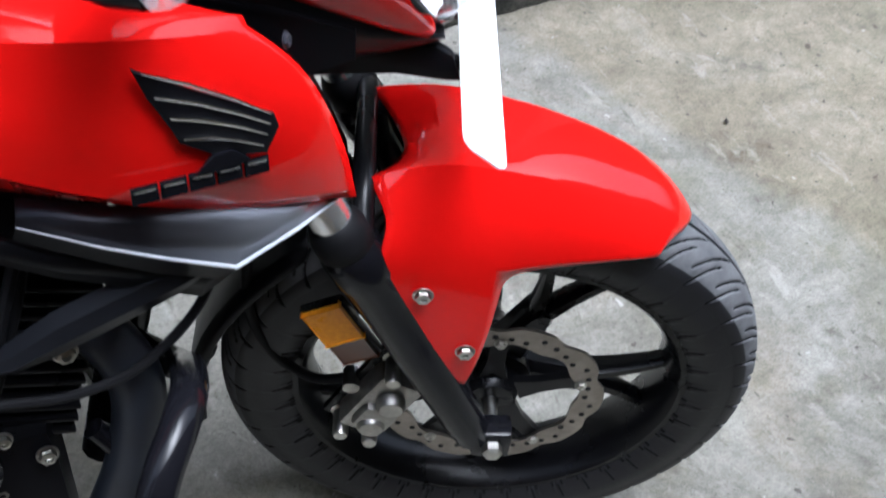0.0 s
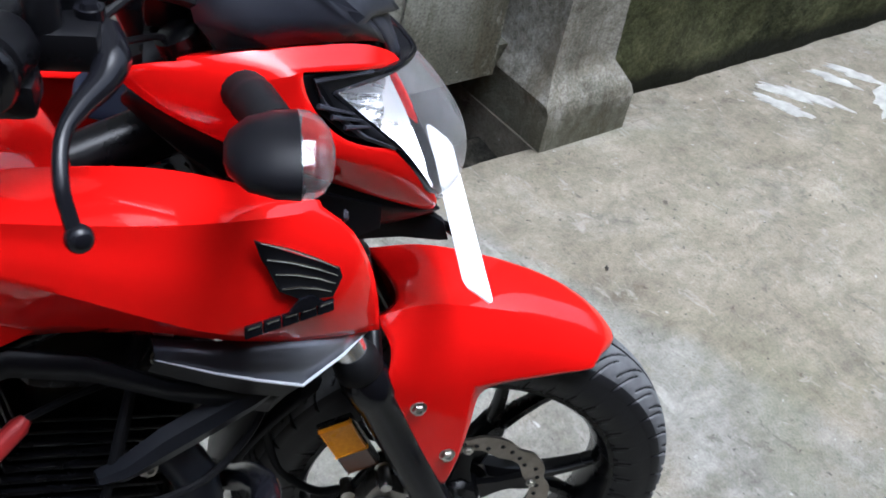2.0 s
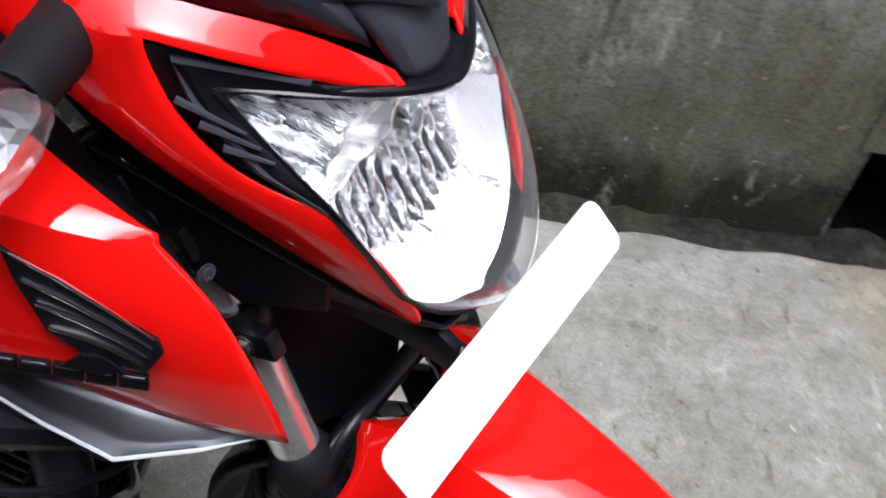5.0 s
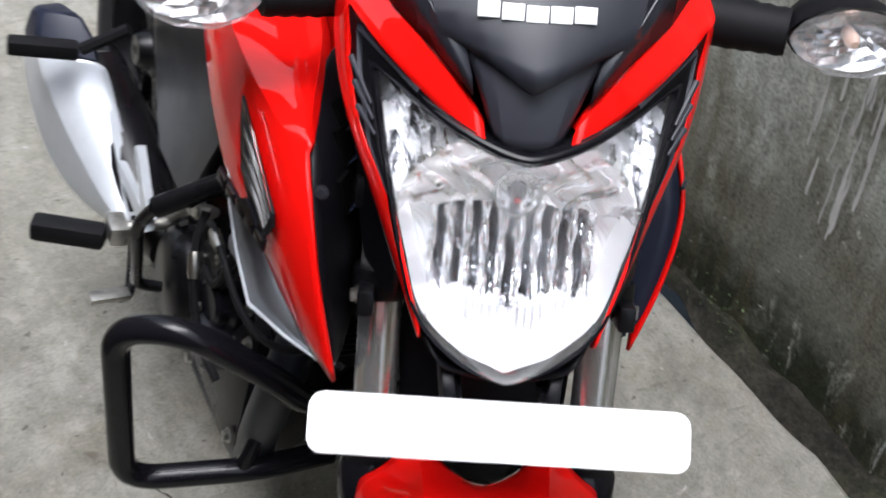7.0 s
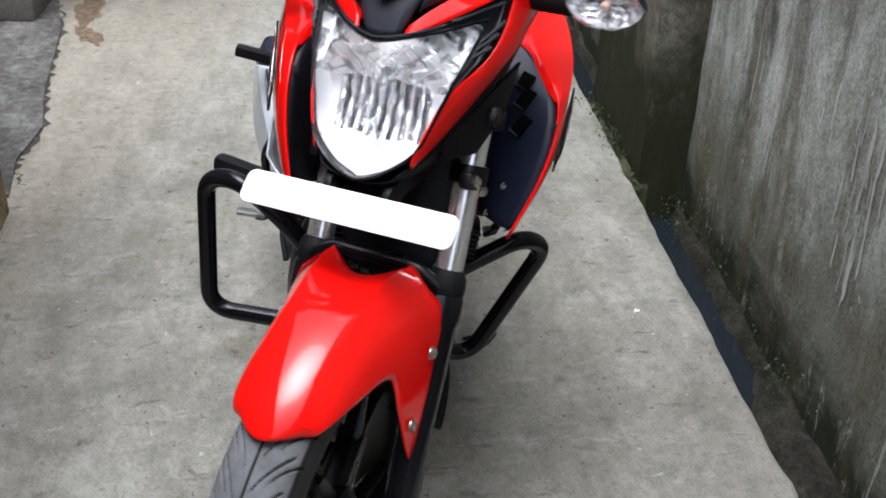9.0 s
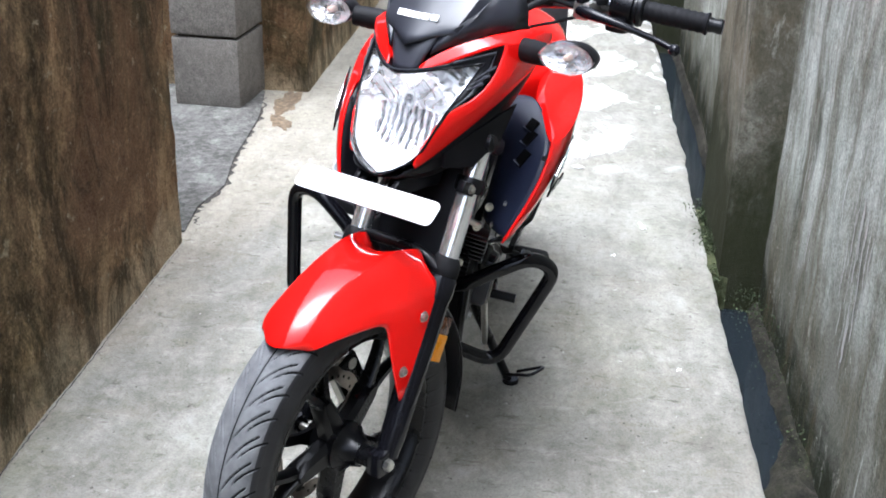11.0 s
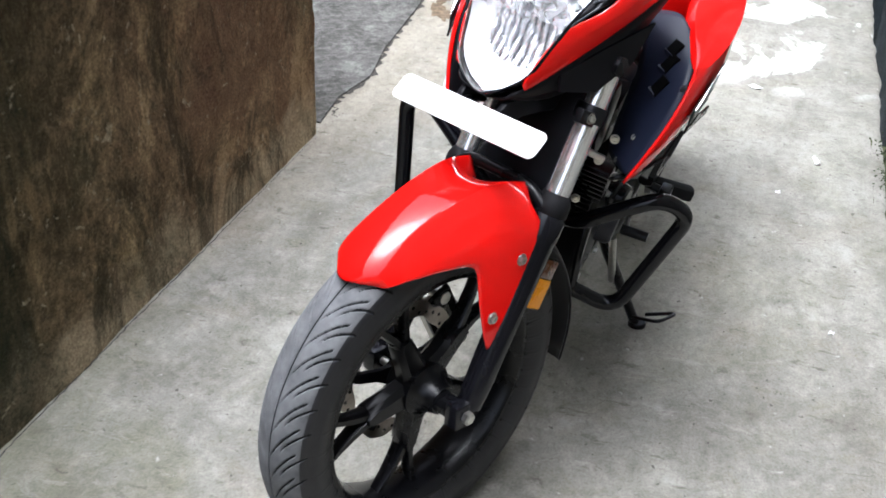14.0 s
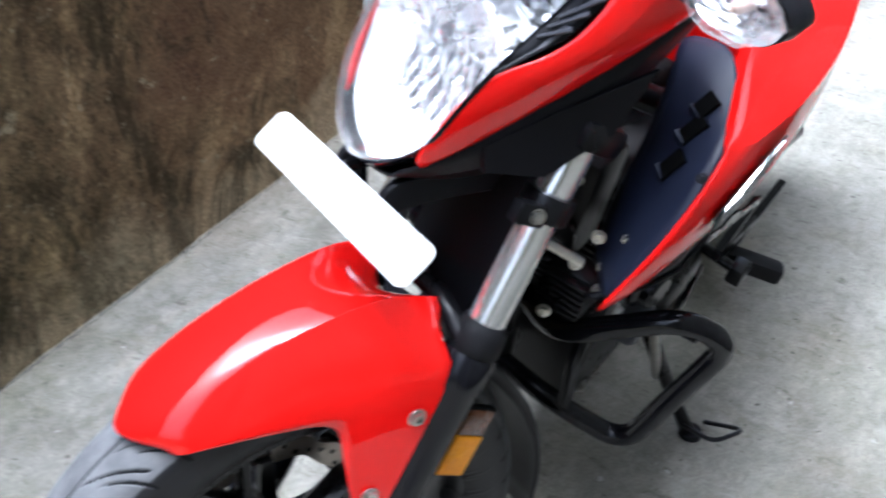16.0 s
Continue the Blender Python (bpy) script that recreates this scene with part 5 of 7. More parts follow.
def cowl():
    """Red headlight cowl: an eyebrow over the lens and a cheek below it on each side, joined at the ear."""
    for s in (-1, 1):
        S = lambda pts: [(x, s * y, z) for x, y, z in pts]
        # one skin: eyebrow strip over the lens, ear behind it, cheek below
        V = {}
        bm = bmesh.new()
        for name, p in dict(
                e0=(-0.136, 0.029, 0.943), e1=(-0.160, 0.066, 0.958), e2=(-0.202, 0.111, 0.983), e3=(-0.238, 0.133, 0.994),
                f0=(-0.147, 0.032, 0.956), f1=(-0.173, 0.062, 0.983), f2=(-0.216, 0.098, 1.001), f3=(-0.264, 0.123, 1.009),
                g0=(-0.157, 0.030, 0.952), g1=(-0.186, 0.056, 0.977), g2=(-0.231, 0.087, 0.994), g3=(-0.280, 0.108, 1.001),
                k=(-0.262, 0.148, 0.990), h2=(-0.302, 0.134, 1.010), q2=(-0.317, 0.113, 1.000),
                h1=(-0.335, 0.139, 1.004), h0=(-0.396, 0.138, 0.996), q1=(-0.345, 0.118, 0.994),
                c0=(-0.234, 0.132, 0.966), c1=(-0.208, 0.126, 0.926), c2=(-0.176, 0.110, 0.901), c3=(-0.144, 0.093, 0.892), c4=(-0.122, 0.085, 0.866), c5=(-0.104, 0.075, 0.836), c6=(-0.090, 0.065, 0.805),
                m0=(-0.268, 0.150, 0.966), m1=(-0.240, 0.144, 0.932), m2=(-0.205, 0.130, 0.902), m3=(-0.166, 0.109, 0.878), m4=(-0.138, 0.094, 0.856), m5=(-0.114, 0.080, 0.830), m6=(-0.094, 0.067, 0.801),
                r0=(-0.322, 0.147, 0.976), r1=(-0.300, 0.145, 0.943), r2=(-0.250, 0.132, 0.900), r3=(-0.200, 0.112, 0.866), r4=(-0.164, 0.096, 0.842), r5=(-0.130, 0.081, 0.818), r6=(-0.097, 0.066, 0.797),
                d0=(-0.375, 0.140, 0.974), d1=(-0.340, 0.140, 0.946), d2=(-0.270, 0.130, 0.902), d3=(-0.210, 0.110, 0.864), d4=(-0.170, 0.094, 0.838), d5=(-0.134, 0.079, 0.814), d6=(-0.099, 0.064, 0.794)).items():
            V[name] = bm.verts.new((p[0], s * p[1], p[2]))
        quads = ["e0 e1 f1 f0", "e1 e2 f2 f1", "e2 e3 f3 f2", "f0 f1 g1 g0", "f1 f2 g2 g1", "f2 f3 g3 g2", "e3 k h2 f3", "f3 h2 q2 g3", "h2 h1 q1 q2",
                 "e3 c0 m0 k", "k m0 r0 h1", "k h1 h2", "r0 d0 h0 h1"]
        for i in range(6):
            quads += [f"c{i} c{i + 1} m{i + 1} m{i}", f"m{i} m{i + 1} r{i + 1} r{i}", f"r{i} r{i + 1} d{i + 1} d{i}"]
        for q in quads:
            bm.faces.new([V[n] for n in q.split()])
        cl = bm.edges.layers.float.new("crease_edge")
        for pair, w in (("e0 e1", 1), ("e1 e2", 1), ("e2 e3", 1), ("e3 c0", 1), ("c0 c1", 1), ("c1 c2", 1), ("c2 c3", 1), ("c3 c4", 1), ("c4 c5", 1), ("c5 c6", 1), ("f0 f1", 0.9), ("f1 f2", 0.9), ("f2 f3", 0.9), ("f3 h2", 0.8), ("h2 h1", 0.6), ("e3 k", 0.6), ("e0 f0", 1), ("f0 g0", 1), ("g0 g1", 0.8)):
            a, b = pair.split()
            e = bm.edges.get((V[a], V[b]))
            if e:
                e[cl] = w
        ob = part("headlight_cowl", bm, M_RED, bike, "glossy red headlight cowl", matrix=STEER)
        shell(ob, 0.0025, 2)
        # dark trim between lens and cowl, with two ribs
        bm = bmesh.new()
        inner = [lens_point(0.0, s * 0.30) + Vector((-0.001, 0, 0.004)), lens_point(0, s * 0.62) + Vector((-0.001, 0, 0.004)), lens_point(0, s) + Vector((-0.003, s * 0.002, 0.004)),
                 lens_point(0.12, s) + Vector((-0.001, s * 0.003, 0)), lens_point(0.25, s) + Vector((-0.001, s * 0.003, 0)), lens_point(0.36, s) + Vector((0, s * 0.002, 0))]
        outer = S([(-0.146, 0.040, 0.949), (-0.176, 0.083, 0.968), (-0.236, 0.1315, 0.990), (-0.232, 0.1305, 0.964), (-0.190, 0.118, 0.920), (-0.146, 0.093, 0.893)])
        m1 = [Vector(a) * 0.58 + Vector(b) * 0.42 + Vector((-0.001, 0, 0)) for a, b in zip(inner, outer)]
        m2 = [Vector(a) * 0.50 + Vector(b) * 0.50 + Vector((-0.007, 0, 0)) for a, b in zip(inner, outer)]
        loft(bm, [inner, m1, m2, [Vector(o) + Vector((-0.004, 0, 0)) for o in outer]])
        tr = part("lamp_trim", bm, M_PLASTIC, ob, "black ribbed trim beside the lens")
        shell(tr, 0.002, 0)
        bm = bmesh.new()
        a = [Vector(p) * 0.40 + Vector(q) * 0.60 + Vector((-0.002, 0, 0)) for p, q in zip(inner[1:6], outer[1:6])]
        tube(bm, a, 0.0030, 6)
        part("trim_rib", bm, M_DARKGREY, ob, "graphite rib on the trim")
        for f in (0.15, 0.45, 0.75):
            bm = bmesh.new()
            p0 = Vector(outer[3]).lerp(Vector(outer[4]), f)
            p1 = Vector(inner[3]).lerp(Vector(inner[4]), f * 0.8)
            tube(bm, [p0 + Vector((0.003, 0, 0)), p0.lerp(p1, 0.75) + Vector((0.005, 0, 0))], [0.0026, 0.0012], 6)
            part("trim_fin", bm, M_DARKGREY, ob)
    # black lower housing under the cheeks
    bm = bmesh.new()
    secs = []
    for x, w, zt, zb in ((-0.084, 0.050, 0.791, 0.776), (-0.105, 0.062, 0.796, 0.770), (-0.150, 0.082, 0.824, 0.758), (-0.200, 0.102, 0.857, 0.760), (-0.265, 0.122, 0.898, 0.790), (-0.345, 0.132, 0.950, 0.872), (-0.385, 0.128, 0.978, 0.925)):
        secs.append([(x, -w, zt), (x, -w * 0.92, lerp(zt, zb, 0.6)), (x, -w * 0.55, zb), (x, 0, zb - 0.004), (x, w * 0.55, zb), (x, w * 0.92, lerp(zt, zb, 0.6)), (x, w, zt)])
    loft(bm, secs)
    ob = part("lower_housing", bm, M_PLASTIC, bike, "black plastic housing under the headlight", matrix=STEER)
    shell(ob, 0.003, 1)
    # pointed black side plates that reach back to the fork tubes
    for s in (-1, 1):
        bm = bmesh.new()
        plate_poly(bm, [(-0.150, s * 0.086, 0.816), (-0.205, s * 0.108, 0.846), (-0.300, s * 0.130, 0.880), (-0.262, s * 0.126, 0.822), (-0.200, s * 0.112, 0.786), (-0.150, s * 0.088, 0.790)], (0, -s * 0.005, 0), 0.0015)
        part("side_plate", bm, M_PLASTIC, ob)
    # grey nose and dark visor
    bm = bmesh.new()
    secs = []
    for x, z, w, dz in ((-0.134, 0.943, 0.026, 0.004), (-0.139, 0.957, 0.031, 0.003), (-0.149, 0.980, 0.040, 0.002), (-0.164, 1.003, 0.050, 0.000), (-0.180, 1.020, 0.056, 0.000)):
        secs.append([(x - 0.014, -w, z + dz), (x - 0.004, -w * 0.72, z), (x - 0.0005, 0, z), (x - 0.004, w * 0.72, z), (x - 0.014, w, z + dz)])
    loft(bm, secs)
    nose = part("cowl_nose", bm, M_DARKGREY, bike, "matt graphite nose above the headlight", matrix=STEER)
    shell(nose, 0.003, 1)
    bm = bmesh.new()
    secs = []
    # lower edge runs down to a point in the middle
    secs.append([(-0.196, -0.078, 0.996), (-0.1765, -0.050, 1.001), (-0.158, -0.026, 0.993), (-0.1415, 0, 0.982), (-0.158, 0.026, 0.993), (-0.1765, 0.050, 1.001), (-0.196, 0.078, 0.996)])
    for x, z, w, d in ((-0.168, 1.008, 0.084, 0.012), (-0.186, 1.028, 0.092, 0.014), (-0.212, 1.055, 0.099, 0.018), (-0.245, 1.086, 0.102, 0.022), (-0.285, 1.120, 0.092, 0.026)):
        secs.append([(x - d - 0.030, -w, z - 0.016), (x - d, -w * 0.80, z), (x - d * 0.3, -w * 0.42, z + 0.003), (x + 0.003, 0, z + 0.002), (x - d * 0.3, w * 0.42, z + 0.003), (x - d, w * 0.80, z), (x - d - 0.030, w, z - 0.016)])
    rows = loft(bm, secs)
    cl = bm.edges.layers.float.new("crease_edge")
    for a, b in zip(rows[0], rows[0][1:]):
        bm.edges.get((a, b))[cl] = 1.0
    for a, b in zip(rows, rows[1:]):
        for j, w in ((1, 0.7), (3, 0.55), (5, 0.7)):
            bm.edges.get((a[j], b[j]))[cl] = w
    vis = part("visor", bm, M_VISOR, bike, "matt graphite visor with pale lettering", matrix=STEER)
    shell(vis, 0.003, 1, 1.0)
    # five pale lettering blocks
    for k in range(5):
        bm = bmesh.new()
        y0 = -0.0425 + 0.0164 * k
        box(bm, (-0.0008, y0, -0.0058), (0.0010, y0 + 0.0152, 0.0058), 0.0006)
        bend = -0.0012 * abs(k - 2) ** 1.5
        part("lettering_bar", bm, M_LETTER, vis, "pale raised lettering", matrix=Matrix.Translation((-0.1755 + bend, 0, 1.0260)) @ pose(0, 0, 0, 0, -37, 0))
    # flanks of the visor, down to the red eyebrow on each side
    for s in (-1, 1):
        low = [(-0.157, 0.041, 0.971), (-0.162, 0.047, 0.976), (-0.178, 0.063, 0.985), (-0.218, 0.099, 1.0025), (-0.266, 0.124, 1.0105), (-0.306, 0.134, 1.0115)]
        mid = [(-0.162, 0.043, 0.983), (-0.175, 0.058, 0.998), (-0.198, 0.082, 1.015), (-0.236, 0.105, 1.030), (-0.282, 0.120, 1.036), (-0.325, 0.122, 1.030)]
        top = [(-0.174, 0.048, 0.999), (-0.188, 0.072, 1.018), (-0.218, 0.092, 1.040), (-0.256, 0.101, 1.068), (-0.298, 0.100, 1.090), (-0.340, 0.094, 1.085)]
        bm = bmesh.new()
        loft(bm, [[(x, s * y, z) for x, y, z in r] for r in (low, mid, top)])
        shell(part("visor_flank", bm, M_VISOR, vis, "graphite flank of the visor"), 0.003, 0)
    # black V rim under the nose
    bm = bmesh.new()
    tube(bm, smooth_path([lens_point(0, -0.95) + Vector((-0.004, 0, 0.005)), lens_point(0, -0.5) + Vector((-0.002, 0, 0.005)), lens_point(0, -0.12) + Vector((-0.001, 0, 0.005)), lens_point(0, 0.12) + Vector((-0.001, 0, 0.005)),
                          lens_point(0, 0.5) + Vector((-0.002, 0, 0.005)), lens_point(0, 0.95) + Vector((-0.004, 0, 0.005))], 6), 0.0030, 8)
    part("rim_bead", bm, M_BLACKGLOSS, nose)
    # shell behind the lamp so that nothing shows through
    bm = bmesh.new()
    secs = []
    for x, w, zt, zb in ((-0.20, 0.095, 0.955, 0.80), (-0.26, 0.120, 0.985, 0.82), (-0.32, 0.118, 0.995, 0.86), (-0.37, 0.10, 0.985, 0.90)):
        secs.append([(x, w * math.cos(a), lerp(zb, zt, 0.5 + 0.5 * math.sin(a))) for a in [2 * math.pi * k / 12 for k in range(12)]])
    capped_loft(bm, secs)
    part("lamp_bucket", bm, M_BLACK, bike, matrix=STEER)


M_VISOR = simple("satin_graphite", (0.019, 0.020, 0.027), 0.36, grain=0.1)
cowl()


def number_plate():
    m = STEER @ Matrix.Translation((-0.0535, 0, 0.7475)) @ pose(0, 0, 0, 0, -50, 0)
    bm = bmesh.new()
    pts = []
    for cy, cz, a0 in ((0.131, 0.011, 0), (-0.131, 0.011, 90), (-0.131, -0.011, 180), (0.131, -0.011, 270)):
        for k in range(6):
            a = radians(a0 + 18 * k)
            pts.append((0.0, cy + 0.0115 * math.cos(a), cz + 0.0115 * math.sin(a)))
    plate_poly(bm, pts, (0.0016, 0, 0))
    body = part("number_plate", bm, M_WHITE, bike, "blank white narrow number plate", matrix=m)
    bm = bmesh.new()
    tube(bm, [(0.0018, p[1] * 0.985, p[2] * 0.90) for p in pts] + [(0.0018, pts[0][1] * 0.985, pts[0][2] * 0.90)], 0.0011, 6, False)
    part("plate_bead", bm, M_WHITE, body, "pressed white edge bead")
    bm = bmesh.new()
    tube(bm, round_path([(-0.008, -0.035, -0.012), (-0.009, -0.035, 0.025), (-0.05, -0.035, 0.055)], 0.02), 0.006, 8)
    tube(bm, round_path([(-0.008, 0.035, -0.012), (-0.009, 0.035, 0.025), (-0.05, 0.035, 0.055)], 0.02), 0.006, 8)
    box(bm, (-0.004, -0.05, -0.016), (-0.0005, 0.05, 0.016), 0.002)
    part("plate_bracket", bm, M_BLACK, body, "black steel bracket")


number_plate()


def lamp_stay():
    """Black stays from the fork tubes forward to the plate."""
    for s in (-1, 1):
        bm = bmesh.new()
        plate_poly(bm, [(-0.215, s * 0.052, 0.775), (-0.120, s * 0.050, 0.775), (-0.088, s * 0.046, 0.772), (-0.076, s * 0.044, 0.762), (-0.068, s * 0.044, 0.738), (-0.080, s * 0.045, 0.738), (-0.120, s * 0.048, 0.748), (-0.190, s * 0.052, 0.742)], (0, -s * 0.010, 0), 0.002)
        part("lamp_stay", bm, M_PLASTIC, bike, "black stay under the headlight", matrix=STEER)


lamp_stay()


def indicator(s):
    stem0, stem1 = Vector((-0.288, s * 0.132, 0.978)), Vector((-0.262, s * 0.200, 0.983))
    bm = bmesh.new()
    rads, pth = [], []
    for k in range(13):
        t = k / 12
        pth.append(stem0.lerp(stem1, t))
        rads.append(0.0205 - 0.003 * t + (0.0012 if k % 2 else 0) * (1 if k > 4 else 0))
    tube(bm, pth, rads, 16)
    body = part("indicator", bm, M_GRIP, bike, "turn indicator on a ribbed rubber stalk", matrix=STEER)
    # housing: an almond seen from the front, rounded behind
    c = Vector((-0.248, s * 0.243, 0.989))
    bm = bmesh.new()
    bl = bmesh.new()
    n = 22
    out = []
    for k in range(n):
        a = 2 * math.pi * k / n
        ca, sa = math.cos(a), math.sin(a)
        out.append((0.0495 * math.copysign(abs(ca) ** 0.95, ca), 0.0262 * math.copysign(abs(sa) ** 1.2, sa)))
    hexa = [(0.0505 * a, 0.0262 * b) for a, b in ((1, 0.05), (0.72, 0.66), (0.30, 1.0), (-0.35, 1.0), (-0.74, 0.62), (-1, 0.0), (-0.74, -0.64), (-0.32, -1.0), (0.32, -1.0), (0.74, -0.62))]
    secs = []
    for d, f in ((-0.054, 0.22), (-0.050, 0.50), (-0.036, 0.82), (-0.016, 0.97), (0.002, 1.0)):
        secs.append([c + Vector((d, y * f, z * f)) for y, z in out])
    rows = loft(bm, secs, True)
    bm.faces.new(rows[0][::-1])
    part("indicator_housing", bm, M_PLASTIC, body, "black plastic lamp housing")
    secs = []
    for d, f in ((0.002, 0.985), (0.012, 0.95), (0.020, 0.82), (0.026, 0.58), (0.029, 0.25)):
        secs.append([c + Vector((d, y * f, z * f)) for y, z in hexa])
    rows = loft(bl, secs, True)
    bl.faces.new(rows[-1])
    ln = part("indicator_lens", bl, M_HAZEDLENS, body, "clear faceted lens", smooth=False)
    ln.visible_shadow = False
    bm = bmesh.new()
    rows = []
    for i in range(7):
        f = 1 - i / 6.5
        rows.append([c + Vector((0.004 - 0.016 * (1 - f * f) + 0.0014 * math.sin(k * 1.9 + i * 2.2), y * f * 0.96, z * f * 0.96)) for k, (y, z) in enumerate(out)])
    loft(bm, rows, True)
    for fc in bm.faces:
        m = fc.calc_center_median() - c
        fc.material_index = 1 if abs(m.z) < 0.0030 and abs(m.y) < 0.026 else 0
    part("indicator_reflector", bm, [M_CELL, M_DARKMIRROR], body, "bright faceted reflector", smooth=False)
    bm = bmesh.new()
    tube(bm, [c + Vector((-0.012, 0, 0)), c + Vector((0.004, 0, 0)), c + Vector((0.010, 0, 0))], [0.005, 0.006, 0.003], 12)
    part("indicator_bulb", bm, M_AMBERBULB, body, "amber bulb")


indicator(-1)
indicator(1)


def handlebar():
    bm = bmesh.new()
    pth = round_path([(-0.498, -0.39, 1.045), (-0.456, -0.22, 1.054), (-0.385, -0.10, 1.045), (-0.350, -0.05, 1.030), (-0.350, 0.05, 1.030), (-0.385, 0.10, 1.045), (-0.456, 0.22, 1.054), (-0.498, 0.39, 1.045)], 0.05)
    tube(bm, pth, 0.011, 14)
    level = Matrix.Translation((-0.40, 0, 1.04)) @ pose(0, 0, 0, -2.0, 0, 0) @ Matrix.Translation((0.40, 0, -1.04))
    bar = part("handlebar", bm, M_GREYPAINT, bike, "black tubular handlebar", matrix=STEER @ level)
    for s in (-1, 1):
        g0, g1 = Vector((-0.464, s * 0.262, 1.0520)), Vector((-0.492, s * 0.374, 1.0460))
        d = (g1 - g0).normalized()
        bm = bmesh.new()
        pth, rads = [], []
        for k in range(41):
            t = k / 40
            pth.append(g0.lerp(g1, t))
            rads.append(0.0165 + (0.0012 if (k // 2) % 2 else 0.0) + (0.006 if t < 0.04 else 0.0) + (0.002 if t > 0.96 else 0))
        tube(bm, pth, rads, 18)
        part("grip", bm, M_GRIP, bar, "ribbed dark rubber grip")
        bm = bmesh.new()
        lathe(bm, [(0.0001, 0.026), (0.012, 0.025), (0.0135, 0.020), (0.0115, 0.010), (0.013, 0.004), (0.013, 0.0), (0.0001, 0.0)], g1, d, 18)
        part("bar_end", bm, M_BLACK, bar, "dark bar-end weight")
        # switch housing
        bm = bmesh.new()
        lathe(bm, [(0.0001, -0.004), (0.029, -0.004), (0.0305, 0.000), (0.0290, 0.006), (0.0240, 0.008), (0.0240, 0.012), (0.0275, 0.015), (0.0275, 0.044), (0.0220, 0.052), (0.0001, 0.054)], g0, -d, 24)
        box(bm, (-0.020, -0.020, -0.040), (0.022, 0.020, -0.010), 0.010, Matrix.Translation((-0.450, s * 0.232, 1.049)))
        sw = part("switch_housing", bm, M_BLACK, bar, "black switch housing with a collar")
        bm = bmesh.new()
        box(bm, (-0.010, -0.009, -0.004), (0.010, 0.009, 0.005), 0.003, Matrix.Translation((-0.470, s * 0.230, 1.066)) @ pose(0, 0, 0, 0, -35, 0))
        part("switch_button", bm, M_GRIP, sw)
        # lever: perch, blade and ball
        bm = bmesh.new()
        wide = 0.016 if s > 0 else 0.030
        box(bm, (-0.020, -wide, -0.018), (0.052, wide, 0.014), 0.007, Matrix.Translation((-0.440, s * 0.185, 1.046)))
        lathe(bm, [(0.0001, -0.018), (0.0185, -0.018), (0.0195, -0.015), (0.0195, 0.015), (0.0185, 0.018), (0.0001, 0.018)], (-0.452, s * 0.185, 1.050), (0.1, 1, 0), 18)
        perch = part("lever_perch", bm, M_ALU if s > 0 else M_BLACK, bar)
        for dy in (-0.010, 0.010):
            bolt("clamp_screw", (-0.436, s * 0.185 + dy, 1.060), (0, 0, 1), 0.0042, 0.004, perch, M_STEEL)
        bm = bmesh.new()
        pts = smooth_path([(-0.398, 0.180, 1.044), (-0.386, 0.212, 1.042), (-0.392, 0.262, 1.034), (-0.408, 0.318, 1.020), (-0.412, 0.352, 1.010)] if s > 0 else [(-0.392, s * 0.180, 1.040), (-0.382, s * 0.205, 1.036), (-0.386, s * 0.228, 1.031), (-0.400, s * 0.262, 1.028), (-0.408, s * 0.290, 1.022), (-0.407, s * 0.318, 1.003), (-0.399, s * 0.335, 0.978)], 6)
        n = len(pts)
        tube(bm, pts, [lerp(0.0120 if s > 0 else 0.0185, 0.0058, min(1, 1.6 * k / (n - 1))) for k in range(n)], 10)
        part("lever", bm, M_BLACKGLOSS, bar, "black lever with a ball end")
        bm = bmesh.new()
        bmesh.ops.create_uvsphere(bm, u_segments=16, v_segments=10, radius=0.0105, matrix=Matrix.Translation((-0.412, 0.354, 1.009) if s > 0 else (-0.396, -0.337, 0.974)))
        part("lever_ball", bm, M_BLACKGLOSS, bar)
        bm = bmesh.new()
        lathe(bm, [(0.0001, 0.014), (0.006, 0.014), (0.008, 0.010), (0.011, 0.010), (0.011, 0.0), (0.0001, 0.0)], (-0.397, s * 0.182, 1.056), (0, 0, 1), 12)
        part("lever_pivot", bm, M_BLACKGLOSS, bar)
        # mirror boss and cables
        bm = bmesh.new()
        lathe(bm, [(0.010, -0.014), (0.014, -0.012), (0.014, 0.016), (0.010, 0.024), (0.0001, 0.024)], (-0.428, s * 0.200, 1.066), (0, 0, 1), 12)
        part("mirror_boss", bm, M_BLACK, bar)
        bm = bmesh.new()
        tube(bm, smooth_path([(-0.40, s * 0.175, 1.045), (-0.365, s * 0.13, 1.055), (-0.335, s * 0.06, 1.03), (-0.335, s * 0.02, 0.96), (-0.36, s * 0.03, 0.86)], 8), 0.004, 8)
        part("cable", bm, M_GRIP, bar, "black control cable")
        bm = bmesh.new()
        tube(bm, smooth_path([(-0.43, s * 0.20, 1.04), (-0.385, s * 0.15, 1.02), (-0.345, s * 0.09, 0.99), (-0.35, s * 0.05, 0.90)], 8), 0.003, 8)
        part("switch_wire", bm, M_GRIP, bar)
        # hose and loom that dive behind the lamp
        for k, (dy, dz, r) in enumerate(((0.0, 0.0, 0.0062), (-0.022, 0.012, 0.0050), (-0.040, -0.012, 0.0078))):
            bm = bmesh.new()
            tube(bm, smooth_path([(-0.415 + 0.01 * k, s * (0.165 + dy), 1.058 + dz), (-0.372, s * (0.140 + dy), 1.060 + dz), (-0.318, s * (0.105 + dy), 1.030 + dz), (-0.292, s * (0.085 + dy), 0.970), (-0.300, s * 0.070, 0.880)], 8), r, 8)
            part("brake_hose" if k == 0 and s < 0 else "cable", bm, M_GRIP, bar, "black rubber hose" if k == 0 and s < 0 else "black control cable")
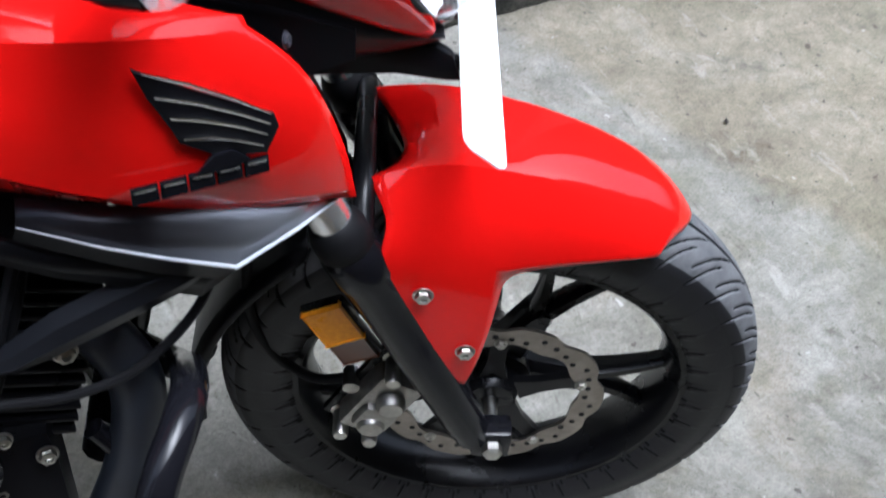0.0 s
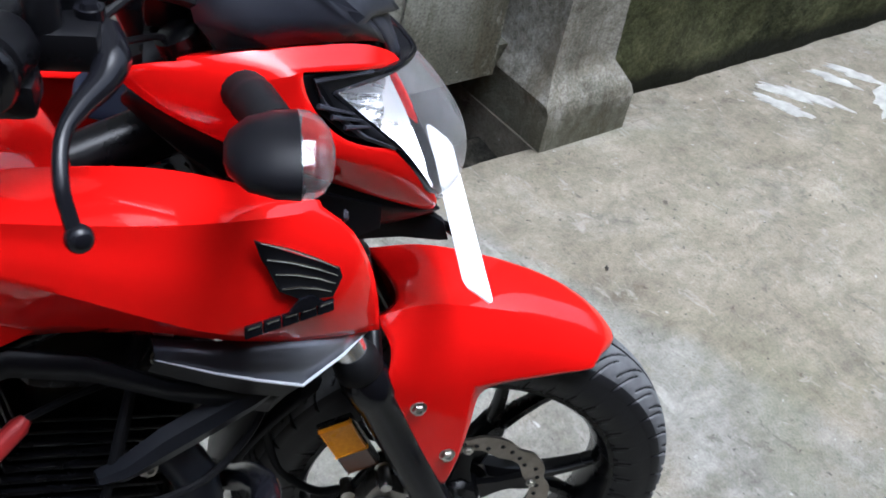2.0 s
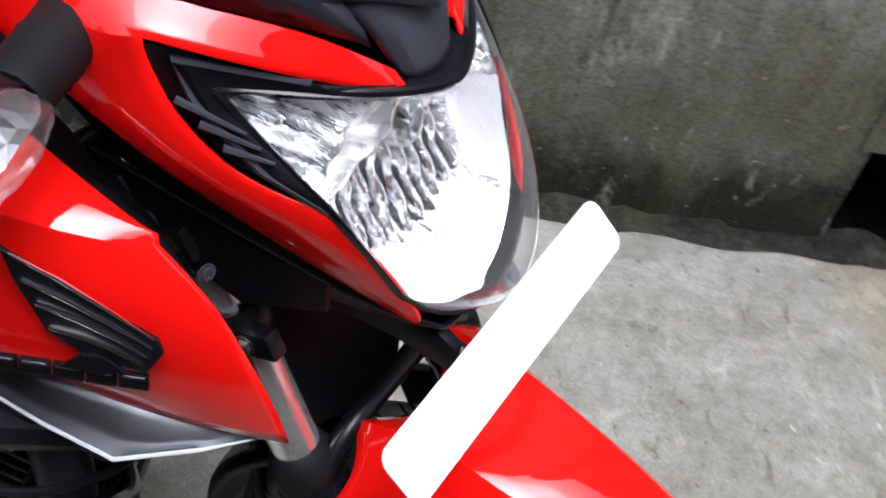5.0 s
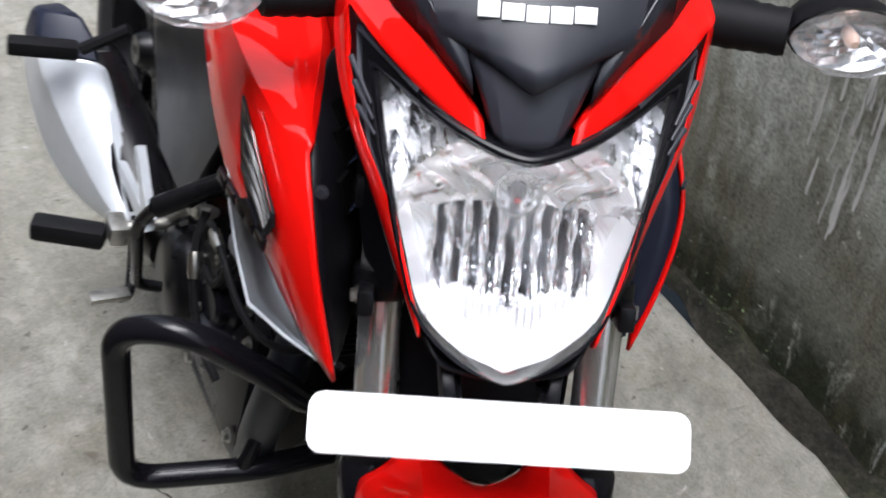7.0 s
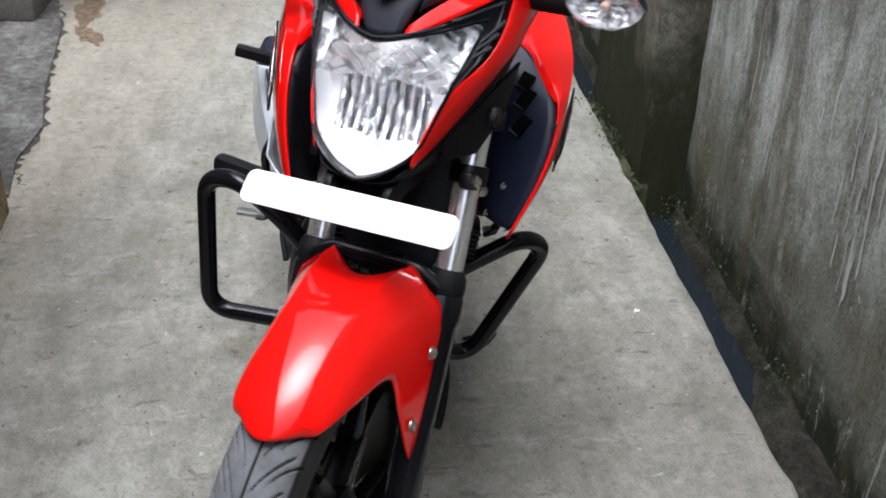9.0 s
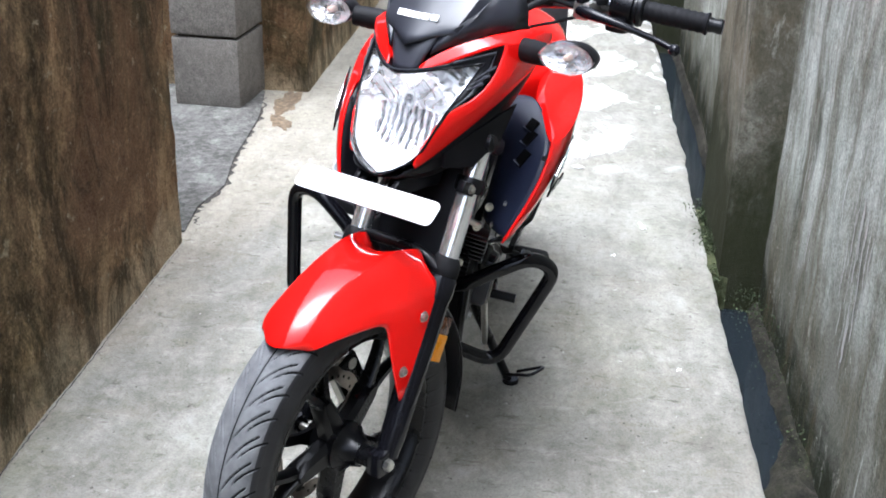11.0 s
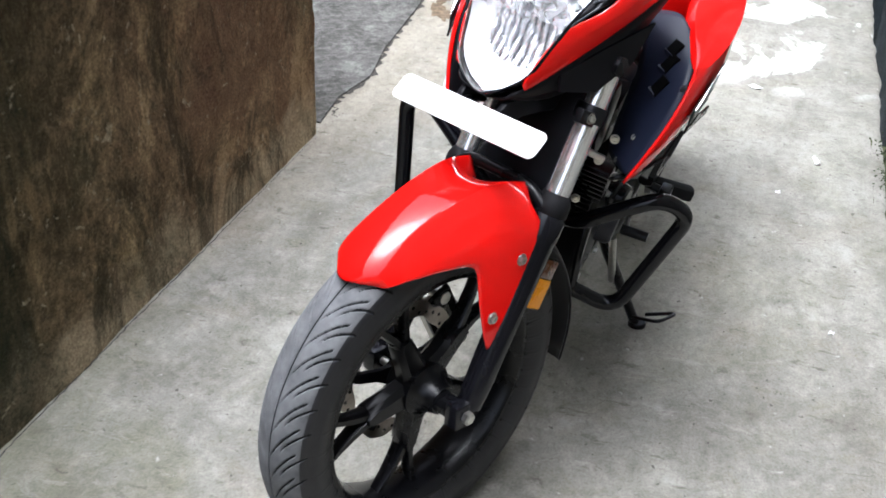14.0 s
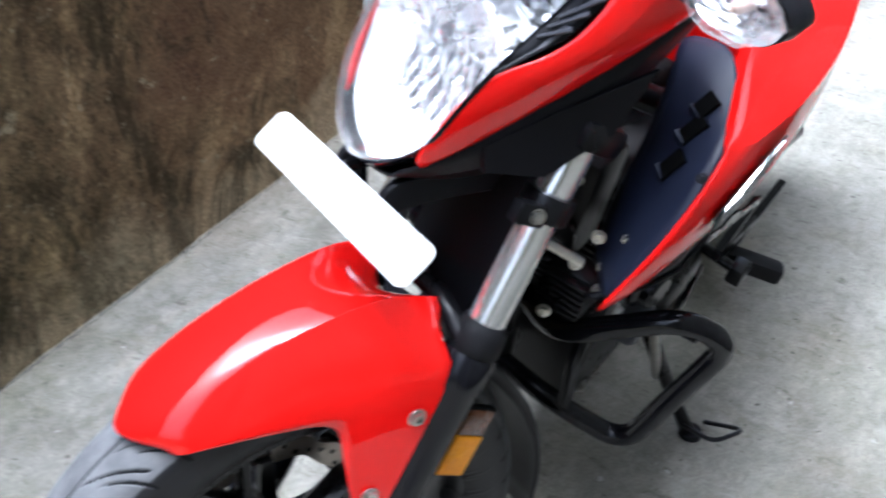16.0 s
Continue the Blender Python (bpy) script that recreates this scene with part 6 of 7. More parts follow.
    # brake fluid reservoir on the right, clamps in the middle
    bm = bmesh.new()
    lathe(bm, [(0.0001, 0.030), (0.024, 0.030), (0.027, 0.026), (0.027, 0.018), (0.024, 0.016), (0.023, -0.020), (0.0001, -0.022)], (-0.418, -0.155, 1.075), (0, 0, 1), 20)
    part("fluid_reservoir", bm, M_PLASTIC, bar, "black brake fluid reservoir")
    for y in (-0.045, 0.045):
        bm = bmesh.new()
        box(bm, (-0.020, -0.015, -0.045), (0.020, 0.015, 0.024), 0.008, Matrix.Translation((-0.350, y, 1.030)))
        part("bar_clamp", bm, M_BLACK, bar)
    # instrument pod behind the visor
    bm = bmesh.new()
    m = Matrix.Translation((-0.275, 0, 1.065)) @ pose(0, 0, 0, 0, -40, 0)
    box(bm, (-0.030, -0.070, -0.035), (0.022, 0.070, 0.045), 0.014, m)
    pod = part("instrument_pod", bm, M_PLASTIC, bike, "black instrument pod behind the visor", matrix=STEER)
    bm = bmesh.new()
    box(bm, (-0.0325, -0.055, -0.022), (-0.029, 0.055, 0.034), 0.0015, m)
    part("display", bm, M_BLACKGLOSS, pod, "dark glossy display")


handlebar()
# ---- body: tank, shrouds, frame, engine, guards and rear (these don't turn) ----
def tank():
    bm = bmesh.new()
    secs = []
    for x, w, zt, zs, zb in ((-0.470, 0.070, 0.885, 0.865, 0.800), (-0.478, 0.115, 0.910, 0.880, 0.780), (-0.500, 0.140, 0.928, 0.892, 0.770), (-0.545, 0.156, 0.956, 0.902, 0.765),
                             (-0.620, 0.168, 0.973, 0.910, 0.760), (-0.740, 0.160, 0.970, 0.902, 0.755), (-0.860, 0.128, 0.920, 0.870, 0.750), (-0.940, 0.095, 0.900, 0.840, 0.750)):
        half = [(w, zb), (w * 1.03, lerp(zb, zs, 0.6)), (w * 0.97, zs), (w * 0.80, lerp(zs, zt, 0.62)), (w * 0.45, lerp(zs, zt, 0.94))]
        secs.append([(x, -y, z) for y, z in half] + [(x, 0, zt)] + [(x, y, z) for y, z in half[::-1]])
    rows = loft(bm, secs)
    bm.faces.new(rows[0])
    ob = part("fuel_tank", bm, M_RED, bike, "glossy red fuel tank")
    s = ob.modifiers.new("round", "SUBSURF")
    s.levels = s.render_levels = 2
    bm = bmesh.new()
    lathe(bm, [(0.0001, 0.012), (0.026, 0.012), (0.031, 0.008), (0.034, 0.0), (0.034, -0.01)], (-0.62, 0, 0.973), (0.02, 0, 1), 28)
    part("filler_cap", bm, M_ALU, ob, "polished filler cap")


tank()


def shroud(s):
    """Red side shroud of the tank: upper face with the badge, a darker facet below, a front edge that runs down to a point."""
    S = lambda p: (p[0], s * p[1], p[2])
    # columns from the front edge backwards; rows from the top crease to the lower edge
    cols = [
        [(-0.288, 0.184, 0.838), (-0.253, 0.187, 0.806), (-0.231, 0.179, 0.755), (-0.217, 0.167, 0.712), (-0.206, 0.153, 0.664)],
        [(-0.306, 0.196, 0.842), (-0.278, 0.199, 0.808), (-0.258, 0.195, 0.760), (-0.247, 0.185, 0.718), (-0.238, 0.172, 0.682)],
        [(-0.345, 0.2045, 0.850), (-0.329, 0.207, 0.813), (-0.318, 0.204, 0.770), (-0.306, 0.196, 0.732), (-0.298, 0.184, 0.699)],
        [(-0.400, 0.2120, 0.861), (-0.392, 0.214, 0.826), (-0.386, 0.217, 0.786), (-0.378, 0.209, 0.737), (-0.366, 0.190, 0.718)],
        [(-0.470, 0.2125, 0.876), (-0.466, 0.213, 0.850), (-0.463, 0.217, 0.826), (-0.460, 0.214, 0.789), (-0.456, 0.158, 0.744)],
        [(-0.540, 0.2035, 0.891), (-0.540, 0.203, 0.876), (-0.540, 0.208, 0.862), (-0.543, 0.208, 0.841), (-0.550, 0.144, 0.765)],
        [(-0.620, 0.1830, 0.905), (-0.622, 0.182, 0.896), (-0.624, 0.187, 0.888), (-0.628, 0.188, 0.878), (-0.640, 0.130, 0.752)]]
    inn = [(-0.292, 0.180, 0.842), (-0.314, 0.177, 0.852), (-0.352, 0.162, 0.864), (-0.404, 0.140, 0.882), (-0.474, 0.134, 0.897), (-0.540, 0.138, 0.909), (-0.620, 0.130, 0.920)]
    skin = []
    for c, i in zip(cols, inn):
        over = tuple(lerp(a, b, 0.5) + d for a, b, d in zip(c[0], i, (0, 0, 0.006)))
        f = min(1.0, 0.15 + 0.4 * len(skin))
        skin.append([(i[0], i[1] - 0.012 * f, i[2] - 0.014 * f), i, over] + c)
    bm = bmesh.new()
    loft(bm, [[S(p) for p in c] for c in skin])
    ob = part("tank_shroud", bm, M_RED, bike, "glossy red tank shroud with a winged badge")
    lay = ob.data.attributes.new("crease_edge", "FLOAT", "EDGE")
    n = 8
    for e in ob.data.edges:
        a, b = e.vertices
        if a % n == b % n and a % n in (1, 3, 6, 7):
            lay.data[e.index].value = {1: 0.8, 3: 1.0, 6: 1.0, 7: 1.0}[a % n] if a % n != 6 or min(a, b) // n >= 2 else 0.3
        if a // n == b // n == 0:
            lay.data[e.index].value = 0.9
    shell(ob, 0.004, 2)
    # blue-black inner panel with slots, facing forward
    bm = bmesh.new()
    outer = [(-0.211, 0.151, 0.668), (-0.221, 0.164, 0.712), (-0.235, 0.175, 0.754), (-0.257, 0.183, 0.806), (-0.292, 0.179, 0.838), (-0.318, 0.176, 0.847), (-0.354, 0.163, 0.858), (-0.405, 0.128, 0.877)]
    mid = [(-0.245, 0.130, 0.668), (-0.258, 0.134, 0.715), (-0.272, 0.137, 0.758), (-0.292, 0.138, 0.797), (-0.316, 0.138, 0.827), (-0.337, 0.136, 0.845), (-0.366, 0.128, 0.858), (-0.415, 0.105, 0.870)]
    inner = [(-0.300, 0.098, 0.655), (-0.312, 0.096, 0.700), (-0.322, 0.096, 0.742), (-0.335, 0.096, 0.780), (-0.352, 0.092, 0.806), (-0.372, 0.086, 0.826), (-0.395, 0.078, 0.842), (-0.430, 0.065, 0.855)]
    loft(bm, [[S(p) for p in r] for r in (outer, mid, inner)])
    # Right panel's shade is put into its material; the left keeps its blue-black.
    pn = part("inner_panel", bm, M_NAVY if s > 0 else M_PLASTIC, ob, "blue-black plastic inner panel with slots")
    shell(pn, 0.003, 2)
    for i in (3, 4, 5):
        c = Vector(S(mid[i])).lerp(Vector(S(outer[i])), 0.04)
        across = (Vector(S(outer[i])) - Vector(S(inner[i]))).normalized()
        along = (Vector(S(mid[i + 1])) - Vector(S(mid[i - 1]))).normalized()
        n = across.cross(along).normalized()
        if n.x < 0:
            n = -n
        # A black plate stands in for the shade inside the slot.
        bm = bmesh.new()
        q = [c + across * (a * 0.0085 + b * 0.008) + along * (b * 0.0150 - a * 0.003) - n * 0.0040 for a, b in ((-1, -1), (1, -1), (1, 1), (-1, 1))]
        plate_poly(bm, q, n * 0.0046)
        part("slot", bm, M_SLOTSHADE, pn)
        bm = bmesh.new()
        loft(bm, [[q[0] - along * 0.004 + n * 0.002, q[1] - along * 0.004 + n * 0.002], [q[0] + n * 0.0075 + along * 0.002, q[1] + n * 0.0055 + along * 0.002], [q[0] + along * 0.007 + n * 0.003, q[1] + along * 0.005 + n * 0.003]])
        part("slot_lip", bm, M_NAVY, pn)
    bolt("panel_bolt", (-0.262, s * 0.178, 0.820), (0.75, s * 0.6, 0.1), 0.0045, 0.003, pn, M_DARKGREY)
    # winged badge: a dark fan with bright feather ridges, and five lettering blocks below
    bm = bmesh.new()
    fan = [(-0.368, 0.840), (-0.330, 0.815), (-0.281, 0.785), (-0.278, 0.774), (-0.288, 0.756), (-0.322, 0.765), (-0.345, 0.782), (-0.352, 0.802), (-0.361, 0.818)]
    yf = lambda x, z: 0.2085 + (x + 0.33) * -0.13 - abs(z - 0.80) * 0.03 + 0.0012
    plate_poly(bm, [(x, s * yf(x, z), z) for x, z in fan], (0, s * 0.003, 0), 0.001)
    bd = part("wing_badge", bm, M_PLASTIC, ob, "black winged badge with bright ridges")
    for k, (a, b) in enumerate((((-0.366, 0.838), (-0.280, 0.783)), ((-0.360, 0.820), (-0.281, 0.776)), ((-0.352, 0.803), (-0.284, 0.769)), ((-0.345, 0.785), (-0.288, 0.762)))):
        bm = bmesh.new()
        pts = []
        for t in (0.04, 0.35, 0.7, 0.96):
            x, z = lerp(a[0], b[0], t), lerp(a[1], b[1], t) + 0.004 * math.sin(t * math.pi)
            pts.append((x, s * (yf(x, z) + 0.0035), z))
        tube(bm, pts, [0.0008, 0.0013, 0.0012, 0.0006], 6)
        part("badge_ridge", bm, M_CHROME, bd)
    bm = bmesh.new()
    plate_poly(bm, [(-0.338, s * 0.2125, 0.7565), (-0.325, s * 0.2110, 0.768), (-0.312, s * 0.2090, 0.768), (-0.300, s * 0.2070, 0.7575), (-0.312, s * 0.2085, 0.7535)], (0, s * 0.003, 0))
    part("badge_foot", bm, M_BLACKGLOSS, bd)
    for k in range(5):
        x0, x1 = lerp(-0.381, -0.286, (k + 0.03) / 5), lerp(-0.381, -0.286, (k + 0.96) / 5)
        zz = lambda x: lerp(0.7535, 0.7470, (x + 0.381) / 0.095)
        yy = lambda x: lerp(0.2160, 0.2010, (x + 0.381) / 0.095) + 0.0008
        bm = bmesh.new()
        plate_poly(bm, [(x0, s * yy(x0), zz(x0) - 0.0062), (x1, s * yy(x1), zz(x1) - 0.0062), (x1, s * yy(x1), zz(x1) + 0.0062), (x0, s * yy(x0), zz(x0) + 0.0062)], (0, s * 0.0035, 0), 0.0010)
        lb = part("lettering_block", bm, M_BLACKGLOSS, bd, "raised black lettering")
        bm = bmesh.new()
        tube(bm, [(lerp(x0, x1, f), s * (yy(lerp(x0, x1, f)) + 0.0036), zz(lerp(x0, x1, f)) + 0.0040) for f in (0.12, 0.88)], 0.0010, 6)
        part("bright_edge", bm, M_CHROME, lb)
    # gunmetal lower trim with its sharp bright edge
    up = [(-0.216, 0.150, 0.674), (-0.255, 0.170, 0.688), (-0.300, 0.183, 0.701), (-0.358, 0.190, 0.721), (-0.400, 0.184, 0.731), (-0.446, 0.172, 0.742)]
    edge = [(-0.222, 0.155, 0.668), (-0.262, 0.179, 0.668), (-0.314, 0.194, 0.659), (-0.360, 0.197, 0.683), (-0.400, 0.196, 0.704), (-0.450, 0.188, 0.730)]
    low = [(-0.228, 0.142, 0.654), (-0.270, 0.160, 0.646), (-0.322, 0.172, 0.634), (-0.366, 0.176, 0.656), (-0.404, 0.178, 0.680), (-0.454, 0.176, 0.712)]
    if s > 0:
        edge = [tuple(lerp(a, b, 0.5) for a, b in zip(p, q)) for p, q in zip(edge, up)]
        low = [tuple(lerp(a, b, 0.5) for a, b in zip(p, q)) for p, q in zip(low, up)]
    bm = bmesh.new()
    loft(bm, [[S(p) for p in r] for r in (up, edge)])
    # Right tip holds sky reflection as silver colour; the left copy is plain dark.
    tr = part("lower_trim", bm, M_FADE if s < 0 else M_ARM, ob, "gunmetal lower trim that turns silver at its tip" if s < 0 else "dark lower trim")
    shell(tr, 0.003, 0)
    bm = bmesh.new()
    loft(bm, [[S(p) for p in r] for r in (edge, low)])
    part("trim_underside", bm, M_PLASTIC, tr)
    bm = bmesh.new()
    tube(bm, [S((p[0], p[1] + 0.0005, p[2])) for p in edge], [0.0006, 0.0016, 0.0018, 0.0015, 0.0011, 0.0006], 6)
    part("trim_edge", bm, M_SILVER if s < 0 else M_PLASTIC, tr)
    # black under-panel that sweeps back, and its slanting arm
    bm = bmesh.new()
    a = [(-0.228, 0.140, 0.656), (-0.330, 0.170, 0.638), (-0.434, 0.174, 0.690), (-0.500, 0.166, 0.734), (-0.560, 0.150, 0.752), (-0.650, 0.138, 0.736)]
    b = [(-0.240, 0.128, 0.640), (-0.335, 0.160, 0.612), (-0.434, 0.168, 0.668), (-0.500, 0.162, 0.708), (-0.562, 0.150, 0.726), (-0.652, 0.138, 0.708)]
    loft(bm, [[S(p) for p in r] for r in (a, b)])
    up_ = part("under_panel", bm, M_PLASTIC, ob, "black plastic edge panel")
    shell(up_, 0.006, 0)
    bm = bmesh.new()
    secs = []
    for x, y, z, w in ((-0.318, 0.170, 0.652, 0.008), (-0.352, 0.170, 0.640, 0.015), (-0.400, 0.167, 0.624, 0.017), (-0.440, 0.162, 0.608, 0.017), (-0.476, 0.156, 0.590, 0.012), (-0.500, 0.148, 0.584, 0.006)):
        secs.append([S((x, y - 0.012, z + w)), S((x, y, z + w * 0.6)), S((x, y + 0.003, z - w * 0.2)), S((x, y - 0.004, z - w)), S((x, y - 0.014, z - w))])
    capped_loft(bm, secs)
    part("side_arm", bm, M_ARM, ob, "satin dark side arm")


def fading_silver():
    """A printed fade with sky reflection put into it: silver at the front tip, gunmetal further back."""
    m, nt, b = node_mat("fading_silver_sheen_paint", 0.30, 0.65)
    c = blend(nt, (0.30, 0.31, 0.335), (0.030, 0.029, 0.036), span(nt, (-1, 0, 0), 0.300, 0.15, 0.02, 30))
    nt.links.new(c, b.inputs["Base Color"])
    bump(nt, b, noise_tex(nt, 900, 3), 0.1, 0.0004)
    return m


M_FADE = fading_silver()
M_ARM = simple("satin_black_plastic", (0.009, 0.010, 0.013), 0.34, grain=0.1, spec=0.3)
M_SLOTSHADE = simple("slot_shade", (0.002, 0.002, 0.002), 0.9, spec=0.05)
shroud(-1)
shroud(1)


def frame_and_engine():
    # frame: head, backbone, down tube, cradle
    bm = bmesh.new()
    tube(bm, [(-0.275, 0, 0.74), (-0.37, 0, 0.95)], 0.030, 16)
    tube(bm, [(-0.34, 0, 0.86), (-0.62, 0, 0.80), (-0.90, 0, 0.70), (-1.0, 0, 0.55)], 0.028, 12)
    tube(bm, round_path([(-0.29, 0, 0.78), (-0.37, 0, 0.50), (-0.42, 0, 0.32)], 0.05), 0.022, 12)
    for s in (-1, 1):
        tube(bm, round_path([(-0.36, 0, 0.80), (-0.45, s * 0.11, 0.76), (-0.80, s * 0.12, 0.70), (-0.92, s * 0.10, 0.45), (-0.90, s * 0.10, 0.34)], 0.08), 0.016, 10)
        tube(bm, round_path([(-0.80, s * 0.11, 0.70), (-1.15, s * 0.11, 0.76), (-1.55, s * 0.07, 0.86)], 0.08), 0.013, 10)
        tube(bm, round_path([(-0.92, s * 0.10, 0.46), (-1.15, s * 0.10, 0.72)], 0.05), 0.012, 10)
    fr = part("frame", bm, M_BLACK, bike, "black tubular steel frame")
    # engine: finned cylinder leaning forward, crankcase, covers
    bm = bmesh.new()
    box(bm, (-0.80, -0.115, 0.255), (-0.455, 0.115, 0.475), 0.035)
    box(bm, (-0.74, -0.10, 0.22), (-0.52, 0.10, 0.27), 0.02)
    eng = part("engine", bm, M_BLACK, bike, "black air-cooled engine")
    m = Matrix.Translation((-0.525, 0, 0.46)) @ pose(0, 0, 0, 0, 18, 0)
    bm = bmesh.new()
    box(bm, (-0.060, -0.070, 0.0), (0.060, 0.070, 0.19), 0.012, m)
    part("cylinder", bm, M_BLACK, eng)
    for k in range(12):
        bm = bmesh.new()
        z = 0.012 + 0.0135 * k
        box(bm, (-0.082, -0.094, z - 0.0022), (0.082, 0.094, z + 0.0022), 0.001, m)
        part("cooling_fin", bm, M_BLACK, eng)
    bm = bmesh.new()
    box(bm, (-0.080, -0.088, 0.185), (0.080, 0.088, 0.262), 0.020, m)
    part("rocker_cover", bm, M_BLACK, eng, "black rocker cover")
    for s in (-1, 1):
        bm = bmesh.new()
        lathe(bm, [(0.0001, 0.032), (0.055, 0.030), (0.068, 0.020), (0.075, 0.0), (0.075, -0.02)], (-0.70, s * 0.115, 0.350), (0, s, 0), 28)
        part("clutch_cover" if s < 0 else "alternator_cover", bm, M_BLACK, eng, "round black engine cover")
        bm = bmesh.new()
        lathe(bm, [(0.0001, 0.034), (0.028, 0.033), (0.034, 0.026), (0.036, 0.0)], (-0.545, s * 0.112, 0.385), (0, s, 0), 24)
        part("oil_cap", bm, M_DARKGREY, eng)
        # stubby gloss-black cover on the cylinder side, ringed with bolts
        bm = bmesh.new()
        lathe(bm, [(0.0001, 0.046), (0.022, 0.046), (0.027, 0.042), (0.029, 0.030), (0.036, 0.026), (0.038, 0.020), (0.038, -0.02)], (-0.545, s * 0.100, 0.455), (0.15, s, 0), 28)
        cc = part("cam_cover", bm, M_BLACKGLOSS, eng, "gloss black round cover")
        for k in range(5):
            a = 2 * math.pi * k / 5 + 0.4
            bolt("cover_bolt", (-0.545 + 0.050 * math.cos(a), s * 0.108, 0.455 + 0.050 * math.sin(a)), (0, s, 0), 0.0055, 0.007, eng)
        for k in range(7):
            a = 2 * math.pi * k / 7 + 0.2
            bolt("cover_bolt", (-0.70 + 0.071 * math.cos(a), s * 0.118, 0.350 + 0.071 * math.sin(a)), (0, s, 0), 0.0050, 0.010, eng)
        for k, (x, z) in enumerate(((-0.47, 0.45), (-0.47, 0.30), (-0.60, 0.465), (-0.79, 0.44), (-0.64, 0.265))):
            bolt("engine_bolt", (x, s * 0.114, z), (0, s, 0), 0.007, 0.007, eng)
        bolt("cylinder_bolt", m @ Vector((0.06, s * 0.094, 0.10)), (0, s, 0), 0.008, 0.008, eng)
        bolt("cover_bolt", m @ Vector((0.045, s * 0.088, 0.225)), (0, s, 0), 0.008, 0.008, eng)
    # red spark plug cap with its lead
    bm = bmesh.new()
    tube(bm, [(-0.600, -0.118, 0.612), (-0.580, -0.120, 0.632), (-0.555, -0.118, 0.650), (-0.548, -0.116, 0.655)], [0.0085, 0.0105, 0.0095, 0.006], 12)
    part("plug_cap", bm, simple_red, eng, "red rubber spark plug cap")
    bm = bmesh.new()
    tube(bm, smooth_path([(-0.550, -0.116, 0.654), (-0.51, -0.118, 0.665), (-0.46, -0.115, 0.672), (-0.42, -0.09, 0.69), (-0.40, -0.03, 0.72)], 8), 0.0038, 8)
    part("plug_lead", bm, M_GRIP, eng)
    # carburettor side, cables
    bm = bmesh.new()
    box(bm, (-0.74, -0.06, 0.56), (-0.62, 0.06, 0.68), 0.025)
    part("throttle_body", bm, M_ALU, eng)
    for y, dz in ((-0.125, 0.0), (-0.135, 0.03)):
        bm = bmesh.new()
        tube(bm, smooth_path([(-0.43, y * 0.7, 0.70), (-0.47, y, 0.60 + dz), (-0.52, y - 0.01, 0.50), (-0.58, y - 0.005, 0.44 + dz)], 8), 0.005, 8)
        part("engine_cable", bm, M_GRIP, eng)
    # alloy bracket and a braided hose on the right of the engine
    bm = bmesh.new()
    tube(bm, smooth_path([(-0.775, -0.128, 0.398), (-0.735, -0.132, 0.432), (-0.705, -0.126, 0.468), (-0.660, -0.130, 0.492), (-0.621, -0.126, 0.519)], 5), [0.006, 0.008, 0.011, 0.012, 0.010, 0.009, 0.010, 0.012, 0.010, 0.008, 0.009, 0.011, 0.012, 0.012, 0.011, 0.010, 0.010, 0.009, 0.009, 0.008, 0.007], 8)
    br = part("engine_bracket", bm, M_ALU, eng, "bare alloy bracket on the engine")
    bolt("bracket_bolt", (-0.715, -0.140, 0.458), (0, -1, 0.3), 0.007, 0.006, eng)
    bolt("bracket_bolt", (-0.640, -0.138, 0.505), (0, -1, 0.3), 0.007, 0.006, eng)
    bm = bmesh.new()
    tube(bm, smooth_path([(-0.610, -0.140, 0.530), (-0.590, -0.152, 0.500), (-0.565, -0.155, 0.455), (-0.530, -0.150, 0.405), (-0.490, -0.135, 0.375)], 6), 0.0055, 8)
    part("hose", bm, M_GRIP, eng)
    bm = bmesh.new()
    lathe(bm, [(0.0001, 0.016), (0.007, 0.016), (0.008, 0.010), (0.008, -0.010), (0.006, -0.016)], (-0.578, -0.154, 0.478), (0.5, -0.05, -0.85), 10)
    part("hose_union", bm, M_STEEL, eng, "steel hose union")
    # clutch cable with its steel adjuster, sweeping forward past the cylinder
    bm = bmesh.new()
    tube(bm, smooth_path([(-0.600, -0.140, 0.500), (-0.560, -0.150, 0.552), (-0.500, -0.152, 0.553), (-0.440, -0.150, 0.540), (-0.380, -0.140, 0.545), (-0.320, -0.120, 0.590), (-0.300, -0.085, 0.680)], 8), 0.0042, 8)
    part("clutch_cable", bm, M_GRIP, eng, "black clutch cable")
    bm = bmesh.new()
    tube(bm, [(-0.545, -0.151, 0.553), (-0.530, -0.152, 0.5535), (-0.515, -0.152, 0.553)], [0.0068, 0.0074, 0.0062], 10)
    part("cable_adjuster", bm, M_STEEL, eng, "steel cable adjuster")
    # horn and regulator behind the fork
    bm = bmesh.new()
    lathe(bm, [(0.0001, 0.014), (0.030, 0.012), (0.040, 0.004), (0.040, -0.006), (0.020, -0.022), (0.0001, -0.022)], (-0.270, 0.045, 0.660), (1, 0.3, -0.1), 24)
    part("horn", bm, M_BLACK, fr, "black disc horn")
    bm = bmesh.new()
    box(bm, (-0.36, -0.085, 0.62), (-0.28, 0.085, 0.76), 0.02)
    part("head_cover", bm, M_PLASTIC, fr, "black plastic cover behind the fork")
    for y, z in ((0.062, 0.735), (0.035, 0.700), (-0.060, 0.735), (0.066, 0.665), (-0.030, 0.690)):
        bolt("cover_screw", (-0.281, y, z), (1, 0, 0.1), 0.0055, 0.005, fr)
    # finned regulator and small fasteners seen past the left fork tube
    bm = bmesh.new()
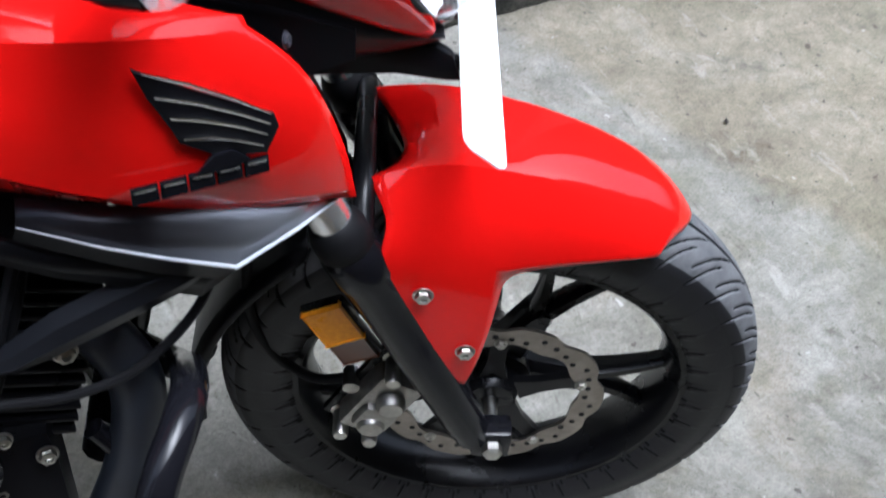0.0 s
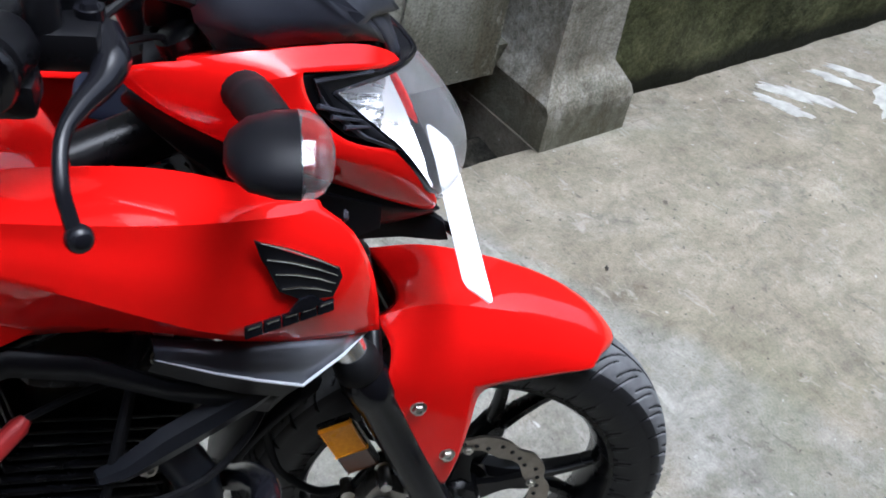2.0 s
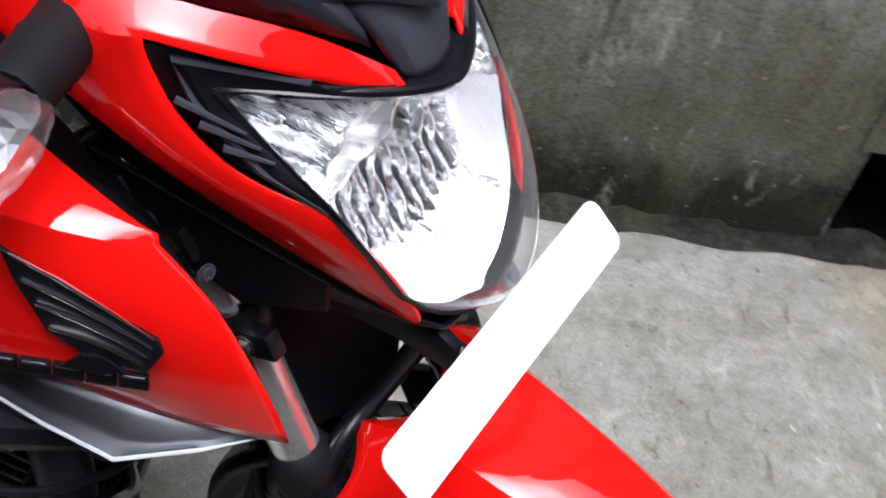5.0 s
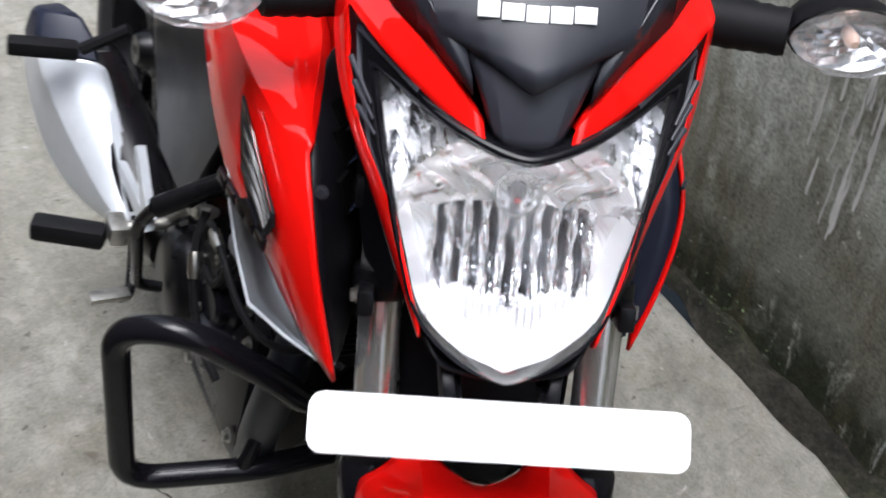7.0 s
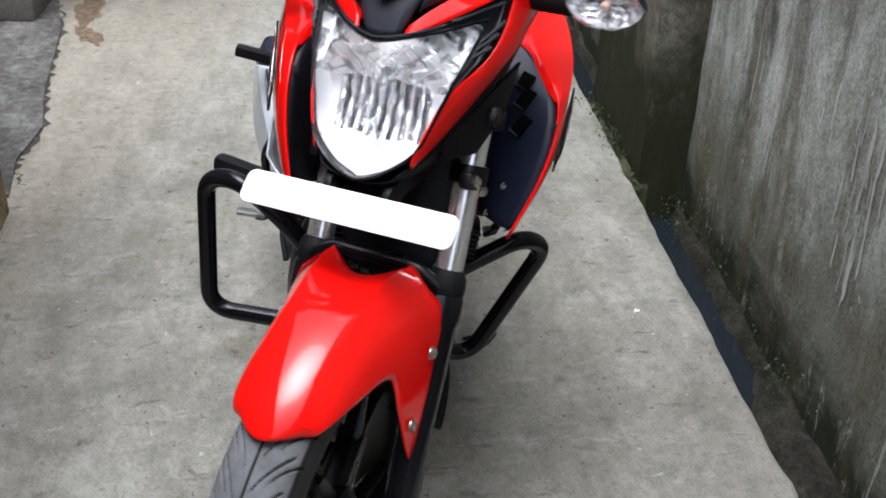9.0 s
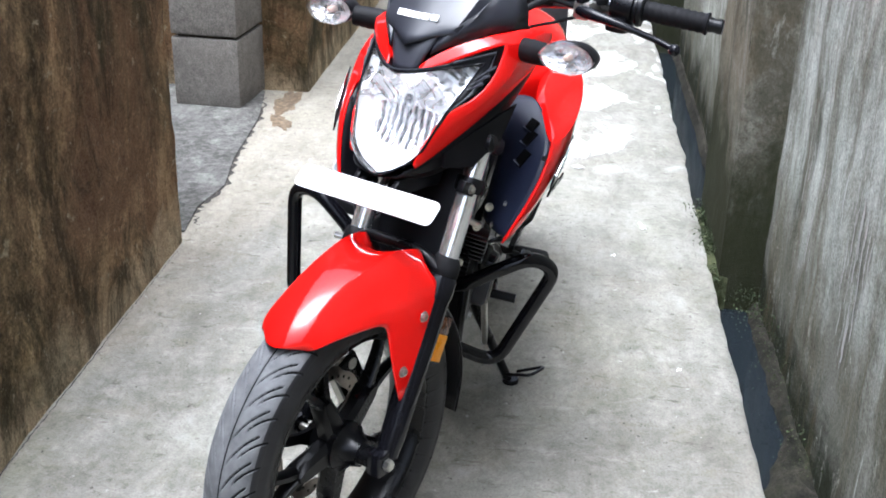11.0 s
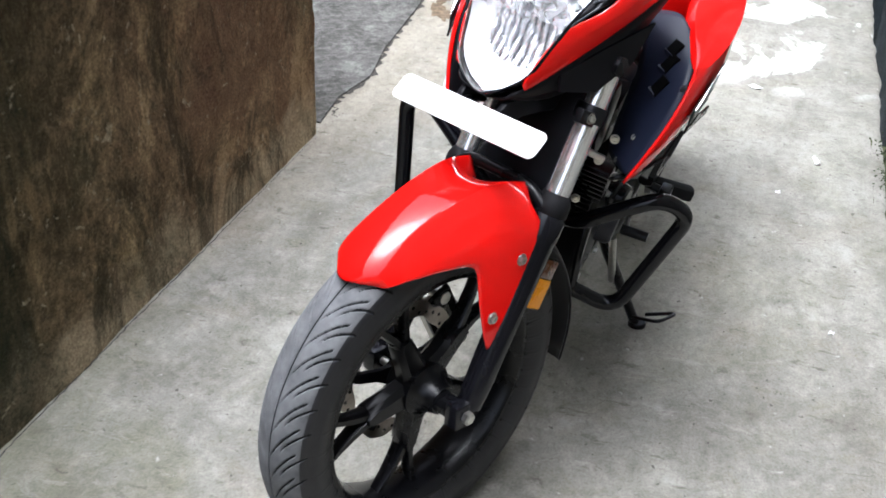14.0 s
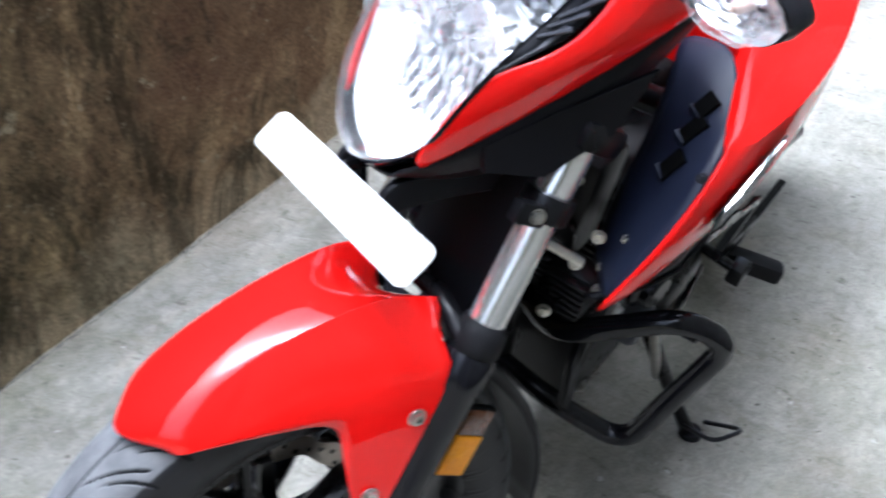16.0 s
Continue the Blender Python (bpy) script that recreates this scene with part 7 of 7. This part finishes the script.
    box(bm, (-0.300, 0.070, 0.590), (-0.262, 0.125, 0.640), 0.004)
    reg = part("regulator", bm, M_BLACK, fr, "black finned regulator")
    for k in range(6):
        bm = bmesh.new()
        box(bm, (-0.262, 0.071, 0.594 + 0.008 * k), (-0.250, 0.124, 0.597 + 0.008 * k), 0.0006)
        part("regulator_fin", bm, M_BLACK, reg)
    for y, z in ((0.110, 0.700), (0.128, 0.668), (0.132, 0.640), (0.098, 0.655), (0.085, 0.575), (0.140, 0.715)):
        bolt("frame_bolt", (-0.262, y, z), (1, 0.2, 0.1), 0.0058, 0.006, fr)
    bm = bmesh.new()
    tube(bm, [(-0.225, 0.010, 0.690), (-0.245, 0.060, 0.672), (-0.262, 0.105, 0.660)], 0.0060, 10)
    part("frame_rod", bm, M_STEEL, fr, "bare steel rod")
    for k, (y, z) in enumerate(((0.06, 0.74), (-0.05, 0.70), (0.03, 0.69), (0.075, 0.66))):
        bm = bmesh.new()
        tube(bm, smooth_path([(-0.28, y, z), (-0.255, y * 0.6, z + 0.03), (-0.27, y * 0.2, z + 0.08), (-0.33, y * 0.4, z + 0.14)], 8), 0.0045, 8)
        part("wiring", bm, M_GRIP, fr)
    # exhaust header from the head down and under the engine
    bm = bmesh.new()
    p = smooth_path([(-0.440, -0.045, 0.545), (-0.405, -0.085, 0.535), (-0.388, -0.104, 0.490), (-0.400, -0.106, 0.420), (-0.425, -0.098, 0.350), (-0.465, -0.082, 0.270), (-0.560, -0.070, 0.222), (-0.70, -0.080, 0.225), (-0.82, -0.112, 0.295)], 8)
    tube(bm, p, 0.0235, 16)
    ex = part("exhaust", bm, M_EXH, bike, "dark painted exhaust pipe")
    # stubby silencer with its bright guard
    bm = bmesh.new()
    a, b = Vector((-0.800, -0.115, 0.315)), Vector((-1.080, -0.165, 0.385))
    d = (b - a).normalized()
    up = Vector((0.28, -0.12, 0.94)).normalized()
    sd = d.cross(up).normalized()
    secs = []
    for t, hh, ww in ((0, 0.030, 0.026), (0.12, 0.045, 0.036), (0.40, 0.058, 0.042), (0.85, 0.075, 0.050), (1.06, 0.075, 0.050), (1.12, 0.060, 0.040)):
        c = a.lerp(b, t)
        secs.append([c + up * hh * math.copysign(abs(math.sin(q)) ** 0.7, math.sin(q)) + sd * ww * math.copysign(abs(math.cos(q)) ** 0.7, math.cos(q)) for q in [2 * math.pi * k / 20 for k in range(20)]])
    capped_loft(bm, secs)
    part("silencer", bm, M_BLACK, ex, "black silencer body")
    bm = bmesh.new()
    ridge = [(-1.045, -0.262, 0.470), (-1.03, -0.260, 0.456), (-0.98, -0.238, 0.410), (-0.93, -0.212, 0.368), (-0.88, -0.188, 0.337), (-0.83, -0.172, 0.330)]
    outer = [(-1.115, -0.274, 0.440), (-1.10, -0.273, 0.427), (-1.07, -0.266, 0.369), (-1.02, -0.242, 0.304), (-0.95, -0.207, 0.284), (-0.87, -0.171, 0.299)]
    inner = [(-1.010, -0.178, 0.484), (-1.00, -0.171, 0.464), (-0.95, -0.161, 0.421), (-0.90, -0.151, 0.380), (-0.86, -0.143, 0.341), (-0.82, -0.145, 0.338)]
    half = [tuple(lerp(a, b, 0.5) + d for a, b, d in zip(p, q, (0.006, -0.004, 0.006))) for p, q in zip(ridge, inner)]
    under = [(x - 0.03, y + 0.05, z - 0.01) for x, y, z in outer]
    rows = loft(bm, [inner, half, ridge, outer, under])
    cl = bm.edges.layers.float.new("crease_edge")
    for a, b in zip(rows[2], rows[2][1:]):
        bm.edges.get((a, b))[cl] = 0.7
    for r in (rows[0], rows[3]):
        for a, b in zip(r, r[1:]):
            bm.edges.get((a, b))[cl] = 0.5
    shell(part("silencer_guard", bm, M_SILVER, ex, "silver silencer cover with a raised facet"), 0.003, 2)
    bm = bmesh.new()
    secs = []
    for t, f in ((0.0, 1.0), (0.5, 0.92), (1.0, 0.62)):
        d = Vector((-0.035 * t, -0.004 * t, 0.052 * t))
        c = Vector((-1.065, -0.232, 0.468))
        secs.append([c + d + Vector(p) * f for p in ((0.052, 0.052, 0.008), (0.040, 0.010, 0.010), (0.018, -0.030, 0.000), (-0.030, -0.040, -0.022), (-0.052, -0.036, -0.030), (-0.060, 0.030, -0.020))])
    capped_loft(bm, secs)
    cap = part("silencer_cap", bm, M_NAVY, ex, "black end cap")
    cap.modifiers.new("round", "BEVEL").width = 0.006
    # crash guard: one bent tube loop each side
    for s in (-1, 1):
        bm = bmesh.new()
        wide, foot = (0.282, 0.244) if s < 0 else (0.264, 0.205)
        p = round_path([(-0.385, s * 0.02, 0.470), (-0.345, s * 0.085, 0.475), (-0.350, s * 0.145, 0.530), (-0.366, s * (wide - 0.052), 0.582), (-0.410, s * wide, 0.548), (-0.434, s * foot, 0.290), (-0.400, s * 0.100, 0.318), (-0.405, s * 0.01, 0.325)], 0.045, 8)
        tube(bm, p, 0.0145, 16)
        g = part("crash_guard", bm, M_BLACKGLOSS, bike, "gloss black tubular crash guard")
        bm = bmesh.new()
        tube(bm, [(-0.405, s * 0.118, 0.315), (-0.400, s * 0.108, 0.40), (-0.43, s * 0.10, 0.45)], 0.010, 10)
        part("guard_stay", bm, M_BLACKGLOSS, g)
    # side stand, down, with its wire foot
    inv = LEANT.inverted()
    foot = inv @ Vector((-0.748, 0.256, 0.012))
    bm = bmesh.new()
    tube(bm, [(-0.690, 0.118, 0.275), (-0.70, 0.135, 0.24), foot.lerp(Vector((-0.70, 0.135, 0.24)), 0.2), foot], [0.014, 0.0125, 0.011, 0.011], 12)
    st = part("side_stand", bm, M_BLACK, bike, "black side stand, down on the concrete")
    bm = bmesh.new()
    lathe(bm, [(0.0001, 0.006), (0.018, 0.006), (0.020, 0.002), (0.020, -0.005), (0.0001, -0.005)], inv @ Vector((-0.752, 0.262, 0.006)), inv.to_3x3() @ Vector((0, 0, 1)), 16)
    part("stand_foot", bm, M_BLACK, st)
    bm = bmesh.new()
    tube(bm, round_path([inv @ Vector(q) for q in ((-0.735, 0.25, 0.03), (-0.70, 0.315, 0.055), (-0.76, 0.345, 0.050), (-0.775, 0.275, 0.018))], 0.02), 0.004, 8)
    part("stand_wire", bm, M_BLACK, st, "bent wire foot tang")
    bm = bmesh.new()
    tube(bm, [(-0.655, 0.14, 0.30), (-0.715, 0.168, 0.165)], 0.008, 10)
    part("stand_spring", bm, M_STEEL, st)
    # pegs, pedal, gear lever
    for s in (-1, 1):
        bm = bmesh.new()
        box(bm, (-0.016, -0.047, -0.014), (0.016, 0.047, 0.015), 0.009, Matrix.Translation((-0.782 if s < 0 else -0.82, s * 0.254 if s < 0 else 0.205, 0.368)) @ pose(0, 0, 0, s * -3, 0, s * 22))
        pg = part("footpeg", bm, M_GRIP, bike, "black rubber footpeg")
        bm = bmesh.new()
        tube(bm, [(-0.770, s * 0.12, 0.388), (-0.768, s * 0.205, 0.380)], 0.009, 10)
        box(bm, (-0.020, -0.012, -0.014), (0.020, 0.012, 0.014), 0.004, Matrix.Translation((-0.768, s * 0.197, 0.381)))
        part("peg_bracket", bm, M_ALU if s < 0 else M_BLACK, pg, "peg bracket")
        bm = bmesh.new()
        for a, b, w0, w1 in (((-0.965, 0.172, 0.432), (-0.842, 0.160, 0.330), 0.007, 0.013), ((-0.826, 0.165, 0.470), (-0.752, 0.160, 0.405), 0.008, 0.013), ((-0.900, 0.166, 0.388), (-0.760, 0.160, 0.395), 0.008, 0.014), ((-0.842, 0.160, 0.335), (-0.755, 0.160, 0.400), 0.012, 0.013)):
            a, b = Vector((a[0], s * a[1], a[2])), Vector((b[0], s * b[1], b[2]))
            n = (b - a).cross(Vector((0, 1, 0))).normalized()
            capped_loft(bm, [[p + n * w + Vector((0, -0.006, 0)), p + n * w * 0.7 + Vector((0, 0.006, 0)), p - n * w * 0.7 + Vector((0, 0.006, 0)), p - n * w + Vector((0, -0.006, 0))] for p, w in ((a, w0), (a.lerp(b, 0.5), (w0 + w1) / 2), (b, w1))])
        hg = part("peg_hanger", bm, M_SILVER if s < 0 else M_BLACK, bike, "silver cast footpeg hanger" if s < 0 else "black cast footpeg hanger")
        if s > 0:
            continue
        bm = bmesh.new()
        box(bm, (-0.013, -0.045, -0.010), (0.013, 0.045, 0.011), 0.005, Matrix.Translation((-0.995, s * 0.264, 0.512)) @ pose(0, 0, 0, 0, 0, s * 6))
        tube(bm, [(-0.97, s * 0.16, 0.56), (-0.99, s * 0.215, 0.515)], 0.009, 8)
        part("passenger_peg", bm, M_GRIP, hg)
    bm = bmesh.new()
    tube(bm, smooth_path([(-0.80, -0.165, 0.375), (-0.755, -0.175, 0.335), (-0.715, -0.185, 0.318), (-0.700, -0.200, 0.322)], 6), 0.007, 10)
    pd = part("brake_pedal", bm, M_BLACK, bike, "black brake pedal with a steel tip")
    bm = bmesh.new()
    box(bm, (-0.010, -0.026, -0.004), (0.010, 0.026, 0.004), 0.002, Matrix.Translation((-0.702, -0.213, 0.325)) @ pose(0, 0, 0, 0, 0, 6))
    part("pedal_tip", bm, M_STEEL, pd)
    bm = bmesh.new()
    tube(bm, round_path([(-0.700, -0.150, 0.337), (-0.700, -0.182, 0.345), (-0.645, -0.207, 0.486), (-0.620, -0.196, 0.530)], 0.03), 0.008, 10)
    tube(bm, [(-0.622, -0.196, 0.528), (-0.600, -0.130, 0.578)], [0.0125, 0.0135], 12)
    part("kick_starter", bm, M_BLACK, bike, "folded black kick-start lever")
    bm = bmesh.new()
    tube(bm, smooth_path([(-0.80, 0.14, 0.33), (-0.72, 0.15, 0.32), (-0.64, 0.16, 0.335)], 6), 0.006, 8)
    tube(bm, [(-0.640, 0.15, 0.335), (-0.640, 0.205, 0.340)], 0.011, 10)
    part("gear_lever", bm, M_BLACK, bike, "black gear lever with a rubber toe piece")
    # dark side cover, seat, tail, swingarm, rear wheel
    for s in (-1, 1):
        bm = bmesh.new()
        plate_poly(bm, [(-0.575, s * 0.120, 0.740), (-0.60, s * 0.118, 0.66), (-0.655, s * 0.135, 0.50), (-0.80, s * 0.135, 0.49), (-0.95, s * 0.125, 0.62), (-1.02, s * 0.125, 0.76)], (0, s * 0.016, 0), 0.006)
        part("side_cover", bm, M_PLASTIC, bike, "black plastic side cover")
    bm = bmesh.new()
    secs = []
    for x, w, zt, zb in ((-0.92, 0.085, 0.800, 0.740), (-1.00, 0.120, 0.800, 0.740), (-1.15, 0.135, 0.805, 0.750), (-1.28, 0.115, 0.850, 0.780), (-1.45, 0.095, 0.890, 0.830), (-1.58, 0.070, 0.905, 0.865)):
        secs.append([(x, -w, zb), (x, -w, lerp(zb, zt, 0.6)), (x, -w * 0.6, zt), (x, 0, zt + 0.006), (x, w * 0.6, zt), (x, w, lerp(zb, zt, 0.6)), (x, w, zb)])
    capped_loft(bm, secs)
    part("seat", bm, M_GRIP, bike, "black stepped seat")
    bm = bmesh.new()
    secs = []
    for x, w, zt, zb in ((-1.02, 0.115, 0.755, 0.700), (-1.20, 0.120, 0.775, 0.705), (-1.40, 0.105, 0.835, 0.770), (-1.62, 0.070, 0.895, 0.850), (-1.68, 0.035, 0.900, 0.875)):
        secs.append([(x, -w * 0.9, zb), (x, -w, lerp(zb, zt, 0.5)), (x, -w * 0.85, zt), (x, w * 0.85, zt), (x, w, lerp(zb, zt, 0.5)), (x, w * 0.9, zb)])
    capped_loft(bm, secs)
    part("tail_cowl", bm, M_RED, bike, "red tail cowl")
    bm = bmesh.new()
    for s in (-1, 1):
        tube(bm, [(-0.92, s * 0.095, 0.36), (-1.345, s * 0.105, 0.312)], 0.020, 10)
    tube(bm, [(-0.95, -0.10, 0.36), (-0.95, 0.10, 0.36)], 0.022, 10)
    part("swingarm", bm, M_BLACK, bike, "black steel swingarm")
    rw = wheel("rear_wheel", REAR, 0.206, 0.060, 5, 0.2, None, "black cast alloy rear wheel")
    tyre_mesh("tyre", 0.311, 0.068, 0.212, REAR, 0, rw, None)


simple_red = simple("red_rubber", (0.40, 0.02, 0.02), 0.5)
M_EXH = simple("heat_dulled_black", (0.014, 0.017, 0.024), 0.42, vary=0.25, scale=30)
frame_and_engine()
